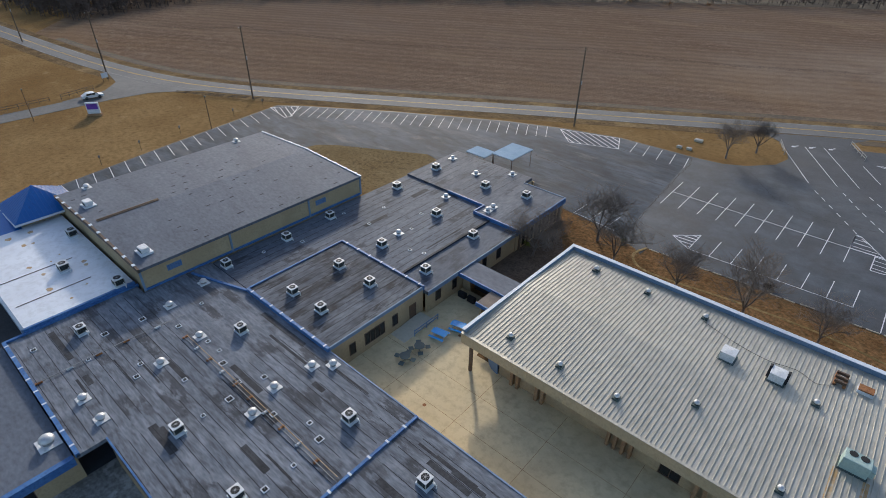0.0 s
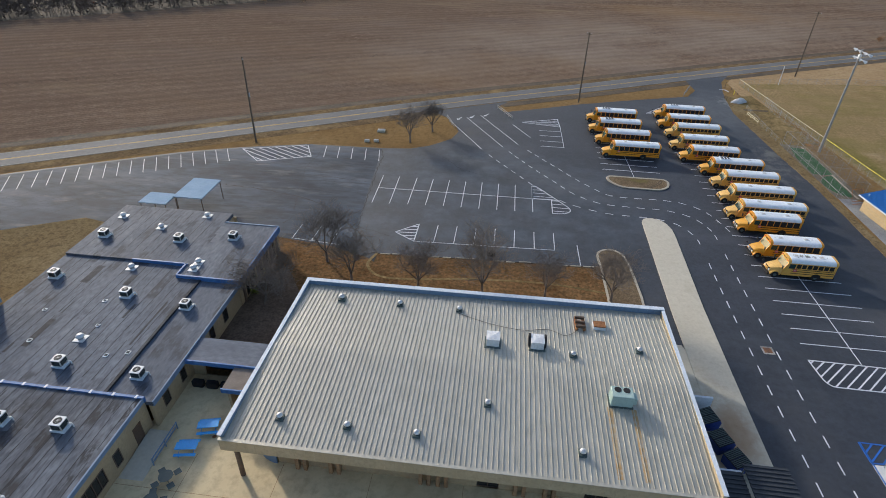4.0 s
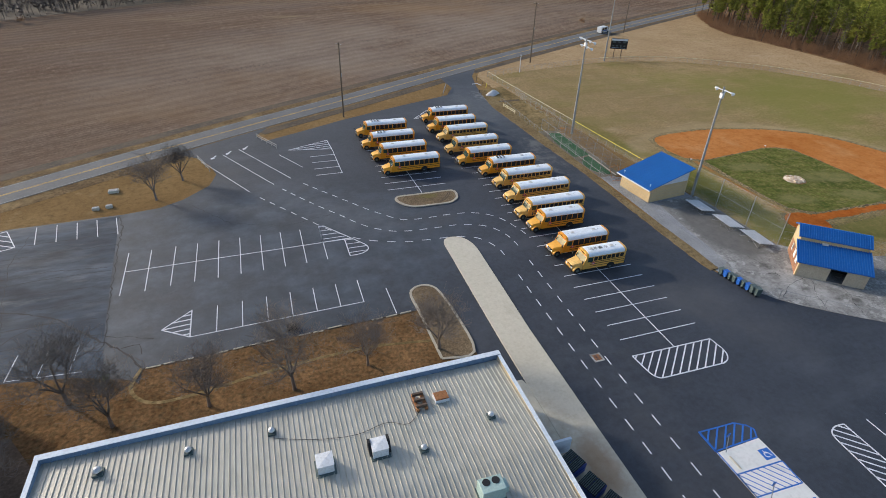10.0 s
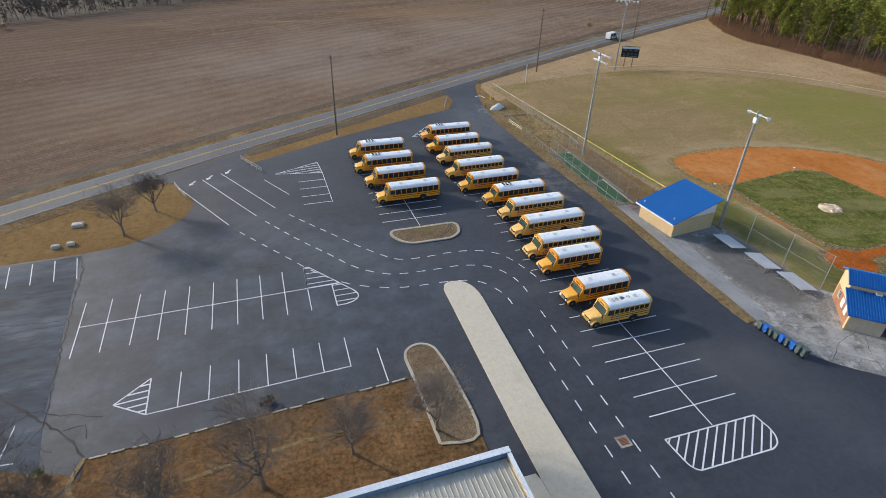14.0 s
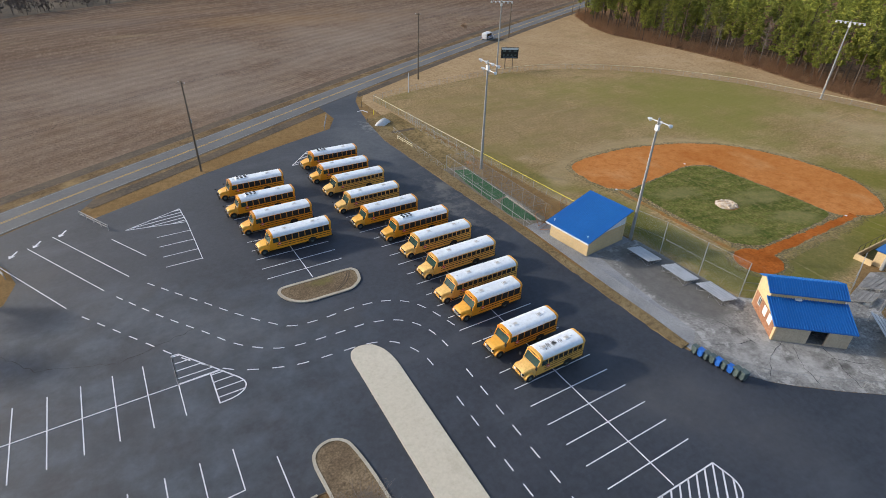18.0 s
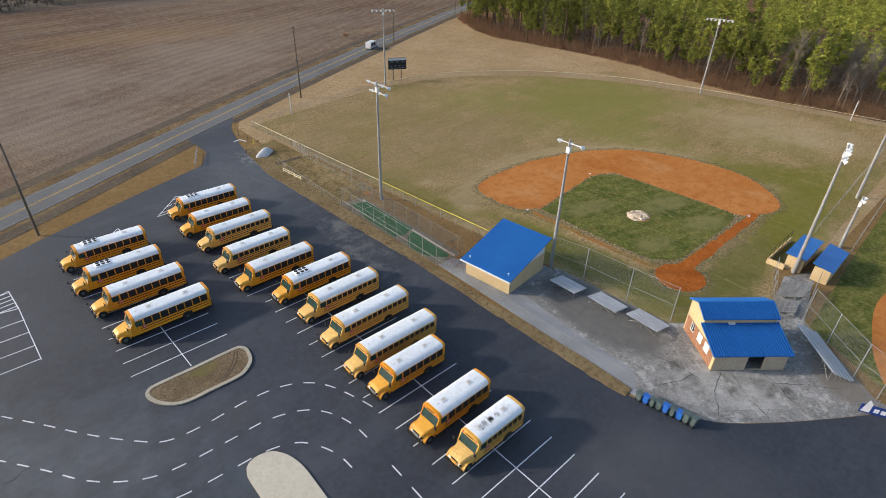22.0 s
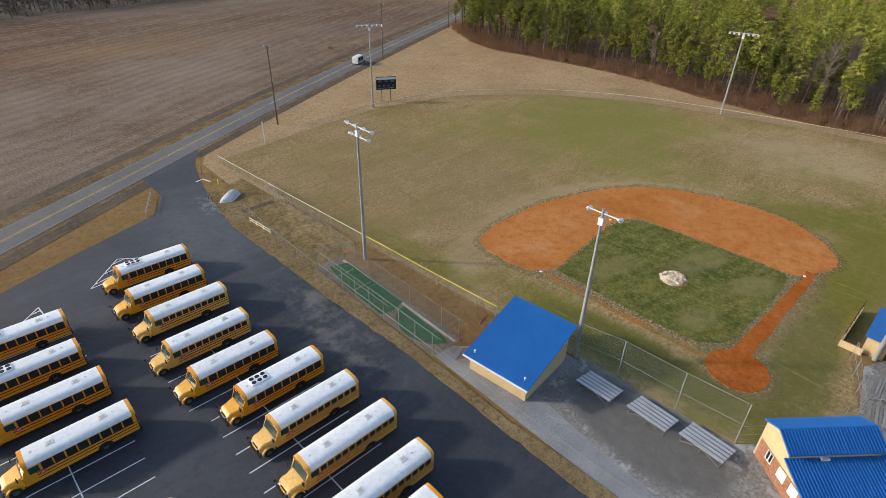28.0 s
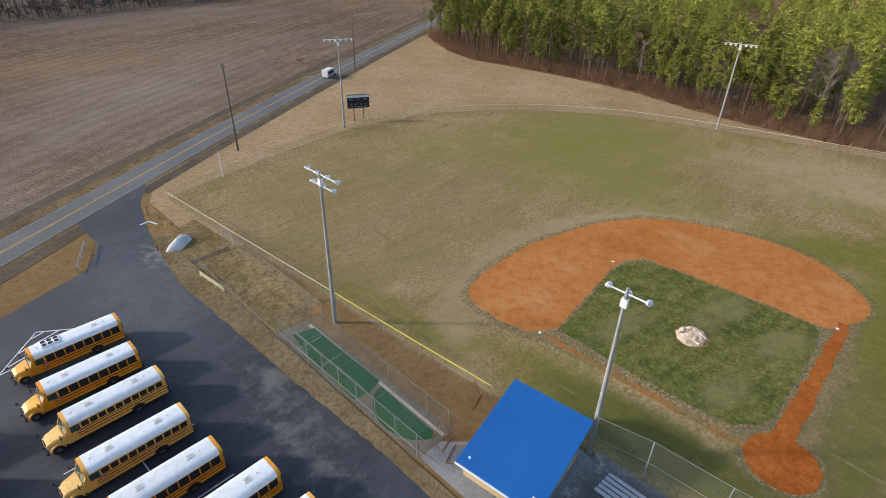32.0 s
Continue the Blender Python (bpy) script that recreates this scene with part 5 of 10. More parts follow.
# ---- buildings ----
def wall(bm, axis, pos, a0, a1, z0, z1, openings=(), t=0.25):
    """A wall of thickness t along an axis at pos, pierced by openings (b0, b1, c0, c1), as one closed mesh."""
    us = sorted({a0, a1, *(o[0] for o in openings), *(o[1] for o in openings)})
    ws = sorted({z0, z1, *(o[2] for o in openings), *(o[3] for o in openings)})
    made = {}

    def vert(i, j, d):
        if (i, j, d) not in made:
            p = (us[i], pos + d * t, ws[j]) if axis == "x" else (pos + d * t, us[i], ws[j])
            made[i, j, d] = bm.verts.new(p)
        return made[i, j, d]

    def full(i, j):
        if not (0 <= i < len(us) - 1 and 0 <= j < len(ws) - 1):
            return False
        u, w = (us[i] + us[i + 1]) / 2, (ws[j] + ws[j + 1]) / 2
        return not any(o[0] < u < o[1] and o[2] < w < o[3] for o in openings)

    fs = []
    for i in range(len(us) - 1):
        for j in range(len(ws) - 1):
            if not full(i, j):
                continue
            c = ((i, j), (i + 1, j), (i + 1, j + 1), (i, j + 1))
            for d in (0, 1):
                fs.append(bm.faces.new([vert(*q, d) for q in (c if d == 0 else c[::-1])]))
            for k, (ni, nj) in enumerate(((i, j - 1), (i + 1, j), (i, j + 1), (i - 1, j))):
                if not full(ni, nj):
                    p, q = c[k], c[(k + 1) % 4]
                    fs.append(bm.faces.new((vert(*q, 0), vert(*p, 0), vert(*p, 1), vert(*q, 1))))
    bmesh.ops.recalc_face_normals(bm, faces=fs)


def window(parent, axis, pos, b0, b1, c0, c1, name="window", casing="brown_metal", bars=1, glass="dark_glass"):
    f, n = 0.07, bars + 1
    w = (b1 - b0 - f * (n + 1)) / n
    b = B()
    wall(b, axis, pos + 0.04, b0, b1, c0, c1, [(b0 + f + (w + f) * k, b0 + f + (w + f) * k + w, c0 + f, c1 - f) for k in range(n)], 0.12)
    o = part(name, b, casing, parent)
    for k in range(n):
        u = b0 + f + (w + f) * k
        b = B()
        wall(b, axis, pos + 0.09, u - 0.02, u + w + 0.02, c0 + f - 0.02, c1 - f + 0.02, (), 0.02)
        part("pane" if name != "door" else "door_leaf", b, glass, o)
    return o


def seams(parent, x0, x1, y0, y1, z, along, gap, material="crack_fill", name="roof_seams"):
    b, rnd = B(), random.Random(int(abs(x0 * 7 + y0)))
    u = math.ceil((y0 if along == "x" else x0) / gap) * gap
    while u < (y1 if along == "x" else x1) - 0.2:
        a0, a1 = (x0, x1) if along == "x" else (y0, y1)
        s = a0 + rnd.uniform(0.1, 1.5)
        while s < a1 - 1:
            e = min(a1 - 0.1, s + rnd.uniform(5, 16))
            if along == "x":
                box(b, s, e, u, u + 0.05, z - 0.02, z + 0.012)
            else:
                box(b, u, u + 0.05, s, e, z - 0.02, z + 0.012)
            s = e + rnd.uniform(0.0, 1.2)
        u += gap
    p = part(name, b, material, parent, "dark lapped membrane seams")
    return tagged(p, kind="stuff")


def patches(parent, x0, x1, y0, y1, z, n, seed, along="x", material="membrane_dark"):
    """Separate repair strips of felt lying on a roof."""
    rnd = random.Random(seed)
    for _ in range(n):
        l, w = rnd.choice((rnd.uniform(1.2, 4), rnd.uniform(3, 9))), rnd.choice((rnd.uniform(0.12, 0.3), rnd.uniform(0.4, 1.0)))
        if along == "y":
            l, w = w, l
        cx, cy = rnd.uniform(x0 + l / 2, x1 - l / 2), rnd.uniform(y0 + w / 2, y1 - w / 2)
        b = B()
        box(b, cx - l / 2, cx + l / 2, cy - w / 2, cy + w / 2, z - 0.01, z + 0.008 + 0.004 * rnd.random())
        part("felt_patch", b, material, parent)


def rim(parent, pts, w, z0, z1, material, name="roof_edge", label=""):
    b = B()
    ribbon(b, pts, w, z0, z1)
    return part(name, b, material, parent, label)


RZ = 3.6
school = thing("school_building", "low tan stucco school with weathered grey flat roofs and blue edges", "building")
# south wing
S_OUT = [(-60.8, 1.5), (-41.2, 1.5), (-41.2, 3.8), (-5, 3.8), (-5, 23.4), (-36, 23.4), (-50.3, 23.4), (-58.9, 23.4), (-58.9, 15.0), (-60.8, 15.0)]
bm = B()
prism(bm, S_OUT, RZ - 0.4, RZ)
part("south_roof", bm, "membrane_x" if "membrane_x" in M else "membrane", school, "weathered grey felt roof with dark streaks")
seams(school, -60, -41.5, 2, 15, RZ, "x", 1.0)
seams(school, -41, -23.5, 4, 23, RZ, "x", 1.0)
seams(school, -22.5, -6, 4, 23, RZ, "x", 1.0)
patches(school, -60, -24, 4, 22.5, RZ, 16, 3)
patches(school, -22, -6, 8, 22.5, RZ, 16, 4)
rim(school, [(-23.0, 4.0), (-23.0, 23.4)], 0.26, RZ - 0.1, RZ + 0.16, "blue_trim", label="blue painted expansion joint cover")
rim(school, [(-60.9, 1.6), (-41.2, 1.6)], 0.36, RZ - 0.2, RZ + 0.22, "blue_trim")
rim(school, [(-58.4, 20.6), (-53.5, 22.2), (-50.3, 23.3)], 0.26, RZ - 0.1, RZ + 0.2, "blue_trim")
rim(school, [(-60.9, 1.5), (-60.9, 15.2)], 0.3, RZ - 0.3, RZ + 0.2, "blue_trim")
rim(school, [(-41.2, 3.9), (-5, 3.9)], 0.14, RZ - 0.3, RZ + 0.08, "blue_trim")
rim(school, [(-36, 23.4), (-5, 23.4)], 0.14, RZ - 0.45, RZ + 0.05, "slate_trim")
bm = B()
wall(bm, "x", 23.0, -36, -5, 0, RZ - 0.4)
part("south_wall", bm, "stucco", school)
bm = B()
wall(bm, "x", 3.9, -41, -5, 0, RZ - 0.4)
part("south_wall", bm, "stucco", school)
bm = B()
wall(bm, "y", -60.6, 1.8, 23, 0, RZ - 0.4)
part("south_wall", bm, "stucco", school)
bm = B()
wall(bm, "y", -5.4, 4.2, 23, 0, RZ - 0.4)
part("south_wall", bm, "stucco", school)
# south-west wing, lower
bm = B()
prism(bm, [(-61, -14), (-41.6, -14), (-41.6, 1.3), (-61, 1.3)], RZ - 0.75, RZ - 0.3)
part("lower_roof", bm, "membrane_plain", school, "plain grey lower roof")
rim(school, [(-41.6, -14), (-41.6, 1.3)], 0.5, RZ - 1.1, RZ - 0.25, "blue_trim")
WIN = (-4.2, -2.0, 0.9, 2.1)
bm = B()
wall(bm, "y", -42.2, -14, 1.5, 0, RZ - 0.75, [WIN])
part("lower_wall", bm, "stucco", school)
window(school, "y", -42.2, *WIN, bars=2)
bm = B()
prism(bm, [(-42, -14), (-5, -14), (-5, 4), (-42, 4)], -0.1, 0.1)
setting("inner_court", bm, "concrete_grey", "shaded grey concrete inner court", "pavement")
# raised block by the courtyard
BZ = 3.95
bm = B()
box(bm, -50.2, -35.5, 23.5, 37.4, BZ - 0.4, BZ)
part("block_roof", bm, "membrane_dark_y", school, "dark streaked felt roof of the raised block")
seams(school, -50, -35.8, 23.8, 37.2, BZ, "y", 0.95)
patches(school, -49.5, -40, 24, 37, BZ, 7, 5, "y")
rim(school, [(-50.3, 23.3), (-35.4, 23.3)], 0.32, RZ - 0.1, BZ + 0.16, "blue_trim")
rim(school, [(-50.3, 23.5), (-50.3, 37.5)], 0.2, RZ - 0.1, BZ + 0.14, "blue_trim")
rim(school, [(-50.3, 37.5), (-35.4, 37.5)], 0.26, RZ - 0.1, BZ + 0.16, "blue_trim")
rim(school, [(-35.5, 23.5), (-35.5, 37.4)], 0.14, BZ - 0.4, BZ + 0.06, "slate_trim")
WINS = [(26.0, 26.9, 0.9, 2.5), (28.2, 31.2, 0.9, 2.6), (32.4, 33.3, 0.9, 2.5)]
DOOR = (35.2, 36.3, 0.12, 2.3)
bm = B()
wall(bm, "y", -35.85, 23.3, 37.6, 0, BZ - 0.4, WINS + [DOOR])
part("block_wall", bm, "stucco", school)
for w in WINS:
    window(school, "y", -35.7, *w, bars=3 if w[1] - w[0] > 2 else 0)
window(school, "y", -35.7, *DOOR, name="door", bars=0, glass="brown_metal")
# north wing
bm = B()
prism(bm, [(-58.6, 23.5), (-50.4, 23.5), (-50.4, 37.6), (-39.6, 37.6), (-39.6, 58.3), (-58.6, 58.3)], RZ - 0.4, RZ)
part("north_roof", bm, "membrane_y", school, "weathered grey felt roof with long streaks")
bm = B()
box(bm, -39.6, -34.8, 37.6, 56.2, RZ - 0.65, RZ - 0.16)
part("east_strip_roof", bm, "membrane_y", school)
bm = B()
prism(bm, [(-58.6, 58.3), (-42.4, 58.3), (-42.4, 55.9), (-34.7, 55.9), (-34.7, 68.6), (-42.5, 68.6), (-42.5, 71.2), (-58.6, 71.2)], RZ - 0.4, RZ + 0.25)
part("north_end_roof", bm, "membrane_y", school)
seams(school, -58, -50.6, 24, 58, RZ, "y", 1.1)
seams(school, -50.2, -40, 38, 58, RZ, "y", 1.1)
seams(school, -58, -43, 59, 70.8, RZ + 0.25, "y", 1.3)
patches(school, -58, -40, 39, 57, RZ, 8, 7, "y")
patches(school, -56, -36, 59, 68, RZ + 0.25, 8, 8, "y", "membrane_plain")
rim(school, [(-39.6, 37.7), (-39.6, 56.0)], 0.3, RZ - 0.3, RZ + 0.06, "membrane_dark", "roof_step")
rim(school, [(-49.5, 58.2), (-42.3, 58.2), ], 0.2, RZ - 0.2, RZ + 0.42, "blue_trim")
rim(school, [(-42.5, 58.2), (-42.5, 55.9)], 0.2, RZ - 0.2, RZ + 0.42, "blue_trim")
rim(school, [(-42.5, 55.8), (-34.6, 55.8)], 0.2, RZ - 0.55, RZ + 0.42, "blue_trim")
rim(school, [(-34.7, 55.9), (-34.7, 68.6)], 0.2, RZ - 0.5, RZ + 0.4, "blue_trim")
rim(school, [(-34.7, 68.7), (-42.4, 68.7)], 0.2, RZ - 0.5, RZ + 0.34, "slate_trim")
rim(school, [(-34.8, 37.6), (-34.8, 56)], 0.12, RZ - 0.7, RZ - 0.1, "slate_trim")
WN = [(39.2, 40.2, 1.0, 2.5), (42.3, 43.2, 1.0, 2.5), (48.4, 49.4, 0.9, 2.6), (51.6, 52.6, 0.9, 2.6)]
bm = B()
wall(bm, "y", -35.3, 37.6, 56, 0, RZ - 0.65, WN)
part("north_wall", bm, "stucco", school)
for w in WN:
    window(school, "y", -35.15, *w, bars=0)
WN = [(57.6 + 2.1 * k, 58.3 + 2.1 * k, 0.4, 2.9) for k in range(5)]
bm = B()
wall(bm, "y", -35.2, 56, 68.5, 0, RZ - 0.2, WN)
part("north_end_wall", bm, "stucco", school)
bm = B()
wall(bm, "x", 68.2, -42, -35.2, 0, RZ - 0.2)
part("north_end_wall", bm, "stucco", school)
bm = B()
wall(bm, "x", 70.9, -58.6, -42, 0, RZ - 0.2)
part("north_end_wall", bm, "stucco", school)
bm = B()
wall(bm, "y", -42.6, 68.3, 71, 0, RZ - 0.2)
part("north_end_wall", bm, "stucco", school)
for w in WN:
    window(school, "y", -35.05, *w, bars=0)
for k in range(6):
    bm = B()
    y = 56.9 + 2.1 * k
    box(bm, -35.2, -34.75, y - 0.18, y + 0.18, 0, RZ - 0.25)
    part("pier", bm, "brown_metal", school, "dark wall pier")
# covered link to the gym
bm = B()
box(bm, -35, -26.4, 43.3, 46.6, 3.0, 3.3)
part("link_roof", bm, "membrane_plain", school, "flat grey roof over the link passage")
rim(school, [(-35, 43.2), (-27, 43.2)], 0.16, 2.85, 3.36, "blue_trim")
rim(school, [(-35, 43.2), (-35.2, 46.6)], 0.4, 2.9, 3.42, "blue_trim")
bm = B()
box(bm, -29.6, -26.6, 40.4, 43.6, 2.8, 3.1)
part("porch_roof", bm, "bark", school, "weathered grey plank porch roof")
rim(school, [(-29.7, 40.3), (-26.6, 40.3)], 0.14, 2.6, 3.12, "blue_trim")
bm = B()
wall(bm, "x", 44.4, -35, -26.4, 0, 3.0, [(-33.8, -29.4, 0.1, 2.2)])
part("link_wall", bm, "stucco", school)
bm = B()
wall(bm, "y", -29.3, 40.6, 43.2, 0, 2.8)
part("link_wall", bm, "stucco", school)
# black sheet the size of the opening, painting the passage's shade
bm = B()
box(bm, -33.8, -29.4, 45.4, 45.5, 0.1, 2.2)
part("link_back", bm, "black", school)

# tall hall with a low gable
hall = thing("assembly_hall", "tall tan hall with a low-pitched plain grey roof and blue trim", "building")
HX0, HX1, HY0, HY1, HZ, HR = -85.3, -58.9, 15.2, 48.6, 6.7, 7.25
HC = (HX0 + HX1) / 2
bm = B()
solid(bm, [(HX0, HZ - 0.35), (HX1, HZ - 0.35), (HX1, HZ), (HC, HR), (HX0, HZ)], "y", HY0, HY1)
part("hall_roof", bm, "membrane_plain", hall, "plain grey membrane roof with small patches")
bm = B()
wall(bm, "y", HX1 - 0.5, HY0 + 0.2, HY1 - 0.2, 0, HZ - 0.35)
part("hall_wall", bm, "stucco", hall)
bm = B()
wall(bm, "y", HX0 + 0.2, HY0 + 0.2, HY1 - 0.2, 0, HZ - 0.35)
part("hall_wall", bm, "stucco", hall)
bm = B()
wall(bm, "x", HY0 + 0.2, HX0 + 0.4, HX1 - 0.4, 0, HZ - 0.35)
part("hall_wall", bm, "stucco", hall)
bm = B()
wall(bm, "x", HY1 - 0.45, HX0 + 0.4, HX1 - 0.4, 0, HZ - 0.35)
part("hall_wall", bm, "stucco", hall)
rim(hall, [(HX1 - 0.2, HY0), (HX1 - 0.2, HY1)], 0.2, HZ - 0.4, HZ - 0.02, "slate_trim", label="blue-grey gutter")
rim(hall, [(HX1 - 0.2, HY0), (HX1 - 0.2, HY1)], 0.16, RZ, RZ + 0.3, "blue_trim", "flashing")
for y0, y1, sgn in ((HY0 - 0.1, HY0 + 0.15, 0), (HY1 - 0.15, HY1 + 0.1, 1)):
    bm = B()
    for a, b, za, zb in ((HX0, HC, HZ, HR), (HC, HX1, HR, HZ)):
        solid(bm, [(a, za - 0.4), (b, zb - 0.4), (b, zb + 0.1), (a, za + 0.1)], "y", y0, y1)
    part("verge_trim", bm, "rim_white" if sgn else "brown_metal", hall)
    for k in range(11):
        x = HX0 + 1.2 + k * 2.4
        z = HZ + (HR - HZ) * (1 - abs(x - HC) / (HX1 - HC))
        bm = B()
        box(bm, x - 0.25, x + 0.25, y0 - 0.06, y1 + 0.06, z + 0.05, z + 0.14)
        part("trim_clip", bm, "rim_white", hall)
for y in (26.6, 38.9, HY0 + 0.1, HY1 - 0.1):
    bm = B()
    box(bm, HX1 - 0.28, HX1 - 0.1, y - 0.12, y + 0.12, RZ, HZ - 0.3)
    part("downpipe", bm, "slate_trim", hall)
for y in (19.2, 41.0):
    bm = B()
    box(bm, HX1 - 0.27, HX1 - 0.2, y - 0.9, y + 0.9, 4.9, 5.7)
    lv = part("louvre", bm, "slate_trim", hall, "blue wall louvre")
    for k in range(5):
        bm = B()
        box(bm, HX1 - 0.22, HX1 - 0.17, y - 0.85, y + 0.85, 4.95 + 0.15 * k, 5.02 + 0.15 * k)
        part("slat", bm, "blue_trim", lv)
rnd = random.Random(12)
for k in range(52):
    x, y = HX0 + 1.2 + 2.2 * rnd.randrange(12) + rnd.uniform(-0.2, 0.2), rnd.uniform(HY0 + 1, HY1 - 1)
    z = HZ + (HR - HZ) * (1 - abs(x - HC) / (HX1 - HC))
    bm = B()
    box(bm, x - 0.08, x + 0.08, y - rnd.uniform(0.15, 0.5), y + 0.2, z - 0.06, z + 0.03)
    part("felt_patch", bm, "membrane_dark", hall)
bm = B()
solid(bm, [(HC - 1.6, HR - 0.12), (HC + 1.6, HR - 0.12), (HC + 1.6, HR - 0.01), (HC, HR + 0.05), (HC - 1.6, HR - 0.01)], "y", 16.2, 24.5)
bm.free()
bm = B()
for k in range(2):
    box(bm, HC - 0.9 + 0.4 * k, HC - 0.75 + 0.4 * k, HY0 + 1, HY0 + 9.0, HR - 0.1, HR + 0.1)
part("roof_rail", bm, "brown_metal", hall, "low dark roof rails by the ridge")

# white-roofed annexe and the blue entrance lantern
annexe = thing("annexe", "flat white-roofed annexe with blue edge", "building")
bm = B()
prism(bm, [(-88, 3.6), (-61.3, 3.6), (-61.3, 15.0), (-88, 15.0)], 3.5, 4.0)
part("annexe_roof", bm, "membrane_white", annexe, "glossy white membrane roof with brown stains")
rim(annexe, [(-61.2, 3.5), (-61.2, 15.0)], 0.3, 3.3, 4.12, "blue_trim")
rim(annexe, [(-88, 3.5), (-61.2, 3.5)], 0.3, 3.3, 4.12, "slate_trim")
bm = B()
wall(bm, "x", 3.8, -87.8, -61.5, 0, 3.5)
part("annexe_wall", bm, "stucco", annexe)
bm = B()
wall(bm, "y", -61.7, 3.9, 15.0, 0, 3.5)
part("annexe_wall", bm, "stucco", annexe)
bm = B()
wall(bm, "y", -87.8, 3.9, 15.0, 0, 3.5)
part("annexe_wall", bm, "stucco", annexe)
rnd = random.Random(5)
for k in range(16):
    x, y = rnd.uniform(-86, -63), rnd.uniform(5, 13)
    bm = B()
    r = rnd.uniform(0.1, 0.4)
    prism(bm, [(x + r * rnd.uniform(0.6, 1.3) * math.cos(a), y + r * rnd.uniform(0.6, 1.3) * math.sin(a)) for a in (2 * math.pi * i / 8 for i in range(8))], 3.9, 4.004 + 0.001 * k)
    part("stain", bm, "rust_stain", annexe)
for x in (-66, -72):
    bm = B()
    box(bm, x - 0.04, x + 0.04, 4.2, 12, 4.0, 4.05)
    part("conduit", bm, "brown_metal", annexe)
lantern = thing("entrance_lantern", "blue standing-seam hipped entrance roof with pale eaves", "roof")
cx, cy, r = -88.1, 13.6, 4.2
bm = B()
apex = (cx, cy)
for s in range(4):
    a, b = ((-r, -r), (r, -r), (r, r), (-r, r))[s], ((r, -r), (r, r), (-r, r), (-r, -r))[s]
    v = [bm.verts.new(p) for p in ((cx + a[0], cy + a[1], 4.9), (cx + b[0], cy + b[1], 4.9), (cx, cy, 8.0))]
    bm.faces.new(v)
part("hip_roof", bm, "roof_blue", lantern)
bm = B()
for s in range(4):
    m = Matrix.Translation((cx, cy, 0)) @ pose(0, 0, 0, 0, 0, 90 * s)
    for k in range(-7, 8):
        x = k * 0.55
        top = 8.0 - 3.1 * abs(x) / r
        v = [m @ Vector(p) for p in ((x, -r, 4.93), (x, -abs(x), top + 0.03))]
        tube(bm, v[0], v[1], 0.035, n=4)
part("seam", bm, "roof_blue", lantern, "raised blue roof seams", kind="stuff")
rim(lantern, [(cx - r, cy - r), (cx + r, cy - r), (cx + r, cy + r), (cx - r, cy + r), (cx - r, cy - r)], 0.2, 4.65, 4.92, "rim_white")
bm = B()
box(bm, cx - 3.2, cx + 3.2, cy - 3.2, cy + 3.2, 0, 4.7)
part("lantern_wall", bm, "stucco", lantern)
bm = B()
solid(bm, [(cx - 9, 3.4), (cx + 6, 3.4), (cx + 6, 3.55), (cx - 1.5, 5.0), (cx - 9, 3.55)], "y", -3, cy - 3.5)
part("porch_gable", bm, "roof_blue", lantern)

# canopies at the north entrance
for x0, x1, y0, y1, z in ((-58.6, -54.3, 73.6, 77.0, 2.9), (-54.2, -49.6, 75.6, 82.2, 3.2)):
    c = thing("entry_canopy", "flat pale-blue metal canopy on thin posts", "canopy", "canopies")
    bm = B()
    box(bm, x0, x1, y0, y1, z, z + 0.16)
    part("deck", bm, "canopy_blue", c)
    for px, py in ((x0 + 0.2, y0 + 0.2), (x1 - 0.2, y0 + 0.2), (x0 + 0.2, y1 - 0.2), (x1 - 0.2, y1 - 0.2)):
        bm = B()
        tube(bm, (px, py, 0.03), (px, py, z), 0.06, n=8)
        part("post", bm, "brown_metal", c)

# ---- gym ----
gym = thing("gymnasium", "large tan gymnasium with a pale ribbed metal roof and blue-grey parapet", "building")
GX0, GX1, GY0, GY1, GZ, GR, GYR = -26.2, 13.8, 33.6, 56.0, 4.95, 5.45, 44.5
zr = lambda y: GZ + (GR - GZ) * (1 - abs(y - GYR) / (GYR - GY0 if y < GYR else GY1 - GYR))
bm = B()
solid(bm, [(GY0, GZ - 0.3), (GY1 - 0.5, GZ - 0.3), (GY1 - 0.5, GZ + 0.02), (GYR, GR), (GY0, GZ)], "x", GX0 + 0.2, GX1)
part("metal_roof", bm, "roof_metal", gym, "pale grey ribbed metal roof")
n = 92
me = None
for k in range(n):
    x = GX0 + 0.35 + k * (GX1 - GX0 - 0.7) / (n - 1)
    if me is None:
        b = B()
        for ya, yb in ((GY0 + 0.1, GYR), (GYR, GY1 - 0.8)):
            for q in range(1):
                za, zb = zr(ya), zr(yb)
                v = [b.verts.new(p) for p in ((-0.034, ya, za - 0.02), (0.034, ya, za - 0.02), (0.014, ya, za + 0.07), (-0.014, ya, za + 0.07), (-0.034, yb, zb - 0.02), (0.034, yb, zb - 0.02), (0.014, yb, zb + 0.07), (-0.014, yb, zb + 0.07))]
                for f in ((0, 1, 2, 3), (7, 6, 5, 4), (1, 5, 6, 2), (2, 6, 7, 3), (3, 7, 4, 0)):
                    b.faces.new([v[i] for i in f])
        me = mesh_of("rib", b, "roof_metal")
    o = part("rib", me, "roof_metal", gym)
    o.location.x = x
rim(gym, [(GX0 + 0.25, GY1 - 0.6), (GX1, GY1 - 0.1)], 0.5, GZ - 0.9, GZ + 0.55, "slate_trim", "parapet")
rim(gym, [(GX0 + 0.1, GY0 + 0.2), (GX0 + 0.35, GY1 - 0.86)], 0.35, GZ - 0.9, GZ + 0.55, "slate_trim", "parapet")
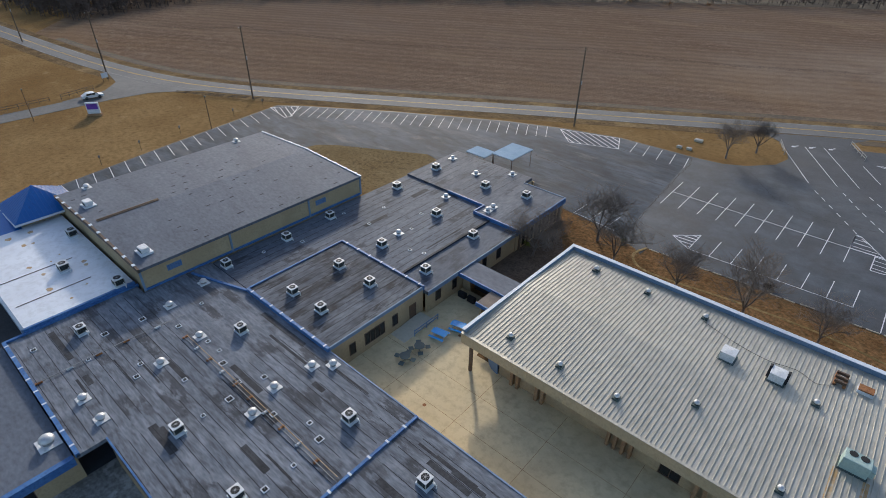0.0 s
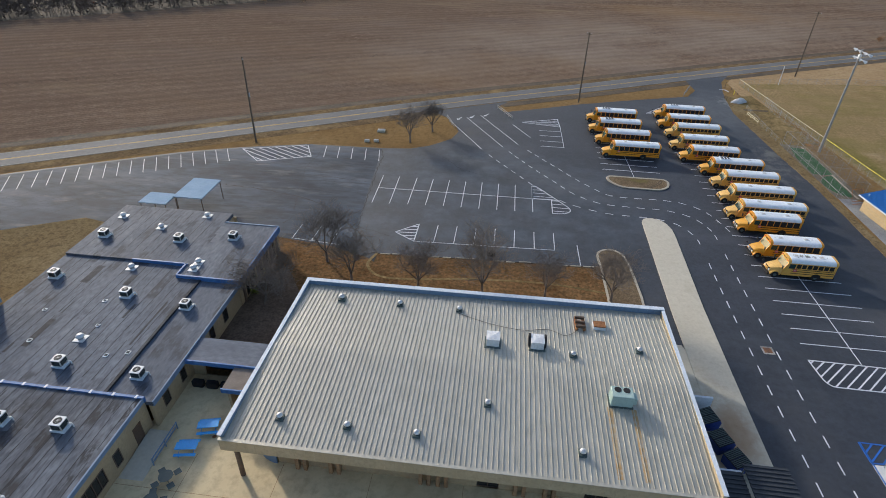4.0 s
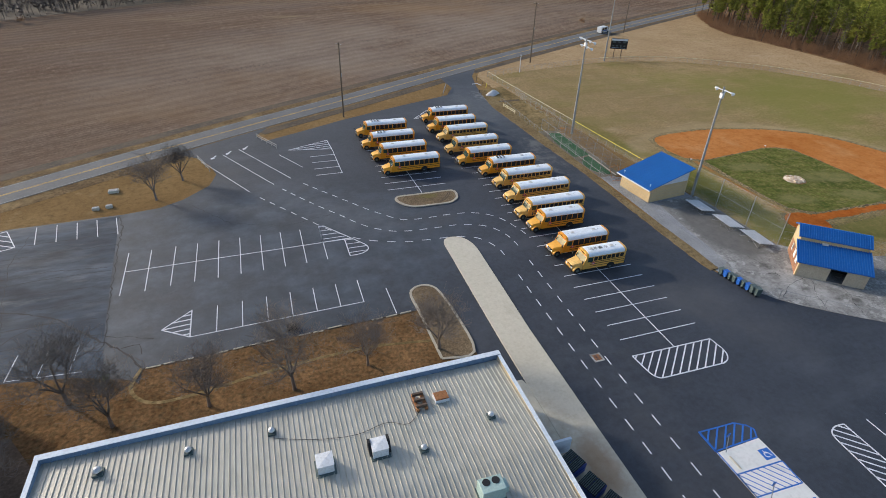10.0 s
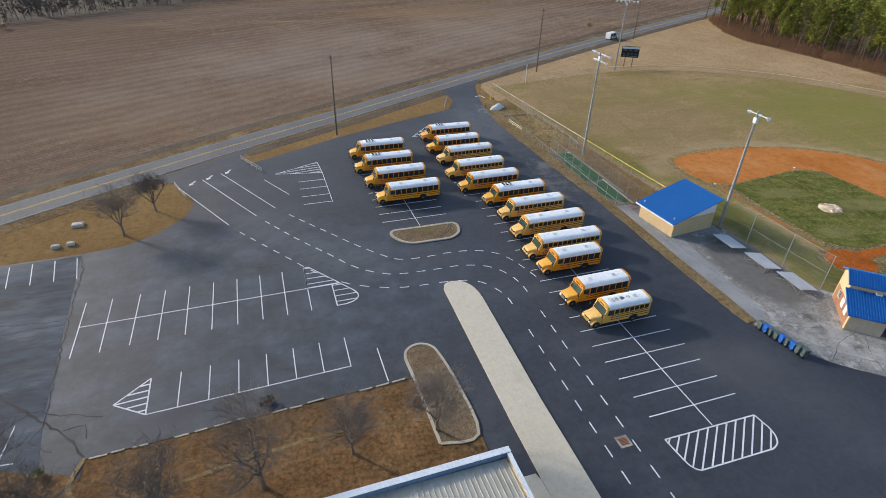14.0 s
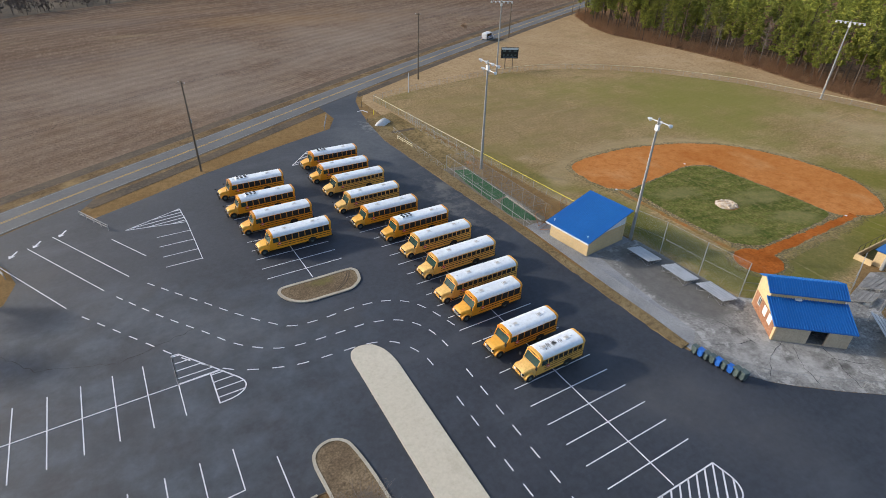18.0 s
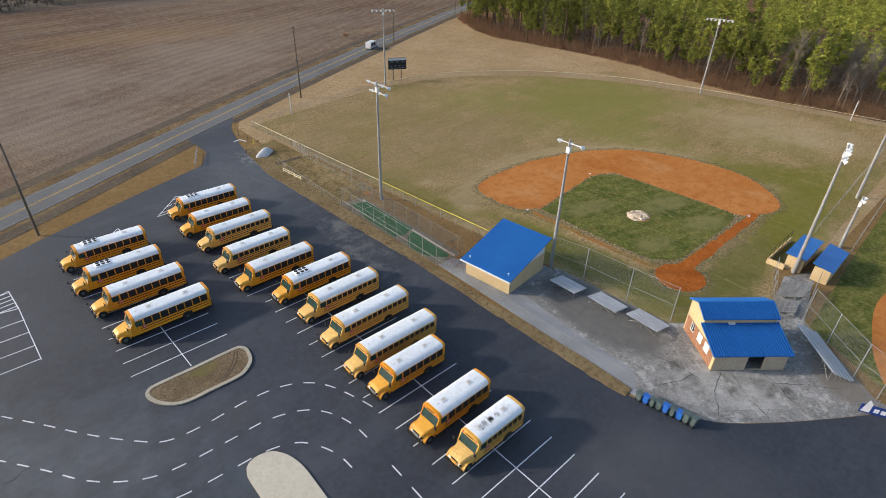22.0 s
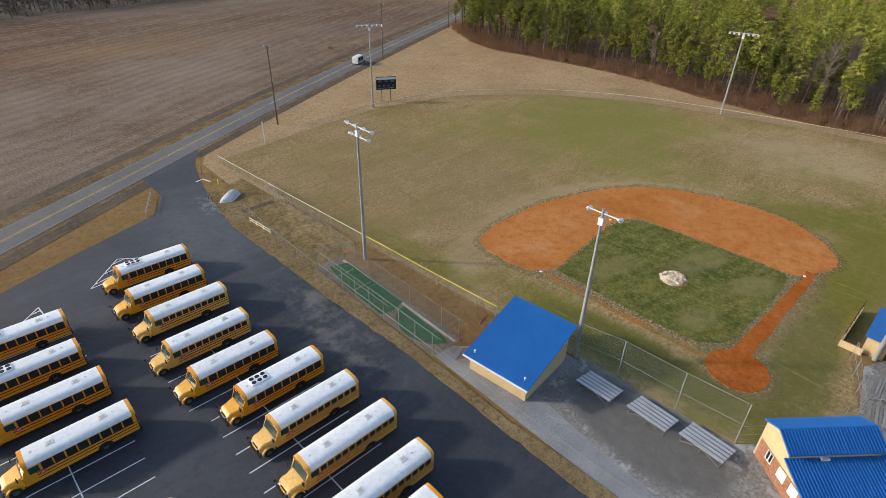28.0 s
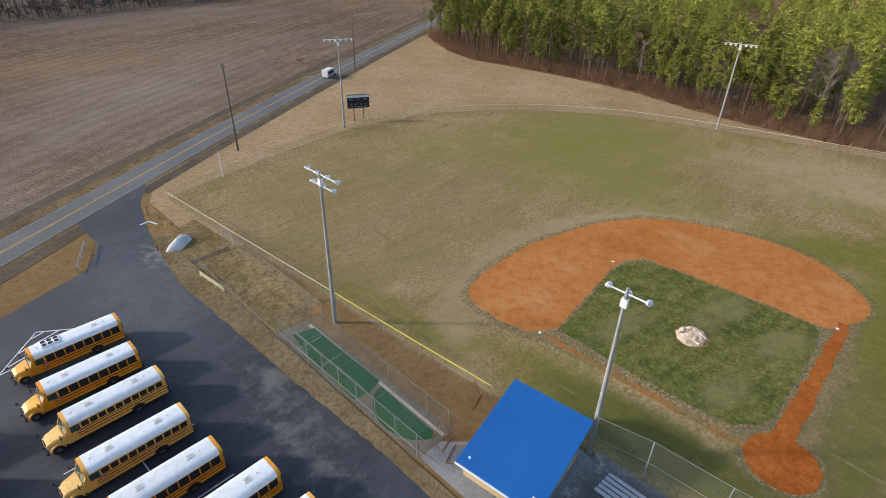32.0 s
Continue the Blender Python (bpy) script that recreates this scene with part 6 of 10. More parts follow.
rim(gym, [(GX0 + 0.15, GY1 - 0.6), (GX1 + 0.2, GY1 - 0.1)], 0.56, GZ + 0.55, GZ + 0.6, "rim_white", "coping")
rim(gym, [(GX0 + 0.1, GY0 - 0.1), (GX0 + 0.35, GY1 - 0.9)], 0.37, GZ + 0.55, GZ + 0.6, "rim_white", "coping")
rim(gym, [(GX1, GY0), (GX1, GY1 - 0.42)], 0.3, GZ - 1.2, GZ + 0.5, "tan_metal", "parapet")
rim(gym, [(GX1, GY0 - 0.1), (GX1, GY1 - 0.42)], 0.36, GZ + 0.5, GZ + 0.55, "rim_white", "coping")
rim(gym, [(GX0 - 0.1, GY0), (GX1 + 0.1, GY0)], 0.22, GZ - 1.3, GZ + 0.04, "tan_metal", "fascia", "tan ribbed metal fascia")
rim(gym, [(GX0 - 0.1, GY0 - 0.06), (GX1 + 0.1, GY0 - 0.06)], 0.3, GZ + 0.04, GZ + 0.1, "roof_metal", "drip_edge")
for k in range(48):
    bm = B()
    x = GX0 + 0.5 + k * 0.83
    box(bm, x - 0.04, x + 0.04, GY0 - 0.13, GY0 - 0.1, GZ - 1.28, GZ + 0.02)
    part("fascia_rib", bm, "tan_metal", gym)
for k in range(50):
    bm = B()
    x = GX0 + 0.5 + k * 0.79
    yp = GY1 - 0.87 + 0.5 * (x - GX0) / (GX1 - GX0)
    box(bm, x - 0.05, x + 0.05, yp - 0.04, yp + 0.04, GZ - 0.1, GZ + 0.53)
    part("parapet_rib", bm, "slate_trim", gym)
bm = B()
box(bm, GX0 + 0.1, GX1 - 0.1, GY0 + 0.12, 36.2, GZ - 1.25, GZ - 1.1)
part("soffit", bm, "tan_metal", gym)
OPEN = [(-4.9, -3.0, 0.12, 2.4), (4.2, 6.2, 0.12, 2.4)]
bm = B()
wall(bm, "x", 35.4, -22.5, GX1 - 0.2, 0, GZ - 1.1, OPEN)
part("gym_wall", bm, "stucco", gym)
bm = B()
wall(bm, "x", GY1 - 0.9, GX0 + 0.4, GX1 - 0.2, 0, GZ - 0.4)
part("gym_wall", bm, "stucco", gym)
bm = B()
wall(bm, "y", GX1 - 0.4, 35.6, GY1 - 0.6, 0, GZ - 0.4)
part("gym_wall", bm, "stucco", gym)
bm = B()
wall(bm, "y", GX0 + 0.2, 38.5, GY1 - 0.6, 0, GZ - 0.4)
part("gym_wall", bm, "stucco", gym)
bm = B()
wall(bm, "x", 38.3, GX0 + 0.2, -22.4, 0, GZ - 1.1)
part("gym_wall", bm, "stucco", gym)
for o in OPEN:
    window(gym, "x", 35.45, *o, name="door", bars=1, glass="dark_glass")
bm = B()
ring = [(-22.4 + 2.6 * math.cos(a), 37.9 + 2.6 * math.sin(a)) for a in (math.pi + 0.1 + k * 0.155 for k in range(10))]
ribbon(bm, ring, 0.15, 0.1, GZ - 1.2)
part("curved_wall", bm, "slate_trim", gym, "curved blue-grey entrance wall")
for x in (-20.6, -19.9, -17.6, -16.9, -9.7, -9.0, -8.2, -7.5, -1.6, -0.9, 0.9, 1.6, 8.0, 8.7, 11.0, 11.7):
    bm = B()
    box(bm, x - 0.16, x + 0.16, 34.9, 35.4, 0.1, GZ - 1.2)
    part("pilaster", bm, "brick_tan", gym)
bm = B()
tube(bm, (-25.1, 33.8, 0.1), (-25.1, 33.8, GZ - 1.2), 0.22, n=16)
part("column", bm, "brown_metal", gym, "dark round corner column")
for x, l in ((6.2, 8.3), (8.3, 8.3)):
    bm = B()
    solid(bm, [(34.2, zr(34.2) - 0.05), (41.2, zr(41.2) - 0.05), (41.2, zr(41.2) + 0.006), (34.2, zr(34.2) + 0.006)], "x", x - 0.22, x + 0.22)
    part("rust_streak", bm, "rust_stain", gym, "orange rust streak down the roof")

# ---- school buses ----
def wheel(parent, x, y, r, side):
    b = B()
    tube(b, (x, y - 0.14 * side, r), (x, y + 0.14 * side, r), r, n=20)
    w = part("wheel", b, "tyre", parent)
    b = B()
    tube(b, (x, y + 0.10 * side, r), (x, y + 0.16 * side, r), r * 0.52, r * 0.42, n=14)
    part("rim", b, "bin_grey", w)


def school_bus(style, L, ac=False, stained=False):
    """A bonneted bus that faces -x, its front bumper at x = 0."""
    paint = "bus_yellow" if style == "new" else "bus_pale"
    bus = thing("school_bus", "", "bus", "school buses")
    W, x0, H = 1.2, 1.9, 3.08
    belt = 2.55
    b = B()
    solid(b, [(-W, 0.62), (W, 0.62), (W, belt), (-W, belt)], "x", x0 + 0.35, L - 0.1)
    solid(b, [(-W, 0.62), (W, 0.62), (W, 1.65), (-W, 1.65)], "x", x0 - 0.15, x0 + 0.35)
    part("body", b, paint, bus)
    cv = 0.34 if style == "new" else 0.5
    prof = [(-W, belt), (W, belt)] + [(W * math.cos(a) ** 0.55 if math.cos(a) > 0 else -W * (-math.cos(a)) ** 0.55, belt + (H - belt) * math.sin(a) ** (0.6 if style == "new" else 0.8)) for a in (math.pi * k / 14 for k in range(1, 14))]
    b = B()
    solid(b, prof, "x", x0 + 0.55, L - 0.35)
    part("roof", b, "bus_white", bus, "white roof" if not stained else "white roof with dark stains")
    b = B()
    solid(b, [(y * 0.985, belt + (z - belt) * 0.96) for y, z in prof], "x", L - 0.35, L - 0.02)
    part("rear_cap", b, paint, bus)
    b = B()
    solid(b, [(y * 0.99, belt - 0.02 + (z - belt) * 0.94) for y, z in prof], "x", x0 + 0.2, x0 + 0.56)
    part("front_cap", b, paint, bus, "yellow cap with warning lamps")
    for y in (-0.85, -0.55, 0.55, 0.85):
        b = B()
        tube(b, (x0 + 0.13, y, 2.78), (x0 + 0.22, y, 2.78), 0.09, n=10)
        part("warning_lamp", b, "stop_red" if abs(y) > 0.7 else "yellow_paint", bus)
    b = B()
    box(b, x0 + 0.16, x0 + 0.21, -0.42, 0.42, 2.72, 2.84)
    part("sign_bar", b, "black", bus)
    # bonnet, narrower and sloping to the nose
    b = B()
    v = [b.verts.new(p) for p in ((0.25, -0.82, 0.62), (0.25, 0.82, 0.62), (0.25, 0.72, 1.22), (0.25, -0.72, 1.22), (x0 - 0.1, -1.12, 0.62), (x0 - 0.1, 1.12, 0.62), (x0 - 0.1, 1.05, 1.68), (x0 - 0.1, -1.05, 1.68), (0.55, -0.74, 1.42), (0.55, 0.74, 1.42))]
    for f in ((0, 3, 2, 1), (3, 8, 9, 2), (8, 7, 6, 9), (0, 4, 7, 8, 3), (1, 2, 9, 6, 5), (4, 5, 6, 7), (0, 1, 5, 4)):
        b.faces.new([v[i] for i in f])
    bmesh.ops.recalc_face_normals(b, faces=b.faces[:])
    bmesh.ops.bevel(b, geom=b.edges[:], offset=0.07, segments=2, affect="EDGES")
    part("bonnet", b, "bonnet_new" if style == "new" else "bonnet_old", bus, "pale yellow bonnet")
    for s in (-1, 1):
        b = B()
        ring = [(0.98 + 0.66 * math.cos(a), 0.5 + 0.66 * math.sin(a)) for a in (math.pi * k / 8 for k in range(9))]
        inner = [(0.98 + 0.52 * math.cos(a), 0.5 + 0.52 * math.sin(a)) for a in (math.pi * k / 8 for k in range(8, -1, -1))]
        solid(b, ring + inner, "y", 0.85 * s, 1.16 * s)
        part("wing", b, paint, bus)
        b = B()
        box(b, 0.2, 0.3, 0.62 * s - 0.14, 0.62 * s + 0.14, 0.86, 1.1)
        part("headlight", b, "lamp_glass", bus)
        b = B()
        tube(b, (x0 + 0.1, 1.1 * s, 1.9), (x0 - 0.45, 1.45 * s, 2.0), 0.025, n=6)
        box(b, x0 - 0.5, x0 - 0.42, 1.38 * s - 0.12, 1.38 * s + 0.12, 1.75, 2.2)
        part("mirror", b, "black", bus)
        b = B()
        tube(b, (0.35, 0.75 * s, 1.1), (0.0, 1.0 * s, 1.45), 0.02, n=6)
        dome(b, (0.0, 1.0 * s, 1.4), 0.14, 0.16, 8, 3)
        part("cross_mirror", b, "black", bus)
    b = B()
    box(b, 0.17, 0.27, -0.42, 0.42, 0.72, 1.2)
    g = part("grille", b, "black", bus)
    for k in range(5):
        b = B()
        box(b, 0.14, 0.2, -0.42, 0.42, 0.76 + 0.09 * k, 0.79 + 0.09 * k)
        part("grille_bar", b, "galv" if style == "new" else "bus_pale", g)
    b = B()
    box(b, 0.0, 0.2, -1.15, 1.15, 0.42, 0.72)
    bmesh.ops.bevel(b, geom=b.edges[:], offset=0.05, segments=2, affect="EDGES")
    part("front_bumper", b, "black", bus)
    b = B()
    box(b, L - 0.1, L + 0.08, -1.18, 1.18, 0.45, 0.72)
    part("rear_bumper", b, "black", bus)
    # windscreen, raked
    b = B()
    v = [(x0 - 0.12, 1.66), (x0 + 0.3, 2.56), (x0 + 0.36, 2.56), (x0 - 0.06, 1.62)]
    solid(b, [(p[0], p[1]) for p in v], "y", -1.08, 1.08)
    ws = part("windscreen", b, "glass_green", bus)
    b = B()
    solid(b, [(p[0] - 0.02, p[1]) for p in v], "y", -0.03, 0.03)
    part("windscreen_bar", b, "black", ws)
    for s in (-1, 1):
        b = B()
        solid(b, [(x0 - 0.14, 1.6), (x0 + 0.28, 2.58), (x0 + 0.4, 2.58), (x0 + 0.4, 1.6)], "y", 1.08 * s, 1.19 * s)
        part("pillar", b, paint, bus)
    # side windows
    if style == "new":
        n, first, z0, z1 = int(round((L - 3.6) / 0.98)), x0 + 1.45, 1.66, 2.50
    else:
        n, first, z0, z1 = int(round((L - 3.6) / 0.74)), x0 + 1.4, 1.82, 2.42
    pitch = (L - 0.3 - first) / n
    gap = 0.13 if style == "new" else 0.15
    shared = {}
    for s in (-1, 1):
        for k in range(n):
            a = first + k * pitch
            if s not in shared:
                b = B()
                box(b, 0, pitch - gap, W * s - 0.03, W * s + 0.012, z0, z1)
                fr = mesh_of("side_window", b, "black")
                b = B()
                for c0, c1 in ((z0 + 0.04, (z0 + z1) / 2 - 0.015), ((z0 + z1) / 2 + 0.015, z1 - 0.04)):
                    box(b, 0.04, pitch - gap - 0.04, W * s - 0.02, W * s + 0.02, c0, c1)
                shared[s] = fr, mesh_of("pane", b, "dark_glass")
            w = part("side_window", shared[s][0], "", bus)
            w.location.x = a
            part("pane", shared[s][1], "", w)
    b = B()
    box(b, x0 + 0.45, x0 + 1.25, -W - 0.014, -W + 0.02, 1.72, 2.42)
    part("driver_window", b, "glass_green", bus)
    b = B()
    box(b, x0 + 0.42, x0 + 1.2, W - 0.02, W + 0.014, 0.7, 2.42)
    d = part("door", b, "dark_glass", bus)
    b = B()
    box(b, x0 + 0.79, x0 + 0.83, W - 0.02, W + 0.03, 0.7, 2.42)
    part("door_seam", b, paint, d)
    for s in (-1, 1):
        for z, h in ((1.60, 0.07), (1.28, 0.09), (0.96, 0.07)):
            b = B()
            box(b, x0 + 0.9, L - 0.15, W * s - 0.02, W * s + 0.018, z, z + h)
            part("rub_rail", b, "black", bus)
    b = B()
    tube(b, (x0 + 1.35, -W - 0.02, 1.48), (x0 + 1.35, -W - 0.08, 1.48), 0.24, n=8)
    st = part("stop_sign", b, "stop_red", bus, "folded red stop sign")
    b = B()
    box(b, x0 + 1.2, x0 + 1.5, -W - 0.09, -W - 0.078, 1.44, 1.52)
    part("sign_bar", b, "white_paint", st)
    for y0, y1, z0r, z1r in ((-0.95, -0.45, 1.75, 2.4), (-0.38, 0.38, 1.7, 2.45), (0.45, 0.95, 1.75, 2.4)):
        b = B()
        box(b, L - 0.06, L + 0.004, y0, y1, z0r, z1r)
        part("rear_window", b, "dark_glass", bus)
    for y in (-1.0, 1.0):
        b = B()
        tube(b, (L - 0.03, y, 1.4), (L + 0.03, y, 1.4), 0.1, n=10)
        part("tail_lamp", b, "stop_red", bus)
    for x in (0.98, L * 0.70 + 0.25):
        for s in (-1, 1):
            wheel(bus, x, 1.02 * s, 0.5, s)
    for s in (-1, 1):
        b = B()
        xr = L * 0.70 + 0.25
        arch = [(xr + 0.66 * math.cos(a), 0.55 + 0.6 * math.sin(a)) for a in (math.pi * k / 8 for k in range(9))]
        solid(b, arch, "y", (W + 0.006) * s, (W - 0.3) * s)
        part("wheel_arch", b, "black", bus)
    b = B()
    box(b, 0.6, L - 0.4, -0.45, 0.45, 0.42, 0.64)
    part("chassis", b, "black", bus)
    for x in (L * 0.40, L * 0.78):
        b = B()
        box(b, x - 0.34, x + 0.34, -0.3, 0.3, H - 0.03, H + 0.05)
        bmesh.ops.bevel(b, geom=b.edges[:], offset=0.025, segments=1, affect="EDGES")
        h = part("roof_hatch", b, "white_metal", bus)
        b = B()
        box(b, x - 0.2, x + 0.2, -0.16, 0.16, H + 0.05, H + 0.07)
        part("hatch_lid", b, "hvac_beige", h)
    b = B()
    dome(b, (L * 0.86, 0, H - 0.02), 0.09, 0.14, 8, 3)
    part("strobe", b, "lamp_glass", bus)
    b = B()
    dome(b, (x0 + 1.1, 0, H - 0.02), 0.16, 0.08, 8, 3)
    part("roof_vent", b, "white_metal", bus)
    if ac:
        b = B()
        box(b, x0 + 1.5, x0 + 3.4, -0.55, 0.75, H - 0.1, H + 0.12)
        bmesh.ops.bevel(b, geom=b.edges[:], offset=0.05, segments=1, affect="EDGES")
        a = part("roof_cooler", b, "bus_white", bus, "white roof cooler with black fans")
        for k in range(3):
            for j in range(2):
                b = B()
                tube(b, (x0 + 1.85 + 0.6 * k, -0.2 + 0.6 * j, H + 0.12), (x0 + 1.85 + 0.6 * k, -0.2 + 0.6 * j, H + 0.14), 0.24, n=12)
                part("fan", b, "black", a)
    if stained:
        for x, r in ((x0 + 1.5, 0.34), (x0 + 2.1, 0.28), (x0 + 2.9, 0.36), (L * 0.55, 0.3), (L * 0.66, 0.22)):
            b = B()
            rr = random.Random(int(x * 10))
            prism(b, [(x + r * rr.uniform(0.3, 1.5) * math.cos(a), 0.3 * rr.uniform(-1, 1) + 0.8 * r * rr.uniform(0.3, 1.5) * math.sin(a)) for a in (2 * math.pi * i / 17 for i in range(17))], H - 0.1, H + 0.012)
            part("roof_stain", b, "pale_stain", bus)
    return bus


LONG_NEW = "long orange-yellow school bus with white roof and big dark windows"
KINDS = {
    "a": (("new", 11.2), LONG_NEW),
    "c": (("new", 11.2, True), "orange-yellow school bus with a black-fanned cooler on its white roof"),
    "s": (("new", 9.3), "shorter orange-yellow school bus with a white roof"),
    "o": (("old", 11.3), "older pale-yellow school bus with many small windows and rounded roof"),
    "l": (("old", 12.0), "longest older pale-yellow school bus with many small windows"),
    "p": (("old", 8.5, False, True), "short older pale-yellow bus with stained white roof"),
}
BUSES = [("c", 13.65, 132.0), ("c", 13.45, 125.0), ("a", 14.1, 118.6), ("a", 14.7, 111.9),
         ("c", 29.95, 137.5), ("a", 29.4, 130.9), ("o", 29.75, 125.0), ("o", 29.3, 118.2), ("a", 29.7, 112.3), ("c", 32.1, 106.6), ("o", 32.65, 101.1), ("l", 32.3, 95.3), ("l", 31.75, 89.6), ("s", 31.95, 85.4), ("s", 31.75, 78.2), ("p", 32.4, 73.6)]
made = {}
for kind, x, y in BUSES:
    m = pose(x, y, 0.045, 0, 0, random.Random(int(y)).uniform(-0.7, 0.7))
    if kind not in made:
        made[kind] = school_bus(*KINDS[kind][0])
        tagged(made[kind], KINDS[kind][1])
        made[kind].matrix_world = m
    else:
        copy_thing(made[kind], m)

# ---- ball field ----
bm = B()
OUT = [(67.7, 70), (66.5, 88), (65.4, 100), (60.2, 171), (72, 173.5), (86, 176), (103, 178), (118, 177.5), (131, 173.4), (143, 165), (152.6, 156.8), (165.2, 138.7), (172.8, 116.6), (177, 99), (180.3, 82.9), (183, 66), (106, 64), (92, 67), (80, 63)]
prism(bm, OUT, -0.2, 0.03)
setting("outfield", bm, "outfield", "mown winter outfield grass, half green and half tan", "field")
CLAY = smooth_line([(76.6, 103.5), (75.8, 108), (77.3, 114.0), (83.9, 115.9), (96.0, 115.6), (110.6, 110.8), (118.7, 102.9), (122.6, 91), (121.5, 82), (116.4, 75.6), (112, 73.6), (107.2, 75.0)], 12)
rnd = random.Random(4)
ragged = lambda pts, w: [(p[0] + rnd.uniform(-w, w), p[1] + rnd.uniform(-w, w)) for p in pts]


def feather(pts, d, amp, step=0.3):
    """A closed outline moved outwards by d, walked in short steps and frayed at two scales."""
    pts = [Vector(p) for p in (pts if area2(list(pts)) > 0 else pts[::-1])]
    out = []
    for p, q in zip(pts, pts[1:] + pts[:1]):
        l = (q - p).length
        if l < 1e-4:
            continue
        nrm = Vector((q.y - p.y, p.x - q.x)) / l
        for k in range(max(1, int(l / step))):
            r = p + (q - p) * (k / max(1, int(l / step)))
            f = noise.noise(Vector((r.x * 0.5, r.y * 0.5, amp * 31))) + 0.8 * noise.noise(Vector((r.x * 2.6, r.y * 2.6, amp * 17))) + rnd.uniform(-0.35, 0.35)
            out.append(tuple(r + nrm * (d + amp * f)))
    return out


ARC = CLAY + [(104.6, 76.6), (104.2, 78), (103.3, 101.3), (101, 102.6), (98.3, 103.4), (79.5, 101.2)]
HOME = [(78.3 + 3.5 * math.cos(a), 74.8 + 3.4 * math.sin(a)) for a in (2 * math.pi * k / 32 for k in range(32))]
PATH = [(81.0, 74.6), (107.0, 74.75), (107.0, 76.15), (81.0, 76.75)]
INFIELD = smooth_line([(79.6, 100.8), (93, 102.5), (97.2, 103.0), (100.4, 102.4), (102.4, 100.4), (103.2, 97), (103.7, 88), (103.9, 80.5), (103.2, 78), (101.2, 77.1), (95, 77.0), (85.5, 77.1), (82.3, 77.6), (80.3, 79.2), (79.4, 81), (79.2, 90), (79.6, 100.8)], 6)[:-1]
for name, pts, d, amp, z, material, label in (
    ("clay_fringe", CLAY + [(104.6, 75.6), (90, 76), (79.5, 79.0), (77.5, 100.0)], 1.1, 0.5, 0.040, "fringe_thin", "thin bleached grass round the clay"),
    ("clay_fringe", CLAY + [(104.6, 75.6), (90, 76), (79.5, 79.0), (77.5, 100.0)], 0.4, 0.35, 0.046, "fringe", "bleached ragged grass fringe round the clay"),
    ("path_fringe", PATH, 1.9, 0.6, 0.044, "fringe_thin", "thin bleached grass beside the base path"),
    ("path_fringe", PATH, 0.5, 0.3, 0.052, "fringe", "bleached grass beside the base path"),
    ("home_fringe", HOME, 1.2, 0.45, 0.048, "fringe_thin", "thin bleached grass round home plate"),
    ("home_fringe", HOME, 0.35, 0.25, 0.055, "fringe", "bleached grass round home plate"),
    ("infield_clay", ARC, 0.0, 0.2, 0.060, "clay", "orange clay infield arc"),
    ("base_path", PATH, -0.05, 0.34, 0.064, "clay_red", "red clay base path towards home plate"),
    ("infield_fringe", INFIELD, 0.35, 0.25, 0.071, "fringe", "bleached edge of the infield grass"),
    ("infield_grass", INFIELD, 0.0, 0.22, 0.076, "infield_grass", "striped green infield grass"),
    ("home_circle", HOME, 0.0, 0.14, 0.081, "clay_red", "round red clay patch at home plate"),
):
    bm = B()
    prism(bm, feather(pts, d, amp), -0.1, z)
    setting(name, bm, material, label, "field")
bm = B()
ribbon(bm, ragged(smooth_line([(77.6, 101.5), (77.6, 95), (77.5, 88), (77.7, 80), (77.9, 77)], 10), 0.12), 0.9, -0.1, 0.062)
setting("third_path", bm, "clay_worn", "faint worn clay base path", "path")
for x, y, s in ((98.9, 104.2, 0.38), (77.5, 102.3, 0.38), (105.2, 76.0, 0.38)):
    bm = B()
    box(bm, x - s / 2, x + s / 2, y - s / 2, y + s / 2, 0.05, 0.13)
    bmesh.ops.bevel(bm, geom=bm.edges[:], offset=0.03, segments=1, affect="EDGES")
    tagged(part("base", bm, "white_paint"), "white square base lying on the clay", "base", "bases")
# tarp-covered mound
bm = B()
prism(bm, feather([(90.3 + 2.2 * math.cos(a), 88.6 + 2.0 * math.sin(a)) for a in (2 * math.pi * k / 36 for k in range(36))], 0, 0.2, 0.15), -0.1, 0.082)
setting("mound_clay", bm, "clay_worn", "ring of worn clay round the mound", "field")
bm = B()
last = None
rnd = random.Random(9)
for k in range(7):
    r = 1.9 * (1 - k / 7.0) + 0.05
    ring = [bm.verts.new((90.3 + r * 1.05 * math.cos(a) * rnd.uniform(0.92, 1.08), 88.6 + r * 0.95 * math.sin(a) * rnd.uniform(0.92, 1.08), 0.08 + 0.24 * (k / 6.0) ** 0.6 + rnd.uniform(-0.04, 0.1))) for a in (2 * math.pi * i / 22 for i in range(22))]
    if last:
        for i in range(22):
            bm.faces.new((last[i], last[(i + 1) % 22], ring[(i + 1) % 22], ring[i]))
    last = ring
bm.faces.new(last)
mound = tagged(part("pitchers_mound", bm, "tarp"), "pitcher's mound under a crumpled brown tarp", "mound")
for k in range(9):
    a = rnd.uniform(0, 6.28)
    bm = B()
    m = pose(90.3 + 1.5 * math.cos(a), 88.6 + 1.3 * math.sin(a), 0.25, rnd.uniform(-15, 15), rnd.uniform(-15, 15), rnd.uniform(0, 180))
    box(bm, -0.35, 0.35, -0.18, 0.18, -0.1, 0.14, m)
    bmesh.ops.bevel(bm, geom=bm.edges[:], offset=0.05, segments=1, affect="EDGES")
    part("sandbag", bm, "tarp", mound)

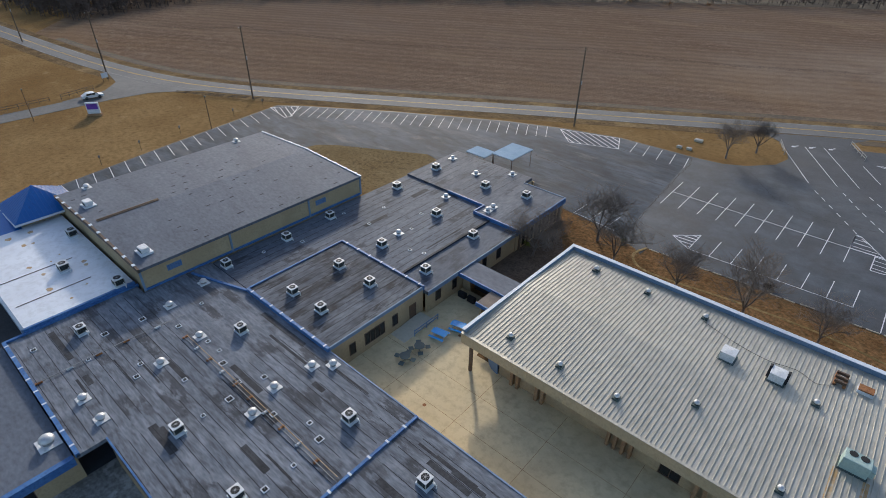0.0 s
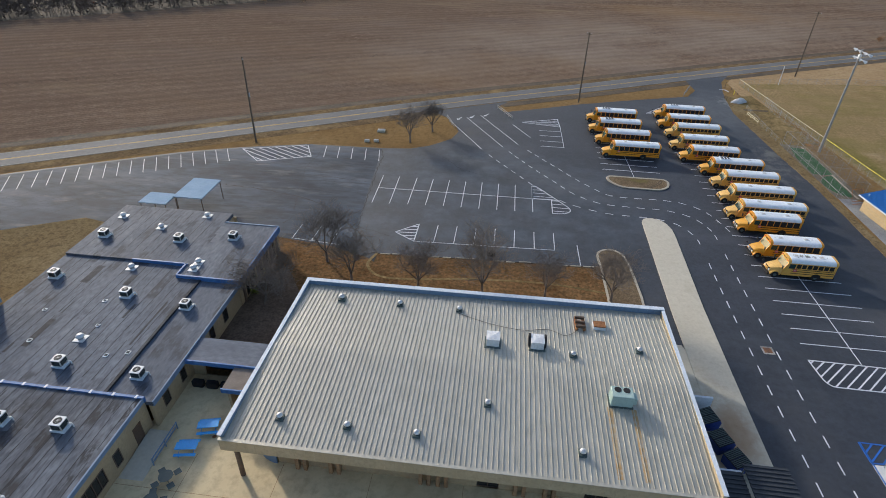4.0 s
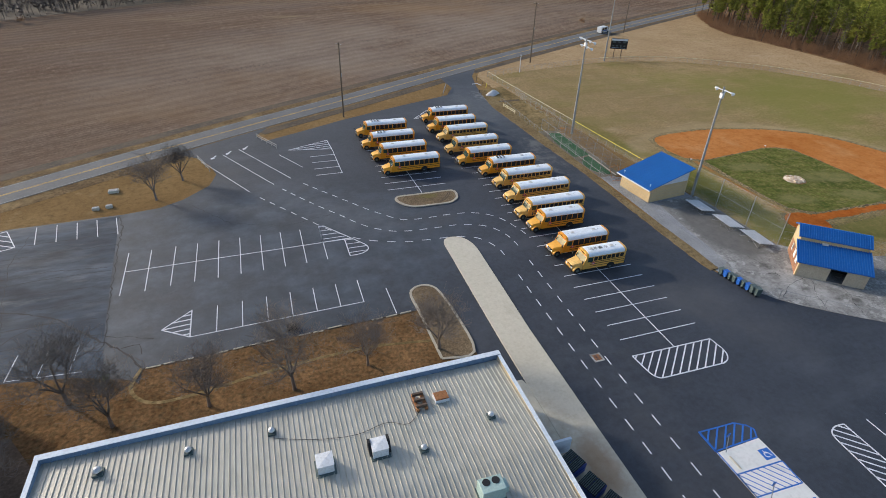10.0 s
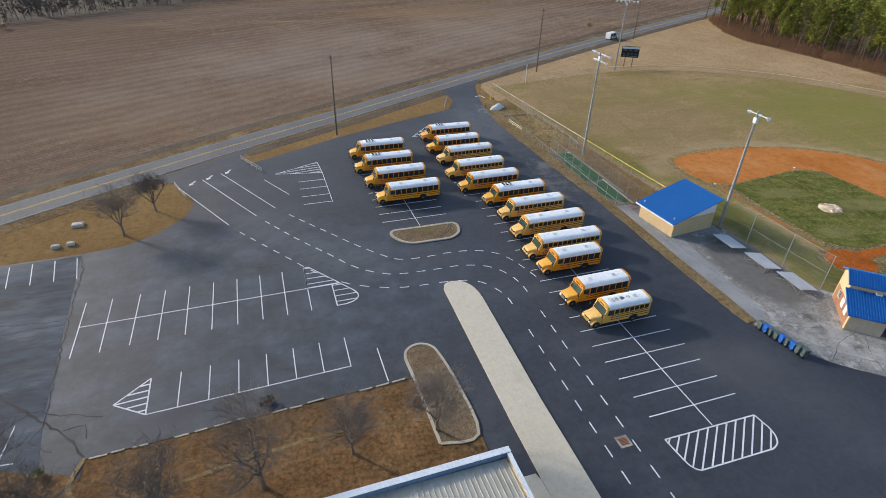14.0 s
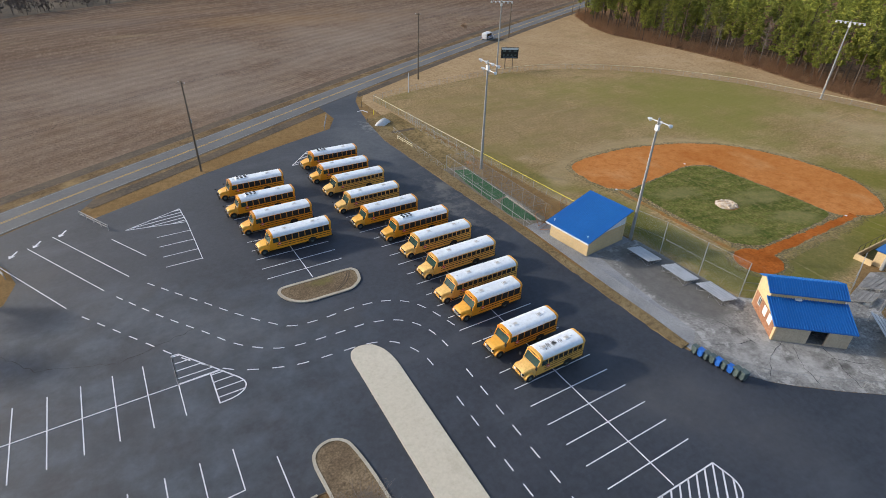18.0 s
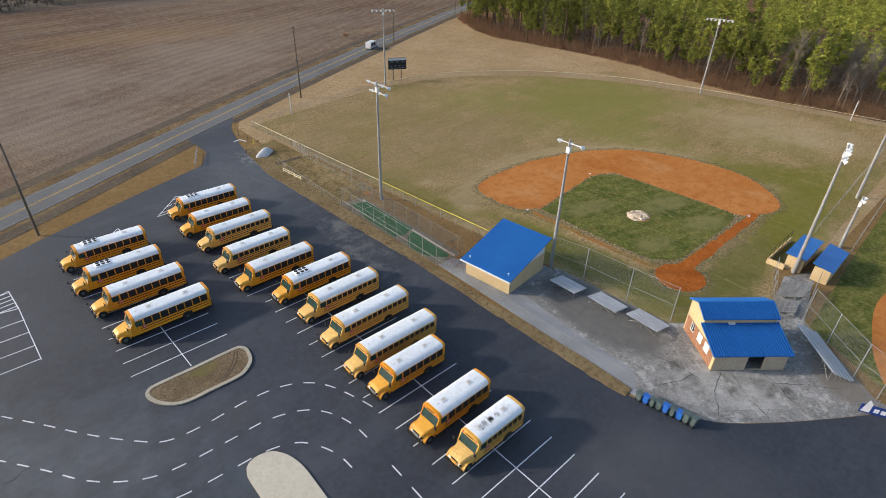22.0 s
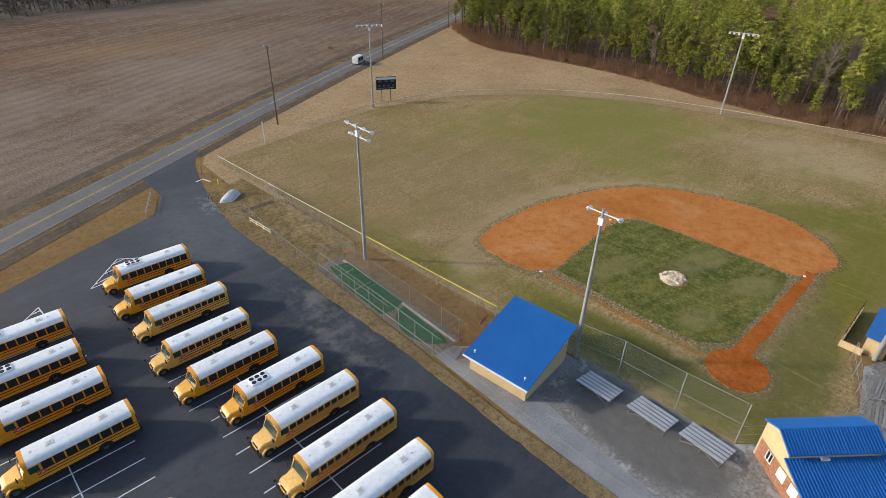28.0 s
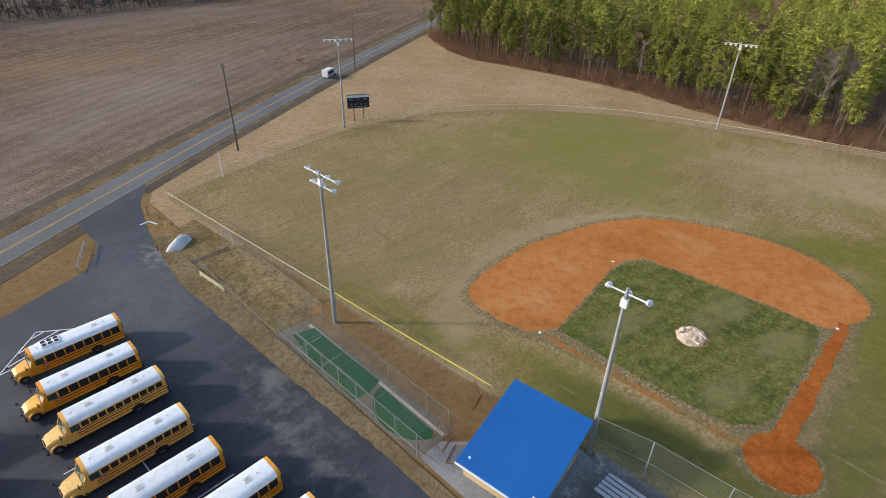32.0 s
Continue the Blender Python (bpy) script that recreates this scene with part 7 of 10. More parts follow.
# ---- fences ----
def fence(pts, h, label, wire="chain_link", step=3.0, cap=None, post_r=0.035, group="fences", mid=False, name="chain_link_fence"):
    f = thing(name, label, "fence", group)
    posts = []
    for (ax, ay), (bx, by) in zip(pts, pts[1:]):
        n = max(1, round(math.hypot(bx - ax, by - ay) / step))
        posts += [(ax + (bx - ax) * k / n, ay + (by - ay) * k / n) for k in range(n)]
    posts.append(pts[-1])
    b = B()
    tube(b, (0, 0, 0), (0, 0, h + 0.03), post_r, n=6)
    me = mesh_of("post", b, "galv")
    for p in posts:
        o = part("post", me, "", f)
        o.location = (*p, 0)
    for p, q in zip(pts, pts[1:]):
        for z in [h] + ([h / 2] if mid else []):
            b = B()
            tube(b, (*p, z), (*q, z), 0.022, n=5)
            part("rail", b, "galv", f)
        if cap:
            b = B()
            tube(b, (*p, h + 0.03), (*q, h + 0.03), 0.045, n=6)
            part("cap", b, cap, f, "plastic fence cap")
        b = B()
        v = [b.verts.new(c) for c in ((*p, 0.03), (*q, 0.03), (*q, h - 0.02), (*p, h - 0.02))]
        b.faces.new(v)
        part("wire_mesh", b, wire, f)
    return f


fence([(65.0, 99.8), (64.2, 110), (63.2, 125)], 1.6, "low chain-link fence with bright yellow cap", cap="cap_yellow")
fence([(63.2, 125), (61.6, 148), (60.1, 170)], 1.6, "low chain-link fence with pale yellow cap", cap="cap_pale")
fence([(60.1, 170), (72, 173.2), (86, 176), (103, 178)], 1.6, "thin grey chain-link outfield fence")
fence(smooth_line([(103, 178), (118, 177), (130.7, 172.6), (143, 164.5), (152.6, 156), (165, 137.6), (172.2, 116), (176.5, 98), (180, 81), (182, 66)], 3), 1.6, "outfield fence with pale yellow cap", cap="cap_pale")
fence([(65.9, 88.2), (66.9, 83.4), (67.2, 76.8), (67.7, 70.8)], 5.4, "tall chain-link backstop on steel posts", step=6.0, mid=True, post_r=0.06)
fence([(67.7, 70.8), (73.5, 66.2), (81, 63.5), (90.5, 66.5)], 2.4, "chain-link fence behind home plate", mid=True)
fence([(66.5, 88.5), (66.2, 96)], 2.2, "chain-link fence beside the blue-roofed shed")
fence([(80.8, 59.6), (77.4, 56.0), (73.9, 52.2), (72.6, 49.5)], 5.2, "tall chain-link softball backstop", step=5.0, mid=True, post_r=0.06)
fence([(83, 60), (94, 61.5)], 2.4, "chain-link fence by the softball dugout", mid=True)
fence([(72.6, 49.5), (76, 42), (82, 30)], 1.8, "chain-link softball side fence", mid=True)
fence([(53.7, 66.9), (55.2, 62.3), (56.8, 60.0), (58.9, 58.1), (62.6, 55.1), (66.5, 52.3), (71.0, 49.2)], 1.2, "low rusty chain-link fence along the yard", post_r=0.03)
fence([(54.7, 100), (54.5, 90), (54.6, 80), (54.9, 68)], 1.1, "low wire fence along the gravel path", post_r=0.025)
fence([(60.3, 147.5), (60.7, 134), (60.4, 124)], 1.8, "old chain-link side fence", post_r=0.03)
fence([(54.6, 147.6), (54.0, 137.6), (53.8, 124)], 1.2, "old low wire fence on the verge", post_r=0.03)
fence([(108, 66.4), (140, 68), (174, 69.4)], 1.2, "long low pipe fence", post_r=0.05)
fence([(105.9, 60.6), (130, 61.8), (152, 62.9)], 1.2, "long low pipe fence", post_r=0.05)
for x, y in ((71.9, 172.9), (180.2, 80.4)):
    bm = B()
    tube(bm, (x, y, 0), (x, y, 5.2), 0.09, n=8)
    tagged(part("foul_pole", bm, "white_paint"), "white steel foul pole by the fence", "pole", "foul poles")

# ---- batting cage ----
cage = thing("batting_cage", "long netted batting cage with green turf lanes", "cage")
bm = B()
prism(bm, [(55.6, 123.4), (58.2, 122.6), (58.1, 110.0), (56.2, 109.5), (54.4, 109.8), (54.6, 118)], -0.1, 0.05)
part("turf_lane", bm, "turf", cage)
bm = B()
prism(bm, smooth_line([(57.7, 109.3), (56.4, 108.9), (55.5, 108.1), (54.8, 107.1), (54.4, 106.0), (54.3, 104.2), (54.7, 102.5), (55.7, 101.1), (57.2, 100.4), (57.4, 102.6), (57.5, 105.8), (57.7, 109.3)], 3)[:-1], -0.1, 0.05)
part("turf_lane", bm, "turf", cage)
for x0, x1, y0, y1 in ((56.05, 56.15, 110.4, 123.4), (54.9, 57.8, 116.4, 116.5), (54.9, 57.8, 120.6, 120.7)):
    bm = B()
    box(bm, x0, x1, y0, y1, 0.04, 0.054)
    part("lane_line", bm, "faded_line", cage)
bm = B()
prism(bm, [(53.9, 125), (58.6, 124.4), (58.9, 99.6), (54.1, 99.6)], -0.1, 0.035)
part("cage_slab", bm, "cage_floor", cage, "worn pale concrete and dirt floor")
bm = B()
prism(bm, [(57.6, 99.9), (57.95, 99.9), (58.35, 123.6), (57.9, 123.6)], -0.1, 0.045)
part("lane_kerb", bm, "kerb", cage)
for k in range(9):
    y = 99.9 + 3.0 * k
    for x, h in ((54.1, 3.3), (58.4, 3.1)):
        bm = B()
        tube(bm, (x, y, 0), (x, y, h), 0.045 if x < 56 else 0.03, n=6)
        part("cage_post", bm, "cage_steel", cage)
    if k % 2 == 0:
        bm = B()
        tube(bm, (54.1, y, 3.3), (58.4, y, 3.1), 0.016, n=5)
        part("cross_wire", bm, "cage_steel", cage)
for x, z, r in ((54.1, 3.3, 0.028), (54.1, 1.1, 0.045), (58.4, 3.1, 0.014)):
    bm = B()
    tube(bm, (x, 98.5, z), (x, 123.9, z), r, n=6)
    part("cage_rail", bm, "cage_steel", cage)
for x, h in ((54.1, 3.3), (58.4, 3.1)):
    bm = B()
    bm.faces.new([bm.verts.new(p) for p in ((x, 98.5, 0.05), (x, 123.9, 0.05), (x, 123.9, h), (x, 98.5, h))])
    part("side_net", bm, "netting", cage)
bm = B()
bm.faces.new([bm.verts.new(p) for p in ((54.1, 99.9, 3.29), (58.4, 99.9, 3.09), (58.4, 123.9, 3.09), (54.1, 123.9, 3.29))])
part("roof_net", bm, "netting", cage)
bm = B()
bm.faces.new([bm.verts.new(p) for p in ((54.1, 99.9, 0.05), (58.4, 99.9, 0.05), (58.4, 99.9, 3.1), (54.1, 99.9, 3.3))])
part("end_net", bm, "netting", cage)
screen = thing("pitching_screen", "leaning dark tubular pitching screens with torn net", "screen")
for (x, y, rz, rx) in ((57.2, 98.9, 15, 62), (56.6, 97.9, 200, 25), (63.3, 100.4, 20, 70)):
    bm = B()
    m = pose(x, y, 0.05, 0, 0, rz) @ pose(0, 0, 0, rx - 90, 0, 0)
    c = [m @ Vector(p) for p in ((-1.1, 0, 0), (1.1, 0, 0), (1.1, 0, 2.1), (-1.1, 0, 2.1))]
    for p, q in zip(c, c[1:] + c[:1]):
        tube(bm, p, q, 0.04, n=6)
    fr = part("screen_frame", bm, "rust", screen)
    bm = B()
    bm.faces.new([bm.verts.new(p) for p in c])
    part("screen_net", bm, "netting", fr)

for x, y, r in ((60.5, 125.4, 0.9), (55.2, 125.9, 1.1)):
    bm = B()
    prism(bm, [(x + 1.3 * r * rnd.uniform(0.5, 1.2) * math.cos(a), y + 0.7 * r * rnd.uniform(0.5, 1.2) * math.sin(a)) for a in (2 * math.pi * i / 16 for i in range(16))], -0.1, 0.04)
    tagged(part("clay_spill", bm, "clay_worn"), "spilled red clay on the grass", "clay", kind="structure")
bm = B()
ribbon(bm, smooth_line([(53.3, 146.6), (54.2, 147.4), (55.9, 147.4), (58.0, 147.4), (59.9, 147.5)], 4), 1.1, -0.1, 0.05)
setting("cross_ditch", bm, "ditch", "short dark ditch across the rough grass", "ground")

# ---- blue-roofed shed ----
shed = thing("storage_shed", "tan block shed with a bright blue single-slope metal roof", "shed")
x0, x1, y0, y1 = 56.3, 64.7, 88.4, 95.8
zt = lambda x: 2.75 + (x - 55.2) * 0.265
bm = B()
wall(bm, "y", x0, y0, y1, 0, zt(x0) - 0.12)
part("block_wall", bm, "block_tan", shed)
bm = B()
wall(bm, "y", x1 - 0.2, y0, y1, 0, zt(x1) - 0.2, t=0.2)
part("block_wall", bm, "block_tan", shed)
for y in (y0, y1 - 0.2):
    bm = B()
    solid(bm, [(x0 + 0.25, 0), (x1 - 0.2, 0), (x1 - 0.2, 2.9), (x0 + 0.25, 2.9)], "y", y, y + 0.2)
    part("end_wall", bm, "block_tan", shed)
    bm = B()
    solid(bm, [(x0 + 0.25, 2.9), (x1 - 0.2, 2.9), (x1 - 0.2, zt(x1) - 0.1), (x0 + 0.25, zt(x0) - 0.02)], "y", y - 0.01, y + 0.18)
    part("gable_panel", bm, "white_metal", shed, "pale gable panel")
bm = B()
solid(bm, [(55.2, zt(55.2)), (64.85, zt(64.85)), (64.85, zt(64.85) + 0.1), (55.2, zt(55.2) + 0.1)], "y", 87.65, 96.0)
rf = part("shed_roof", bm, "roof_blue", shed)
me = None
for k in range(30):
    if me is None:
        b = B()
        solid(b, [(55.2, zt(55.2) + 0.09), (64.85, zt(64.85) + 0.09), (64.85, zt(64.85) + 0.135), (55.2, zt(55.2) + 0.135)], "y", -0.025, 0.025)
        me = mesh_of("rib", b, "roof_blue")
    o = part("rib", me, "", rf)
    o.location.y = 87.75 + k * 0.282
bm = B()
box(bm, 55.12, 55.2, 87.65, 96.0, zt(55.2) - 0.12, zt(55.2) + 0.1)
part("drip_edge", bm, "rim_white", shed)
for x, y in ((56.1, 88.6), (56.0, 95.0)):
    bm = B()
    tube(bm, (x, y, zt(x) + 0.1), (x, y, zt(x) + 0.45), 0.05, n=8)
    dome(bm, (x, y, zt(x) + 0.4), 0.14, 0.1, 8, 3)
    part("roof_lamp", bm, "white_metal", shed)
course = B()
for z in (0.6, 1.2, 1.8, 2.4):
    box(course, x0 - 0.012, x0 + 0.02, y0, y1, z, z + 0.02)
    box(course, x0, x1, y0 - 0.012, y0 + 0.02, z, z + 0.02)
part("block_course", course, "kerb", shed, "mortar courses", kind="stuff")
shed.matrix_world = pose(59.95, 91.95, 0, 0, 0, 6.0) @ pose(-60.0, -91.8, 0)

# ---- concession stand, turned to the lot ----
stand = thing("concession_stand", "tan concession stand with two-level ribbed blue metal roof", "building", loc=(63.15, 63.5, 0.03), rz=-40.4)
LU, LV = 8.45, 7.4
openings = [(3.9, 5.9, 0.05, 2.2)]
bm = B()
wall(bm, "x", 0.0, 0, LU, 0, 2.35, openings, 0.2)
part("front_wall", bm, "front_panel", stand, "tan ribbed metal front with open doorway")
for k in range(26):
    x = 0.2 + k * 0.33
    if not 3.8 < x < 6.0:
        bm = B()
        box(bm, x - 0.03, x + 0.03, -0.02, 0.0, 0.02, 2.33)
        part("wall_rib", bm, "front_panel", stand)
bm = B()
wall(bm, "x", LV - 0.2, 0, LU, 0, 4.4, t=0.2)
part("back_wall", bm, "tan_metal", stand)
WO = [(1.5, 2.6, 0.9, 2.2), (3.2, 4.3, 0.9, 2.2), (5.2, 6.1, 1.0, 2.2)]
for x in (0.0, LU - 0.2):
    bm = B()
    wall(bm, "y", x, 0.2, LV - 0.2, 0, 2.35, WO if x == 0 else (), 0.2)
    part("side_wall", bm, "brick_brown" if x == 0 else "tan_metal", stand, "brown brick side with serving hatches" if x == 0 else "")
    bm = B()
    solid(bm, [(0.2, 2.35), (LV - 0.2, 2.35), (LV - 0.2, 4.48), (5.6, 5.36), (3.8, 4.5), (3.8, 3.66)], "x", x + 0.02, x + 0.18)
    part("gable_panel", bm, "block_tan", stand, "pale yellow gable")
for w in WO[:2]:
    bm = B()
    box(bm, 0.05, 0.12, w[0], w[1], w[2], w[3])
    part("serving_hatch", bm, "white_metal", stand, "white closed serving hatch")
bm = B()
wall(bm, "y", 0.03, *WO[2], [(WO[2][0] + 0.09, WO[2][0] + 0.41, WO[2][2] + 0.09, WO[2][3] - 0.09), (WO[2][0] + 0.49, WO[2][1] - 0.09, WO[2][2] + 0.09, WO[2][3] - 0.09)], 0.1)
sw = part("side_window", bm, "white_metal", stand, "small white-framed side window")
bm = B()
box(bm, 0.08, 0.1, WO[2][0] + 0.05, WO[2][1] - 0.05, WO[2][2] + 0.05, WO[2][3] - 0.05)
part("pane", bm, "dark_glass", sw)
bm = B()
box(bm, -0.03, 0.22, -0.03, 0.42, 0.02, 2.34)
part("corner_panel", bm, "block_tan", stand, "pale yellow corner panel")
# added black sheet: the doorway's inner darkness put into its colour
bm = B()
box(bm, 0.2, LU - 0.2, 3.2, 3.3, 0, 3.0)
part("inner_wall", bm, "black", stand)


def ribbed(profile, x0, x1, parent, name):
    (ya, za), (yb, zb) = profile
    b = B()
    solid(b, [(ya, za), (yb, zb), (yb, zb + 0.1), (ya, za + 0.1)], "x", x0, x1)
    r = part(name, b, "roof_blue", parent)
    n = int((x1 - x0) / 0.3)
    b = B()
    solid(b, [(ya, za + 0.09), (yb, zb + 0.09), (yb, zb + 0.19), (ya, za + 0.19)], "x", -0.045, 0.045)
    me = mesh_of("rib", b, "roof_blue")
    for k in range(n + 1):
        o = part("rib", me, "", r)
        o.location.x = x0 + 0.05 + k * (x1 - x0 - 0.1) / n


ribbed(((-0.32, 2.26), (3.85, 3.68)), -0.4, LU + 0.4, stand, "lower_roof")
ribbed(((3.55, 4.36), (5.6, 5.38)), -0.35, LU + 0.3, stand, "upper_roof")
ribbed(((5.6, 5.38), (7.5, 4.5)), -0.35, LU + 0.3, stand, "rear_roof")
bm = B()
box(bm, 0.0, LU, 3.8, 3.92, 3.6, 4.5)
part("clerestory", bm, "block_tan", stand)
bm = B()
box(bm, 2.8, 3.5, 3.45, 3.78, 3.72, 3.95)
part("floodlight", bm, "white_metal", stand)

# ---- dugouts ----
for cx, cy, rz, w, d, lab in ((96.3, 65.0, 1, 7.4, 2.2, "tan block dugout with a blue metal roof"), (95.95, 61.4, 1, 7.4, 2.1, "tan block softball dugout with a blue metal roof")):
    dg = thing("dugout", lab, "dugout", "dugouts", loc=(cx, cy, 0), rz=rz)
    bm = B()
    wall(bm, "x", -d / 2, -w / 2, w / 2, 0, 2.2, t=0.2)
    wall(bm, "y", -w / 2, -d / 2 + 0.2, d / 2, 0, 2.2, t=0.2)
    wall(bm, "y", w / 2 - 0.2, -d / 2 + 0.2, d / 2, 0, 2.2, t=0.2)
    part("block_wall", bm, "block_tan", dg)
    s = 1 if cy > 62 else -1
    b = B()
    solid(b, [(-d / 2 - 0.3, 2.3 + 0.1 * s), (d / 2 + 0.3, 2.3 - 0.1 * s + 0.25), (d / 2 + 0.3, 2.4 - 0.1 * s + 0.25), (-d / 2 - 0.3, 2.4 + 0.1 * s)], "x", -w / 2 - 0.3, w / 2 + 0.3)
    part("dugout_roof", b, "roof_blue", dg)
    b = B()
    box(b, -w / 2 + 0.5, w / 2 - 0.5, -d / 2 + 0.3, -d / 2 + 0.75, 0.42, 0.48)
    part("bench", b, "aluminium", dg)
bp = thing("dugout_pit", "low tan wall and railing before the dugout", "wall")
bm = B()
wall(bm, "x", 68.0, 91.8, 101.5, 0, 0.9, t=0.2)
wall(bm, "y", 91.8, 65.8, 68.0, 0, 0.9, t=0.2)
part("low_wall", bm, "block_tan", bp)
bm = B()
for k in range(6):
    tube(bm, (91.9 + 1.8 * k, 68.1, 0.9), (91.9 + 1.8 * k, 68.1, 2.2), 0.035, n=6)
tube(bm, (91.9, 68.1, 2.2), (101.3, 68.1, 2.2), 0.035, n=6)
part("railing", bm, "black", bp)

# ---- bleachers ----
def bleacher(cx, cy, rz, length, rows, label, group="bleachers", plank="aluminium", pitch=0.62, rise=0.26):
    """Plank rows that step up away from +x."""
    bl = thing("bleacher", label, "bleachers", group, loc=(cx, cy, 0.03), rz=rz)
    for k in range(rows):
        x, z = 1.4 - pitch * k, 0.42 + rise * k
        b = B()
        box(b, x - (0.13 if rise > 0.2 else 0.2), x + (0.13 if rise > 0.2 else 0.2), -length / 2, length / 2, z, z + 0.05)
        part("seat_plank", b, plank, bl)
        if k and rise > 0.2:
            b = B()
            box(b, x + 0.2, x + 0.42, -length / 2, length / 2, z - 0.28, z - 0.24)
            part("foot_plank", b, plank, bl)
    n = max(2, round(length / 1.9))
    for j in range(n + 1):
        y = -length / 2 + 0.2 + (length - 0.4) * j / n
        b = B()
        tube(b, (1.5, y, 0.04), (1.4 - pitch * (rows - 1), y, 0.38 + rise * (rows - 1)), 0.03, n=6)
        tube(b, (1.5, y, 0.03), (1.3 - pitch * (rows - 1), y, 0.03), 0.03, n=6)
        for k in range(rows):
            tube(b, (1.4 - pitch * k, y, 0.03), (1.4 - pitch * k, y, 0.42 + rise * k), 0.025, n=6)
        part("frame", b, "galv", bl)
    for s in (-1, 1):
        b = B()
        tube(b, (1.4 - pitch * (rows - 1), s * (length / 2 - 0.3), 0.05), (1.4 - pitch * (rows - 1), s * (length / 2 - 2.0), 0.3 + rise * (rows - 1)), 0.025, n=6)
        part("brace", b, "galv", bl)
    return bl


bleacher(63.7, 83.8, 0, 4.1, 5, "aluminium plank bleacher on the darker concrete", pitch=0.64, rise=0.13)
bleacher(64.4, 78.0, -3, 4.3, 5, "aluminium plank bleacher on the darker concrete", pitch=0.64, rise=0.13)
bleacher(65.0, 72.6, -4, 4.4, 5, "aluminium plank bleacher on the darker concrete", pitch=0.64, rise=0.13)
bleacher(75.2, 55.9, -47, 8.4, 5, "aluminium bleacher facing the softball field")
bleacher(86.6, 62.3, 92, 5.0, 5, "weathered grey plank bleacher between the fields", "grandstand", "weathered_plank")
bleacher(81.8, 61.4, 98, 3.2, 4, "weathered grey plank bleacher behind the stand", "grandstand", "weathered_plank")
bleacher(76.2, 44.4, -28, 8.0, 5, "aluminium bleacher facing the softball field")

# ---- yard surfaces round the stands ----
bm = B()
prism(bm, [(53.2, 67.2), (54.0, 79.5), (54.2, 94.3), (54.3, 100), (57, 99.6), (59.5, 97), (66, 97), (66, 88), (61.5, 87.0), (60, 79), (59.0, 68.4), (57.5, 62.4), (54.9, 62.4)], -0.2, 0.022)
setting("gravel_path", bm, "gravel", "grey crushed-stone path between lot and yard", "path")
bm = B()
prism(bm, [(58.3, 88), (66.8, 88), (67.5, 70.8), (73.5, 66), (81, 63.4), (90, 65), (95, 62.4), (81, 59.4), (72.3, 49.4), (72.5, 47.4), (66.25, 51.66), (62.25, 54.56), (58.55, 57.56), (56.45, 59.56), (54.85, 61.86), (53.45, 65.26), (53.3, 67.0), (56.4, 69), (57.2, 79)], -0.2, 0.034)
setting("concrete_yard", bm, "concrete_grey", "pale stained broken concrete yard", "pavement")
bm = B()
prism(bm, [(52.6, 158)] + ragged([(51.9 + 0.001 * q, 154 - 1.0 * q) for q in range(2)] + [(50.6 + 0.03 * q, 144 - q) for q in range(26)] + [(51.3 + 0.05 * q, 118 - 0.9 * q) for q in range(17)] + [(52.1, 102 - q) for q in range(34)], 0.12) + [(52.4, 67.8), (53.8, 67.9), (54.0, 73.7), (53.85, 81), (53.4, 88), (53.6, 94.3), (53.9, 116.5), (54.0, 140), (54, 158)], -0.1, 0.12)
setting("verge_bank", bm, "verge", "tan dry-grass bank along the lot edge", "ground")
bm = B()
prism(bm, [(54.0, 158), (54.0, 124.6), (59.4, 124.6), (62.4, 126), (60.2, 160)], -0.1, 0.025)
setting("rough_ground", bm, "rough_ground", "worn brown rough grass beside the fence", "ground")
# softball field
bm = B()
prism(bm, [(80.5, 58.6), (96, 59.4), (106, 60), (160, 62), (165, -20), (88, -20), (82, 30), (74, 48)], -0.2, 0.02)
setting("softball_outfield", bm, "infield_grass", "green softball field grass", "field")
bm = B()
prism(bm, smooth_line([(74.2, 48.6), (78, 50.6), (83, 52.4), (92.6, 54.2), (100, 52.8), (107, 46), (106, 34), (98, 26), (86, 28), (78, 40), (74.2, 48.6)], 4)[:-1], -0.2, 0.05)
setting("softball_clay", bm, "clay", "orange clay softball infield", "field")

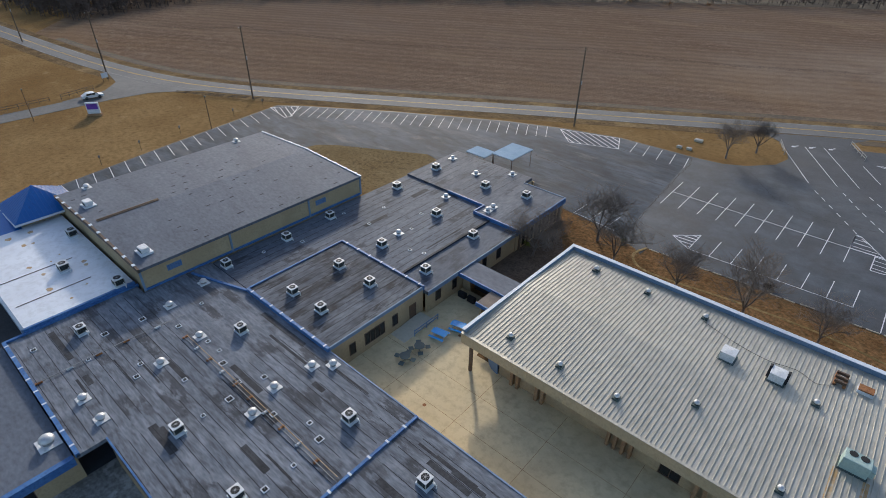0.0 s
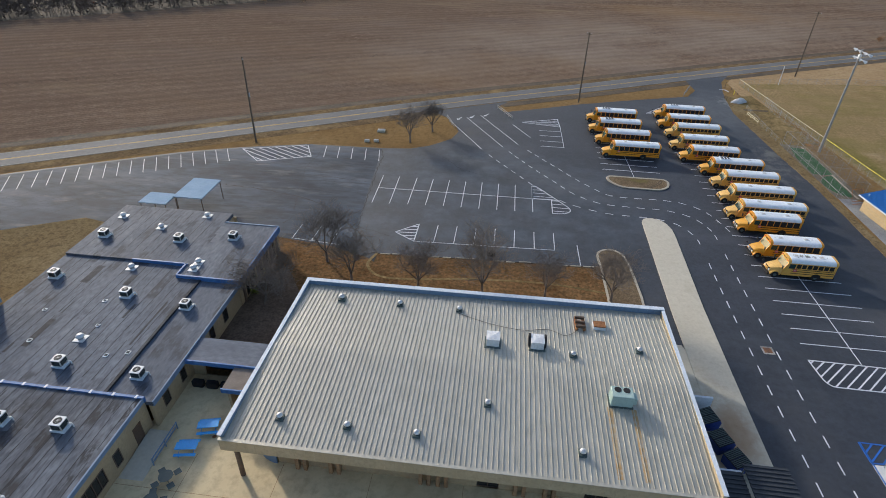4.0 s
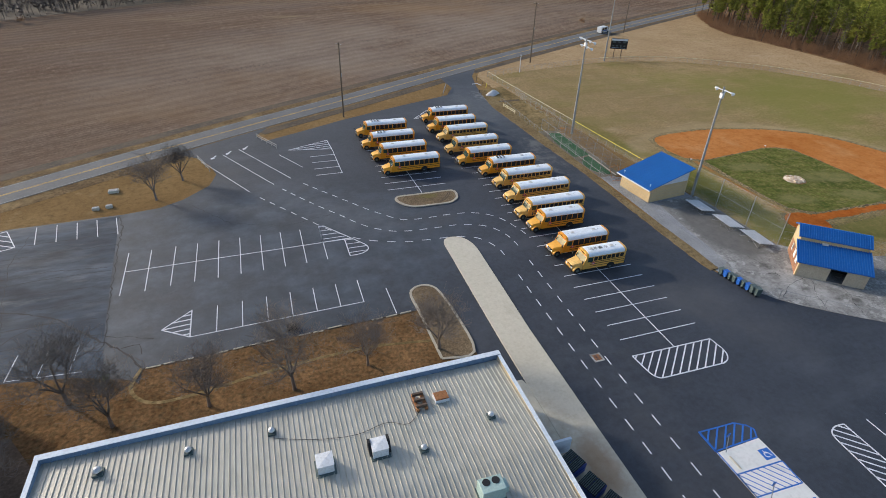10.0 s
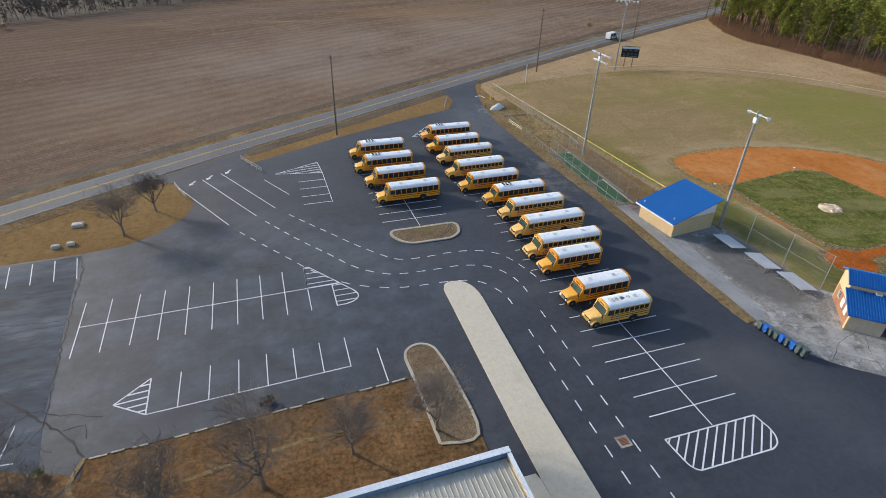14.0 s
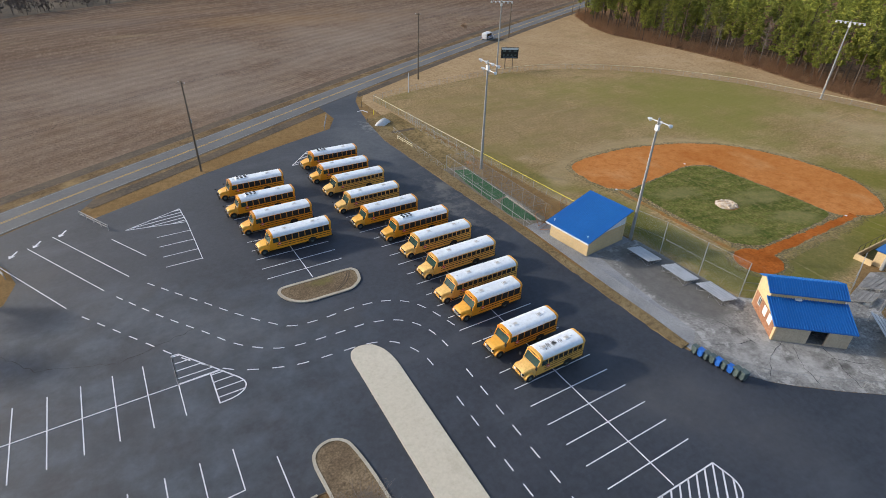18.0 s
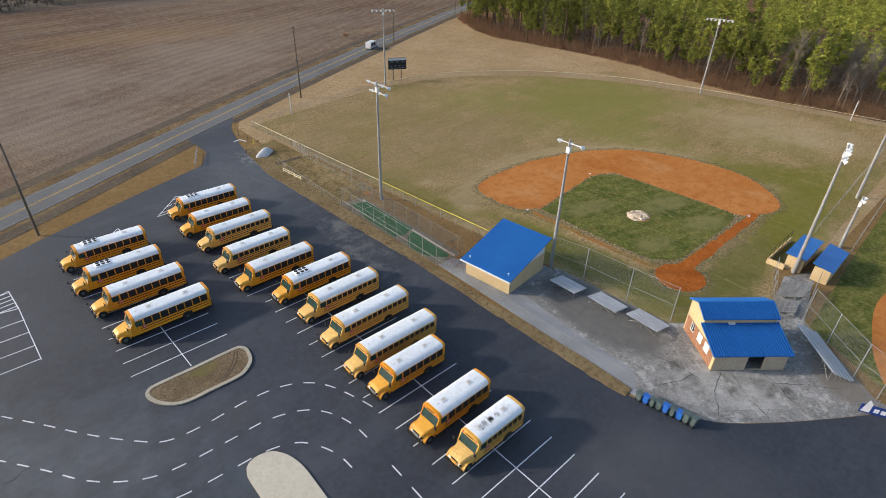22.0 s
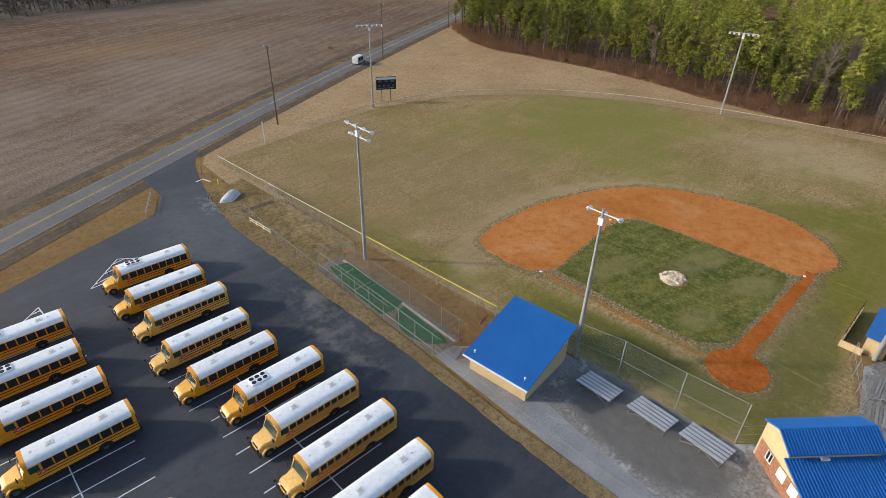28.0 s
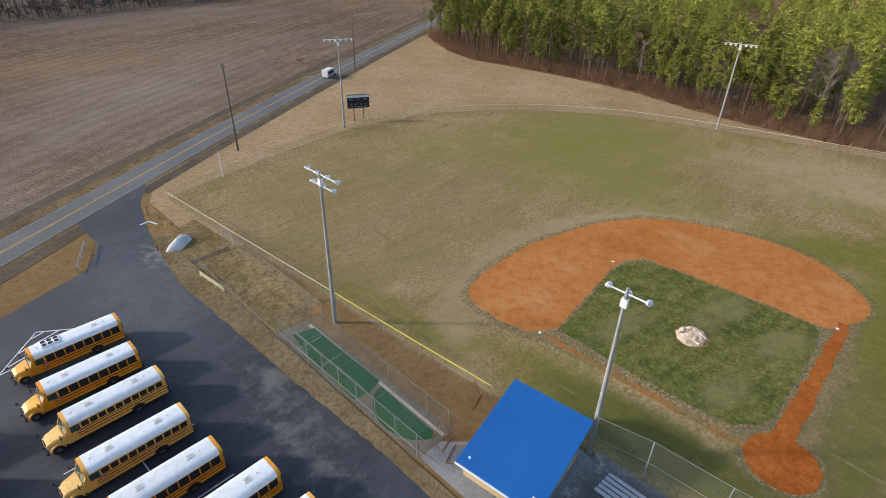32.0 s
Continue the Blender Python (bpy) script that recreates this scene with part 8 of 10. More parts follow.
# ---- roof equipment ----
def condenser(s=0.8):
    """A square rooftop condenser with louvred sides and a round fan, on a kerb."""
    t = thing("roof_condenser", "white rooftop condenser with black louvred sides and round fan", "air conditioner", "roof condensers")
    b = B()
    box(b, -0.8 * s, 0.8 * s, -0.66 * s, 0.66 * s, -0.02, 0.22)
    part("kerb", b, "rim_white", t)
    b = B()
    box(b, -0.6 * s, 0.6 * s, -0.6 * s, 0.6 * s, 0.22, 1.14 * s)
    bmesh.ops.bevel(b, geom=b.edges[:], offset=0.03, segments=1, affect="EDGES")
    c = part("cabinet", b, "hvac_beige", t)
    b = B()
    box(b, -0.63 * s, 0.63 * s, -0.63 * s, 0.63 * s, 1.12 * s, 1.2 * s)
    bmesh.ops.bevel(b, geom=b.edges[:], offset=0.02, segments=1, affect="EDGES")
    part("lid", b, "white_metal", c)
    for k in range(4):
        m = pose(0, 0, 0, 0, 0, 90 * k)
        b = B()
        box(b, -0.5 * s, 0.5 * s, -0.612 * s, -0.58 * s, 0.32, 1.05 * s, m)
        g = part("coil", b, "black", c, "black finned coil")
        b = B()
        for q in range(4):
            box(b, -0.5 * s, 0.5 * s, -0.622 * s, -0.6 * s, 0.40 + 0.14 * q, 0.43 + 0.14 * q, m)
        part("louvre", b, "bin_grey", g)
    b = B()
    tube(b, (0, 0, 1.2 * s), (0, 0, 1.225 * s), 0.44 * s, n=18)
    f = part("fan", b, "black", c)
    b = B()
    for k in range(4):
        m = pose(0, 0, 1.225 * s, 0, 0, 45 * k)
        box(b, -0.44 * s, 0.44 * s, -0.009, 0.009, 0, 0.012, m)
    part("guard", b, "galv", f)
    b = B()
    tube(b, (0, 0, 1.22 * s), (0, 0, 1.25 * s), 0.12 * s, n=10)
    part("hub", b, "galv", f)
    b = B()
    tube(b, (0.6 * s, 0.3, 0.4), (1.15 * s, 0.3, 0.4), 0.05, n=8)
    tube(b, (1.15 * s, 0.3, 0.4), (1.15 * s, 0.3, 0.0), 0.05, n=8)
    part("pipe", b, "white_metal", t)
    return t


def mushroom(r=0.42):
    t = thing("roof_vent", "spun aluminium mushroom vent on a square flashing", "vent", "roof vents")
    b = B()
    box(b, -r * 1.35, r * 1.35, -r * 1.35, r * 1.35, -0.02, 0.06)
    part("flashing", b, "white_metal", t)
    b = B()
    tube(b, (0, 0, 0.05), (0, 0, 0.4), r * 0.7, r * 0.6, n=14)
    part("throat", b, "galv", t)
    b = B()
    dome(b, (0, 0, 0.34), r, 0.3, 14, 4)
    part("hood", b, "aluminium", t, smooth=True)
    return t


def place(ob, spots, z, rz=0.0, jitter=0.0, size=1.0):
    for i, p in enumerate(spots):
        zz = z(p[1]) if callable(z) else z
        m = pose(p[0], p[1], zz, 0, 0, rz + random.Random(i).uniform(-jitter, jitter)) @ Matrix.Scale(size, 4)
        if i == 0:
            ob.matrix_world = m
        else:
            copy_thing(ob, m)


ac = condenser()
place(ac, [(-44.7, 19.0), (-37.3, 8.3), (-27.2, 19.1), (-17.9, 19.0), (-56.9, 7.6), (-56.7, 24.3), (-56.5, 33.1), (-56.8, 40.7), (-56.5, 53.8), (-46.1, 51.6), (-45.9, 40.6), (-28.0, 8.4)], RZ)
copy_thing(ac, pose(-37.8, 40.4, RZ - 0.17))
copy_thing(ac, pose(-38.6, 50.8, RZ - 0.17))
for x, y in ((-56.3, 62.8), (-46.1, 63.2), (-39.4, 64.8)):
    copy_thing(ac, pose(x, y, RZ + 0.25))
for x, y in ((-45.9, 33.4), (-40.4, 33.5), (-45.7, 26.4), (-40.8, 26.6)):
    copy_thing(ac, pose(x, y, BZ))
for x, y in ((-69.8, 10.4), (-77.4, 14.0), (-61.9, 13.6)):
    copy_thing(ac, pose(x, y, 4.0) @ Matrix.Scale(1.15, 4))
mv = mushroom()
place(mv, [(-46.4, 11.1), (-47.2, 4.2), (-43.6, 4.4), (-34.2, 13.7), (-35.4, 16.8), (-35.0, 20.9), (-33.6, 22.4), (-47.2, 15.6), (-54.4, 15.9), (-55.6, 20.6), (-46.5, 44.3), (-48.8, 56.8)], RZ)
for x, y in ((-57.0, 68.0), (-45.6, 69.9), (-41.2, 58.8), (-41.1, 57.4), (-50.2, 66.0)):
    copy_thing(mv, pose(x, y, RZ + 0.25))
copy_thing(mv, pose(-44.6, 0.4, RZ - 0.3) @ Matrix.Scale(1.5, 4))
hz = lambda x: HZ + (HR - HZ) * (1 - abs(x - HC) / (HX1 - HC))
for x, y, s in ((-84.6, 19.2, 1.0), (-84.5, 43.0, 1.0)):
    copy_thing(mv, pose(x, y, hz(x)) @ Matrix.Scale(s, 4))


def hood_fan(label):
    t = thing("roof_exhaust", label, "vent", "roof exhausts")
    b = B()
    box(b, -0.9, 0.9, -0.75, 0.75, -0.04, 0.18)
    part("base", b, "membrane_white", t)
    b = B()
    box(b, -0.65, 0.65, -0.5, 0.5, 0.18, 0.8)
    bmesh.ops.bevel(b, geom=b.edges[:], offset=0.08, segments=2, affect="EDGES")
    part("hood", b, "white_metal", t)
    b = B()
    box(b, -0.55, 0.55, -0.52, -0.49, 0.25, 0.6)
    part("grille", b, "bin_grey", t)
    return t


hf = hood_fan("white boxy exhaust hood on the grey roof")
hf.matrix_world = pose(-61.9, 17.3, hz(-61.9))
copy_thing(hf, pose(-78.3, 17.2, hz(-78.3)))
# roof conduits on blocks
for pts, r, lab in (([(-48.2, 14.4), (-36, 14.4), (-23.5, 14.3)], 0.035, "rusty gas pipes on wooden blocks along the roof"), ([(-52.3, 2.0), (-52.1, 10), (-51.6, 16.3)], 0.03, "thin grey conduit on blocks")):
    t = thing("roof_pipe", lab, "pipe", "roof pipes")
    for d in (0, 0.35) if r > 0.032 else (0,):
        b = B()
        for p, q in zip(pts, pts[1:]):
            tube(b, (p[0], p[1] + d, RZ + 0.2), (q[0], q[1] + d, RZ + 0.2), r, n=6)
        part("pipe", b, "rust_stain" if r > 0.032 and d else "galv", t)
    for p, q in zip(pts, pts[1:]):
        n = int(math.hypot(q[0] - p[0], q[1] - p[1]) / 2.4)
        for k in range(n):
            x, y = p[0] + (q[0] - p[0]) * k / n, p[1] + (q[1] - p[1]) * k / n
            b = B()
            box(b, x - 0.1, x + 0.1, y - 0.15, y + 0.45, RZ - 0.01, RZ + 0.15)
            part("block", b, "white_metal" if k % 2 else "rust", t)
def pitch_pan(x, y, z, w):
    t = thing("pitch_pan", "small pale-edged square pitch pan on the felt roof", "roof pan", "pitch pans", loc=(x, y, z))
    b = B()
    ribbon(b, [(-w, -w), (w, -w), (w, w), (-w, w), (-w, -w)], 0.09, -0.01, 0.06)
    part("pan_rim", b, "rim_white", t)
    b = B()
    box(b, -w, w, -w, w, -0.01, 0.025)
    part("pitch", b, "black", t, "black pitch filling")
    b = B()
    tube(b, (0, 0, 0.02), (0, 0, 0.28), 0.05, n=8)
    part("stub", b, "galv", t)


PANS = [(-46.4, 8.7), (-42.6, 11.6), (-37.3, 13.2), (-37.3, 10.6), (-32.8, 14.9), (-38.5, 14.9), (-41.9, 15.2), (-43.8, 15.9), (-50.4, 14.9), (-45.9, 15.8), (-54.9, 9.1), (-52.2, 6.5), (-57.7, 3.3), (-47.8, 9.7), (-27.6, 16.0), (-27.1, 13.0), (-27.0, 10.2), (-29.6, 16.5), (-54.4, 12.8), (-52.2, 18.5), (-37.3, 16.9), (-20.4, 12.2), (-16.8, 15.4), (-13.0, 9.6), (-19.2, 8.8)]
for i, (x, y) in enumerate(PANS):
    pitch_pan(x, y, RZ, (0.24, 0.2, 0.3, 0.17)[i % 4])
for i, (x, y) in enumerate([(-42.5, 42.4), (-56.1, 29.2), (-54.5, 34.1), (-46.1, 46.4), (-40.6, 43.1), (-56.3, 42.8), (-51.4, 43.3), (-53.4, 48.0), (-48.0, 50.4)]):
    pitch_pan(x, y, RZ, (0.2, 0.17)[i % 2])


def strap(x, y, z, along):
    b = B()
    if along == "x":
        box(b, x - 0.1, x + 0.1, y - 0.2, y + 0.2, z - 0.05, z + 0.015)
    else:
        box(b, x - 0.2, x + 0.2, y - 0.1, y + 0.1, z - 0.05, z + 0.015)
    part("joint_clip", b, "rim_white", school, "pale metal clip over the blue edge")


for k in range(9):
    strap(-23.0, 5.0 + 2.1 * k, RZ + 0.16, "y")
for k in range(9):
    strap(-60 + 2.2 * k, 1.6, RZ + 0.22, "x")
for k in range(8):
    strap(-49.3 + 1.9 * k, 23.3, BZ + 0.16, "x")
for k in range(7):
    strap(-49.3 + 2.2 * k, 37.5, BZ + 0.16, "x")

# gym roof
gv = thing("gym_roof_vent", "round aluminium ventilator on a dark square base", "vent", "gym roof vents")
b = B()
box(b, -0.45, 0.45, -0.45, 0.45, -0.05, 0.3)
part("base", b, "bin_grey", gv)
b = B()
tube(b, (0, 0, 0.3), (0, 0, 0.62), 0.26, n=14)
part("throat", b, "black", gv)
b = B()
dome(b, (0, 0, 0.52), 0.4, 0.36, 14, 4)
part("cap", b, "aluminium", gv, smooth=True)
place(gv, [(-21.2, 52.8), (-14.7, 52.8), (-8.2, 52.8), (10.1, 48.8), (-22.0, 36.2), (-16.1, 36.1), (-10.2, 36.1), (-4.5, 40.0), (3.5, 47.2), (3.4, 36.1)], zr, size=0.85)
for k, (x, y, lab) in enumerate(((-4.4, 48.0, "white square roof air handler"), (0.0, 48.2, "roof air handler with black side coils"))):
    t = thing("air_handler", lab, "air handler", loc=(x, y, zr(y)))
    t.scale = (0.85, 0.85, 0.85)
    b = B()
    box(b, -0.75, 0.75, -0.75, 0.75, -0.05, 1.15)
    bmesh.ops.bevel(b, geom=b.edges[:], offset=0.04, segments=1, affect="EDGES")
    part("cabinet", b, "white_metal", t)
    b = B()
    v = [b.verts.new(p) for p in ((-0.8, -0.8, 1.15), (0.8, -0.8, 1.15), (0.8, 0.8, 1.15), (-0.8, 0.8, 1.15), (0, 0, 1.24))]
    for f in ((0, 1, 4), (1, 2, 4), (2, 3, 4), (3, 0, 4), (3, 2, 1, 0)):
        b.faces.new([v[i] for i in f])
    part("lid", b, "white_metal", t)
    b = B()
    box(b, -0.95, 0.95, -1.0, 0.9, -0.05, 0.12)
    part("kerb", b, "bin_grey", t)
    if k:
        for s in (-1, 1):
            b = B()
            solid(b, [(-0.6, 0.3), (0.8, 0.3), (0.8, 1.2), (0.2, 1.3)], "x", 0.78 * s, 1.05 * s)
            part("coil", b, "black", t)
t = thing("packaged_unit", "pale green packaged air unit with twin black fans", "air conditioner", loc=(7.2, 41.9, zr(41.9)))
t.scale = (0.86, 0.86, 0.86)
b = B()
box(b, -1.1, 1.1, -0.75, 0.75, 0.1, 1.5)
bmesh.ops.bevel(b, geom=b.edges[:], offset=0.04, segments=1, affect="EDGES")
c = part("cabinet", b, "hvac_green", t)
for x in (-0.45, 0.45):
    b = B()
    tube(b, (x, 0.25, 1.5), (x, 0.25, 1.54), 0.36, n=18)
    part("fan", b, "black", c)
b = B()
box(b, 1.1, 1.5, -0.45, 0.5, 0.3, 1.1)
part("duct", b, "hvac_green", t)
b = B()
box(b, -1.2, 1.2, -0.85, 0.85, -0.1, 0.12)
part("skid", b, "bin_grey", t)
for x, y, h, lab in ((4.6, 52.3, 0.5, "rusty disused equipment frame on the roof"), (6.6, 52.2, 0.45, "rusty red roof hatch with white kerb")):
    t = thing("rusty_frame" if x < 5 else "roof_hatch", lab, "roof equipment", loc=(x, y, zr(y)))
    if x < 5:
        for d in (-0.4, 0.4):
            b = B()
            box(b, d - 0.12, d + 0.12, -1.0, 1.0, -0.03, 0.3)
            part("beam", b, "rust", t)
        for d in (-0.7, 0.0, 0.7):
            b = B()
            box(b, -0.5, 0.5, d - 0.1, d + 0.1, 0.25, 0.55)
            part("cross_beam", b, "brown_metal", t)
    else:
        b = B()
        box(b, -0.65, 0.65, -0.5, 0.5, -0.05, 0.35)
        part("kerb", b, "white_metal", t)
        b = B()
        box(b, -0.6, 0.6, -0.45, 0.45, 0.35, 0.48)
        part("lid", b, "rust", t)

b = B()
cable = smooth_line([(-8.2, 52.2), (-5.0, 51.0), (-1.5, 50.4), (1.2, 50.9), (3.0, 50.2), (4.4, 51.4)], 5)
for p, q in zip(cable, cable[1:]):
    tube(b, (*p, zr(p[1]) + 0.075), (*q, zr(q[1]) + 0.075), 0.025, n=4)
tagged(part("roof_cable", b, "black"), "loose black cable lying across the metal roof", "cable")

# ---- poles ----
def utility_pole(h, arms=1, lean=0.0):
    t = thing("utility_pole", "tall weathered wooden utility pole", "pole", "utility poles")
    b = B()
    tube(b, (0, 0, -0.2), (0, 0, h), 0.19, 0.12, n=10)
    part("pole", b, "pole_wood", t)
    for k in range(arms):
        b = B()
        box(b, -0.06, 0.06, -0.9, 0.9, h - 0.5 - 1.4 * k, h - 0.38 - 1.4 * k)
        part("crossarm", b, "pole_wood", t)
        for y in (-0.75, 0.0, 0.75):
            b = B()
            tube(b, (0, y, h - 0.38 - 1.4 * k), (0, y, h - 0.2 - 1.4 * k), 0.045, n=8)
            part("insulator", b, "white_metal", t)
    b = B()
    tube(b, (0.16, 0, h * 0.55), (0.16, 0, h * 0.55 + 0.8), 0.16, n=10)
    part("cable_box", b, "pole_grey", t)
    return t


up = utility_pole(16.8)
up.matrix_world = pose(13.4, 145.3, 0, 0, 0, 30)
WIRES = [(-223, 48.4, 16.8), (-162.3, 50.8, 16.8), (-121, 68.1, 16.8), (-54.3, 106.1, 16.8), (13.4, 145.3, 16.8), (80.6, 183.3, 16.8), (141, 220, 16.8), (203, 252, 16.8), (270, 286, 16.8)]
for x, y, h in WIRES:
    if x != 13.4:
        copy_thing(up, pose(x, y, 0, 0, 0, 30) @ Matrix.Scale(1.08 if 60 < x < 150 else 1.0, 4))
for d in (-0.75, 0.0, 0.75):
    b = B()
    for (ax, ay, az), (bx, by, bz) in zip(WIRES, WIRES[1:]):
        pr = None
        for k in range(13):
            s = k / 12
            p = Vector((ax + (bx - ax) * s - 0.5 * d, ay + (by - ay) * s + 0.87 * d, az - 0.2 - 1.6 * 4 * s * (1 - s)))
            if pr is not None:
                tube(b, pr, p, 0.007, n=3, caps=False)
            pr = p
    tagged(part("power_line", b, "black"), "thin dark power line between poles", "cable", "power lines")
lp = thing("lot_lamp_post", "slim dark lamp post at the lot edge", "lamp post", "lot lamp posts", loc=(-110, 51.1, 0))
b = B()
tube(b, (0, 0, 0), (0, 0, 7.0), 0.09, 0.06, n=8)
part("post", b, "brown_metal", lp)
b = B()
box(b, -0.1, 0.5, -0.12, 0.12, 6.95, 7.08)
part("lamp_head", b, "bin_grey", lp)
copy_thing(lp, pose(-141.4, 27.2, 0))
copy_thing(lp, pose(-166, 20, 0))


def light_mast(x, y, h, rz, arms, label):
    """A field floodlight mast; arms: (height, half width, lamps)."""
    t = thing("floodlight_mast", label, "floodlight", "floodlight masts", loc=(x, y, 0), rz=rz)
    b = B()
    tube(b, (0, 0, -0.2), (0, 0, h), 0.27, 0.14, n=12)
    part("mast", b, "pole_grey", t)
    for z, w, n in arms:
        b = B()
        box(b, -0.05, 0.05, -w, w, z - 0.05, z + 0.05)
        a = part("crossarm", b, "white_metal", t)
        for k in range(n):
            yy = -w + 2 * w * k / (n - 1)
            b = B()
            tube(b, (0.05, yy, z), (0.46, yy, z - 0.26), 0.12, 0.29, n=12)
            dome(b, (0.02, yy, z - 0.1), 0.16, 0.22, 8, 3)
            part("lamp", b, "lamp_glass", a)
    b = B()
    box(b, -0.2, 0.2, -0.28, 0.28, arms[0][0] - 1.3, arms[0][0] - 0.5)
    part("ballast_box", b, "white_metal", t)
    return t


light_mast(60.7, 121.7, 20.6, 0, [(20.2, 2.7, 4), (18.9, 1.9, 3)], "tall grey floodlight mast with two lamp arms")
light_mast(66.3, 88.6, 19.4, 0, [(18.9, 1.75, 3)], "tall grey floodlight mast beside the shed")
light_mast(172.8, 116.9, 20.6, 195, [(20.2, 3.2, 7)], "distant floodlight mast in front of the pines")
light_mast(106.2, 179.8, 20.6, 240, [(20.2, 3.0, 6)], "floodlight mast beside the scoreboard")
light_mast(92.2, 64.5, 19.6, -78, [(19.2, 2.0, 4), (18.0, 1.5, 3)], "grey floodlight mast between the dugouts")
light_mast(128.4, 65.7, 21.0, -76, [(20.4, 2.0, 4), (19.2, 1.5, 3)], "grey floodlight mast behind first base")
light_mast(105.6, 62.2, 9.0, -82, [(8.6, 0.8, 2)], "short wooden floodlight mast by the dugout")

# ---- scoreboard ----
sb = thing("scoreboard", "black ball-field scoreboard on two posts", "scoreboard", loc=(112.3, 181.8, 0), rz=-28)
for x in (-1.2, 1.2):
    b = B()
    tube(b, (x, 0.25, -0.1), (x, 0.25, 6.6), 0.12, n=8)
    part("post", b, "brown_metal", sb)
b = B()
box(b, -2.7, 2.7, -0.15, 0.12, 3.2, 6.5)
bmesh.ops.bevel(b, geom=b.edges[:], offset=0.04, segments=1, affect="EDGES")
p = part("panel", b, "black", sb)
for x, z, w, h in ((0, 6.1, 5.2, 0.6), (-1.7, 5.4, 1.0, 0.5), (1.7, 5.4, 1.0, 0.5), (0, 5.4, 0.8, 0.4), (-1.8, 4.2, 0.6, 0.4), (-0.6, 4.2, 0.6, 0.4), (0.6, 4.2, 0.6, 0.4), (1.8, 4.2, 0.6, 0.4), (0, 3.6, 4.4, 0.12)):
    b = B()
    box(b, x - w / 2, x + w / 2, -0.17, -0.14, z - h / 2, z + h / 2)
    part("digit_window" if w < 5 else "header_board", b, "rim_white" if w > 5 else "slate_trim" if h < 0.3 else "bin_grey", p)

# ---- low rails, bins and small things ----
def rail(a, b_, label="grey metal crash rail at the lot entrance", h=1.0, material="galv"):
    t = thing("guard_rail", label, "rail", "guard rails")
    n = max(1, round(math.hypot(b_[0] - a[0], b_[1] - a[1]) / 2.2))
    for k in range(n + 1):
        x, y = a[0] + (b_[0] - a[0]) * k / n, a[1] + (b_[1] - a[1]) * k / n
        b = B()
        tube(b, (x, y, -0.1), (x, y, h), 0.06, n=8)
        part("post", b, material, t)
    for z in (h * 0.5, h * 0.93):
        b = B()
        tube(b, (*a, z), (*b_, z), 0.06, n=8)
        part("bar", b, material, t)


rail((41.6, 156.0), (44.9, 163.4))
rail((-6.6, 136.3), (-3.0, 129.2))
rail((-17.8, 127.2), (-15.6, 121.4))
rail((53.4, 143.1), (53.9, 137.4), "pale yellow pipe gate standing on the verge", 0.9, "cap_pale")
rail((-33.2, 33.6), (-33.2, 37.6), "blue pipe handrail on the ramp", 1.0, "slate_trim")
bm = B()
solid(bm, [(32.0, 0.12), (37.0, 0.12), (37.0, 0.42), (36.0, 0.42)], "x", -35.5, -33.3)
tagged(part("access_ramp", bm, "concrete"), "concrete access ramp by the courtyard door", "ramp", kind="structure")


def wheelie_bin(mt, label):
    t = thing("wheeled_bin", label, "bin", "wheeled bins")
    b = B()
    v = [b.verts.new(p) for p in ((-0.24, -0.27, 0.08), (0.24, -0.27, 0.08), (0.24, 0.27, 0.08), (-0.24, 0.27, 0.08), (-0.31, -0.36, 1.0), (0.31, -0.36, 1.0), (0.31, 0.36, 1.0), (-0.31, 0.36, 1.0))]
    for f in ((0, 3, 2, 1), (4, 5, 6, 7), (0, 1, 5, 4), (1, 2, 6, 5), (2, 3, 7, 6), (3, 0, 4, 7)):
        b.faces.new([v[i] for i in f])
    part("bin_body", b, mt, t)
    b = B()
    box(b, -0.35, 0.33, -0.38, 0.38, 1.0, 1.07)
    bmesh.ops.bevel(b, geom=b.edges[:], offset=0.03, segments=1, affect="EDGES")
    part("lid", b, mt, t)
    for s in (-1, 1):
        b = B()
        tube(b, (0.24, 0.2 * s, 0.12), (0.24, 0.3 * s, 0.12), 0.12, n=10)
        part("wheel", b, "black", t)
    return t


wb, wg = wheelie_bin("bin_blue", "blue wheeled bin beside the lot"), wheelie_bin("bin_grey", "grey-green wheeled bin beside the lot")
first = {"b": True, "g": True}
for k, c in enumerate("gbggbgbgg"):
    s = k / 8
    m = pose(53.05 + 1.0 * s, 66.6 - 5.4 * s, 0.05, 0, 0, 172 + 9 * math.sin(k * 2.3)) @ Matrix.Scale(1.0 if k < 7 else 1.15, 4)
    ob = wb if c == "b" else wg
    if first[c]:
        ob.matrix_world = m
        first[c] = False
    else:
        copy_thing(ob, m)
bm = B()
n = 26
rings = []
for k in range(5):
    r = 1 - k / 5
    ring = []
    for i in range(n):
        a = 2 * math.pi * i / n
        u, v = 2.7 * r * math.cos(a) * (1 + 0.15 * math.sin(3 * a)), 1.55 * r * math.sin(a) * (1 + 0.2 * math.cos(2 * a))
        z = 0.02 + 1.0 * (1 - r * r) + 0.16 * noise.noise(Vector((u * 1.4, v * 1.4, 3.0)))
        ring.append(bm.verts.new((55.1 + 0.77 * u - 0.64 * v, 153.9 + 0.64 * u + 0.77 * v, max(0.0, z))))
    rings.append(ring)
for a, b in zip(rings, rings[1:]):
    for i in range(n):
        bm.faces.new((a[i], a[(i + 1) % n], b[(i + 1) % n], b[i]))
bm.faces.new(rings[-1])
tagged(part("sand_mound", bm, "sand_white"), "heap of pale sand on the grass", "heap")
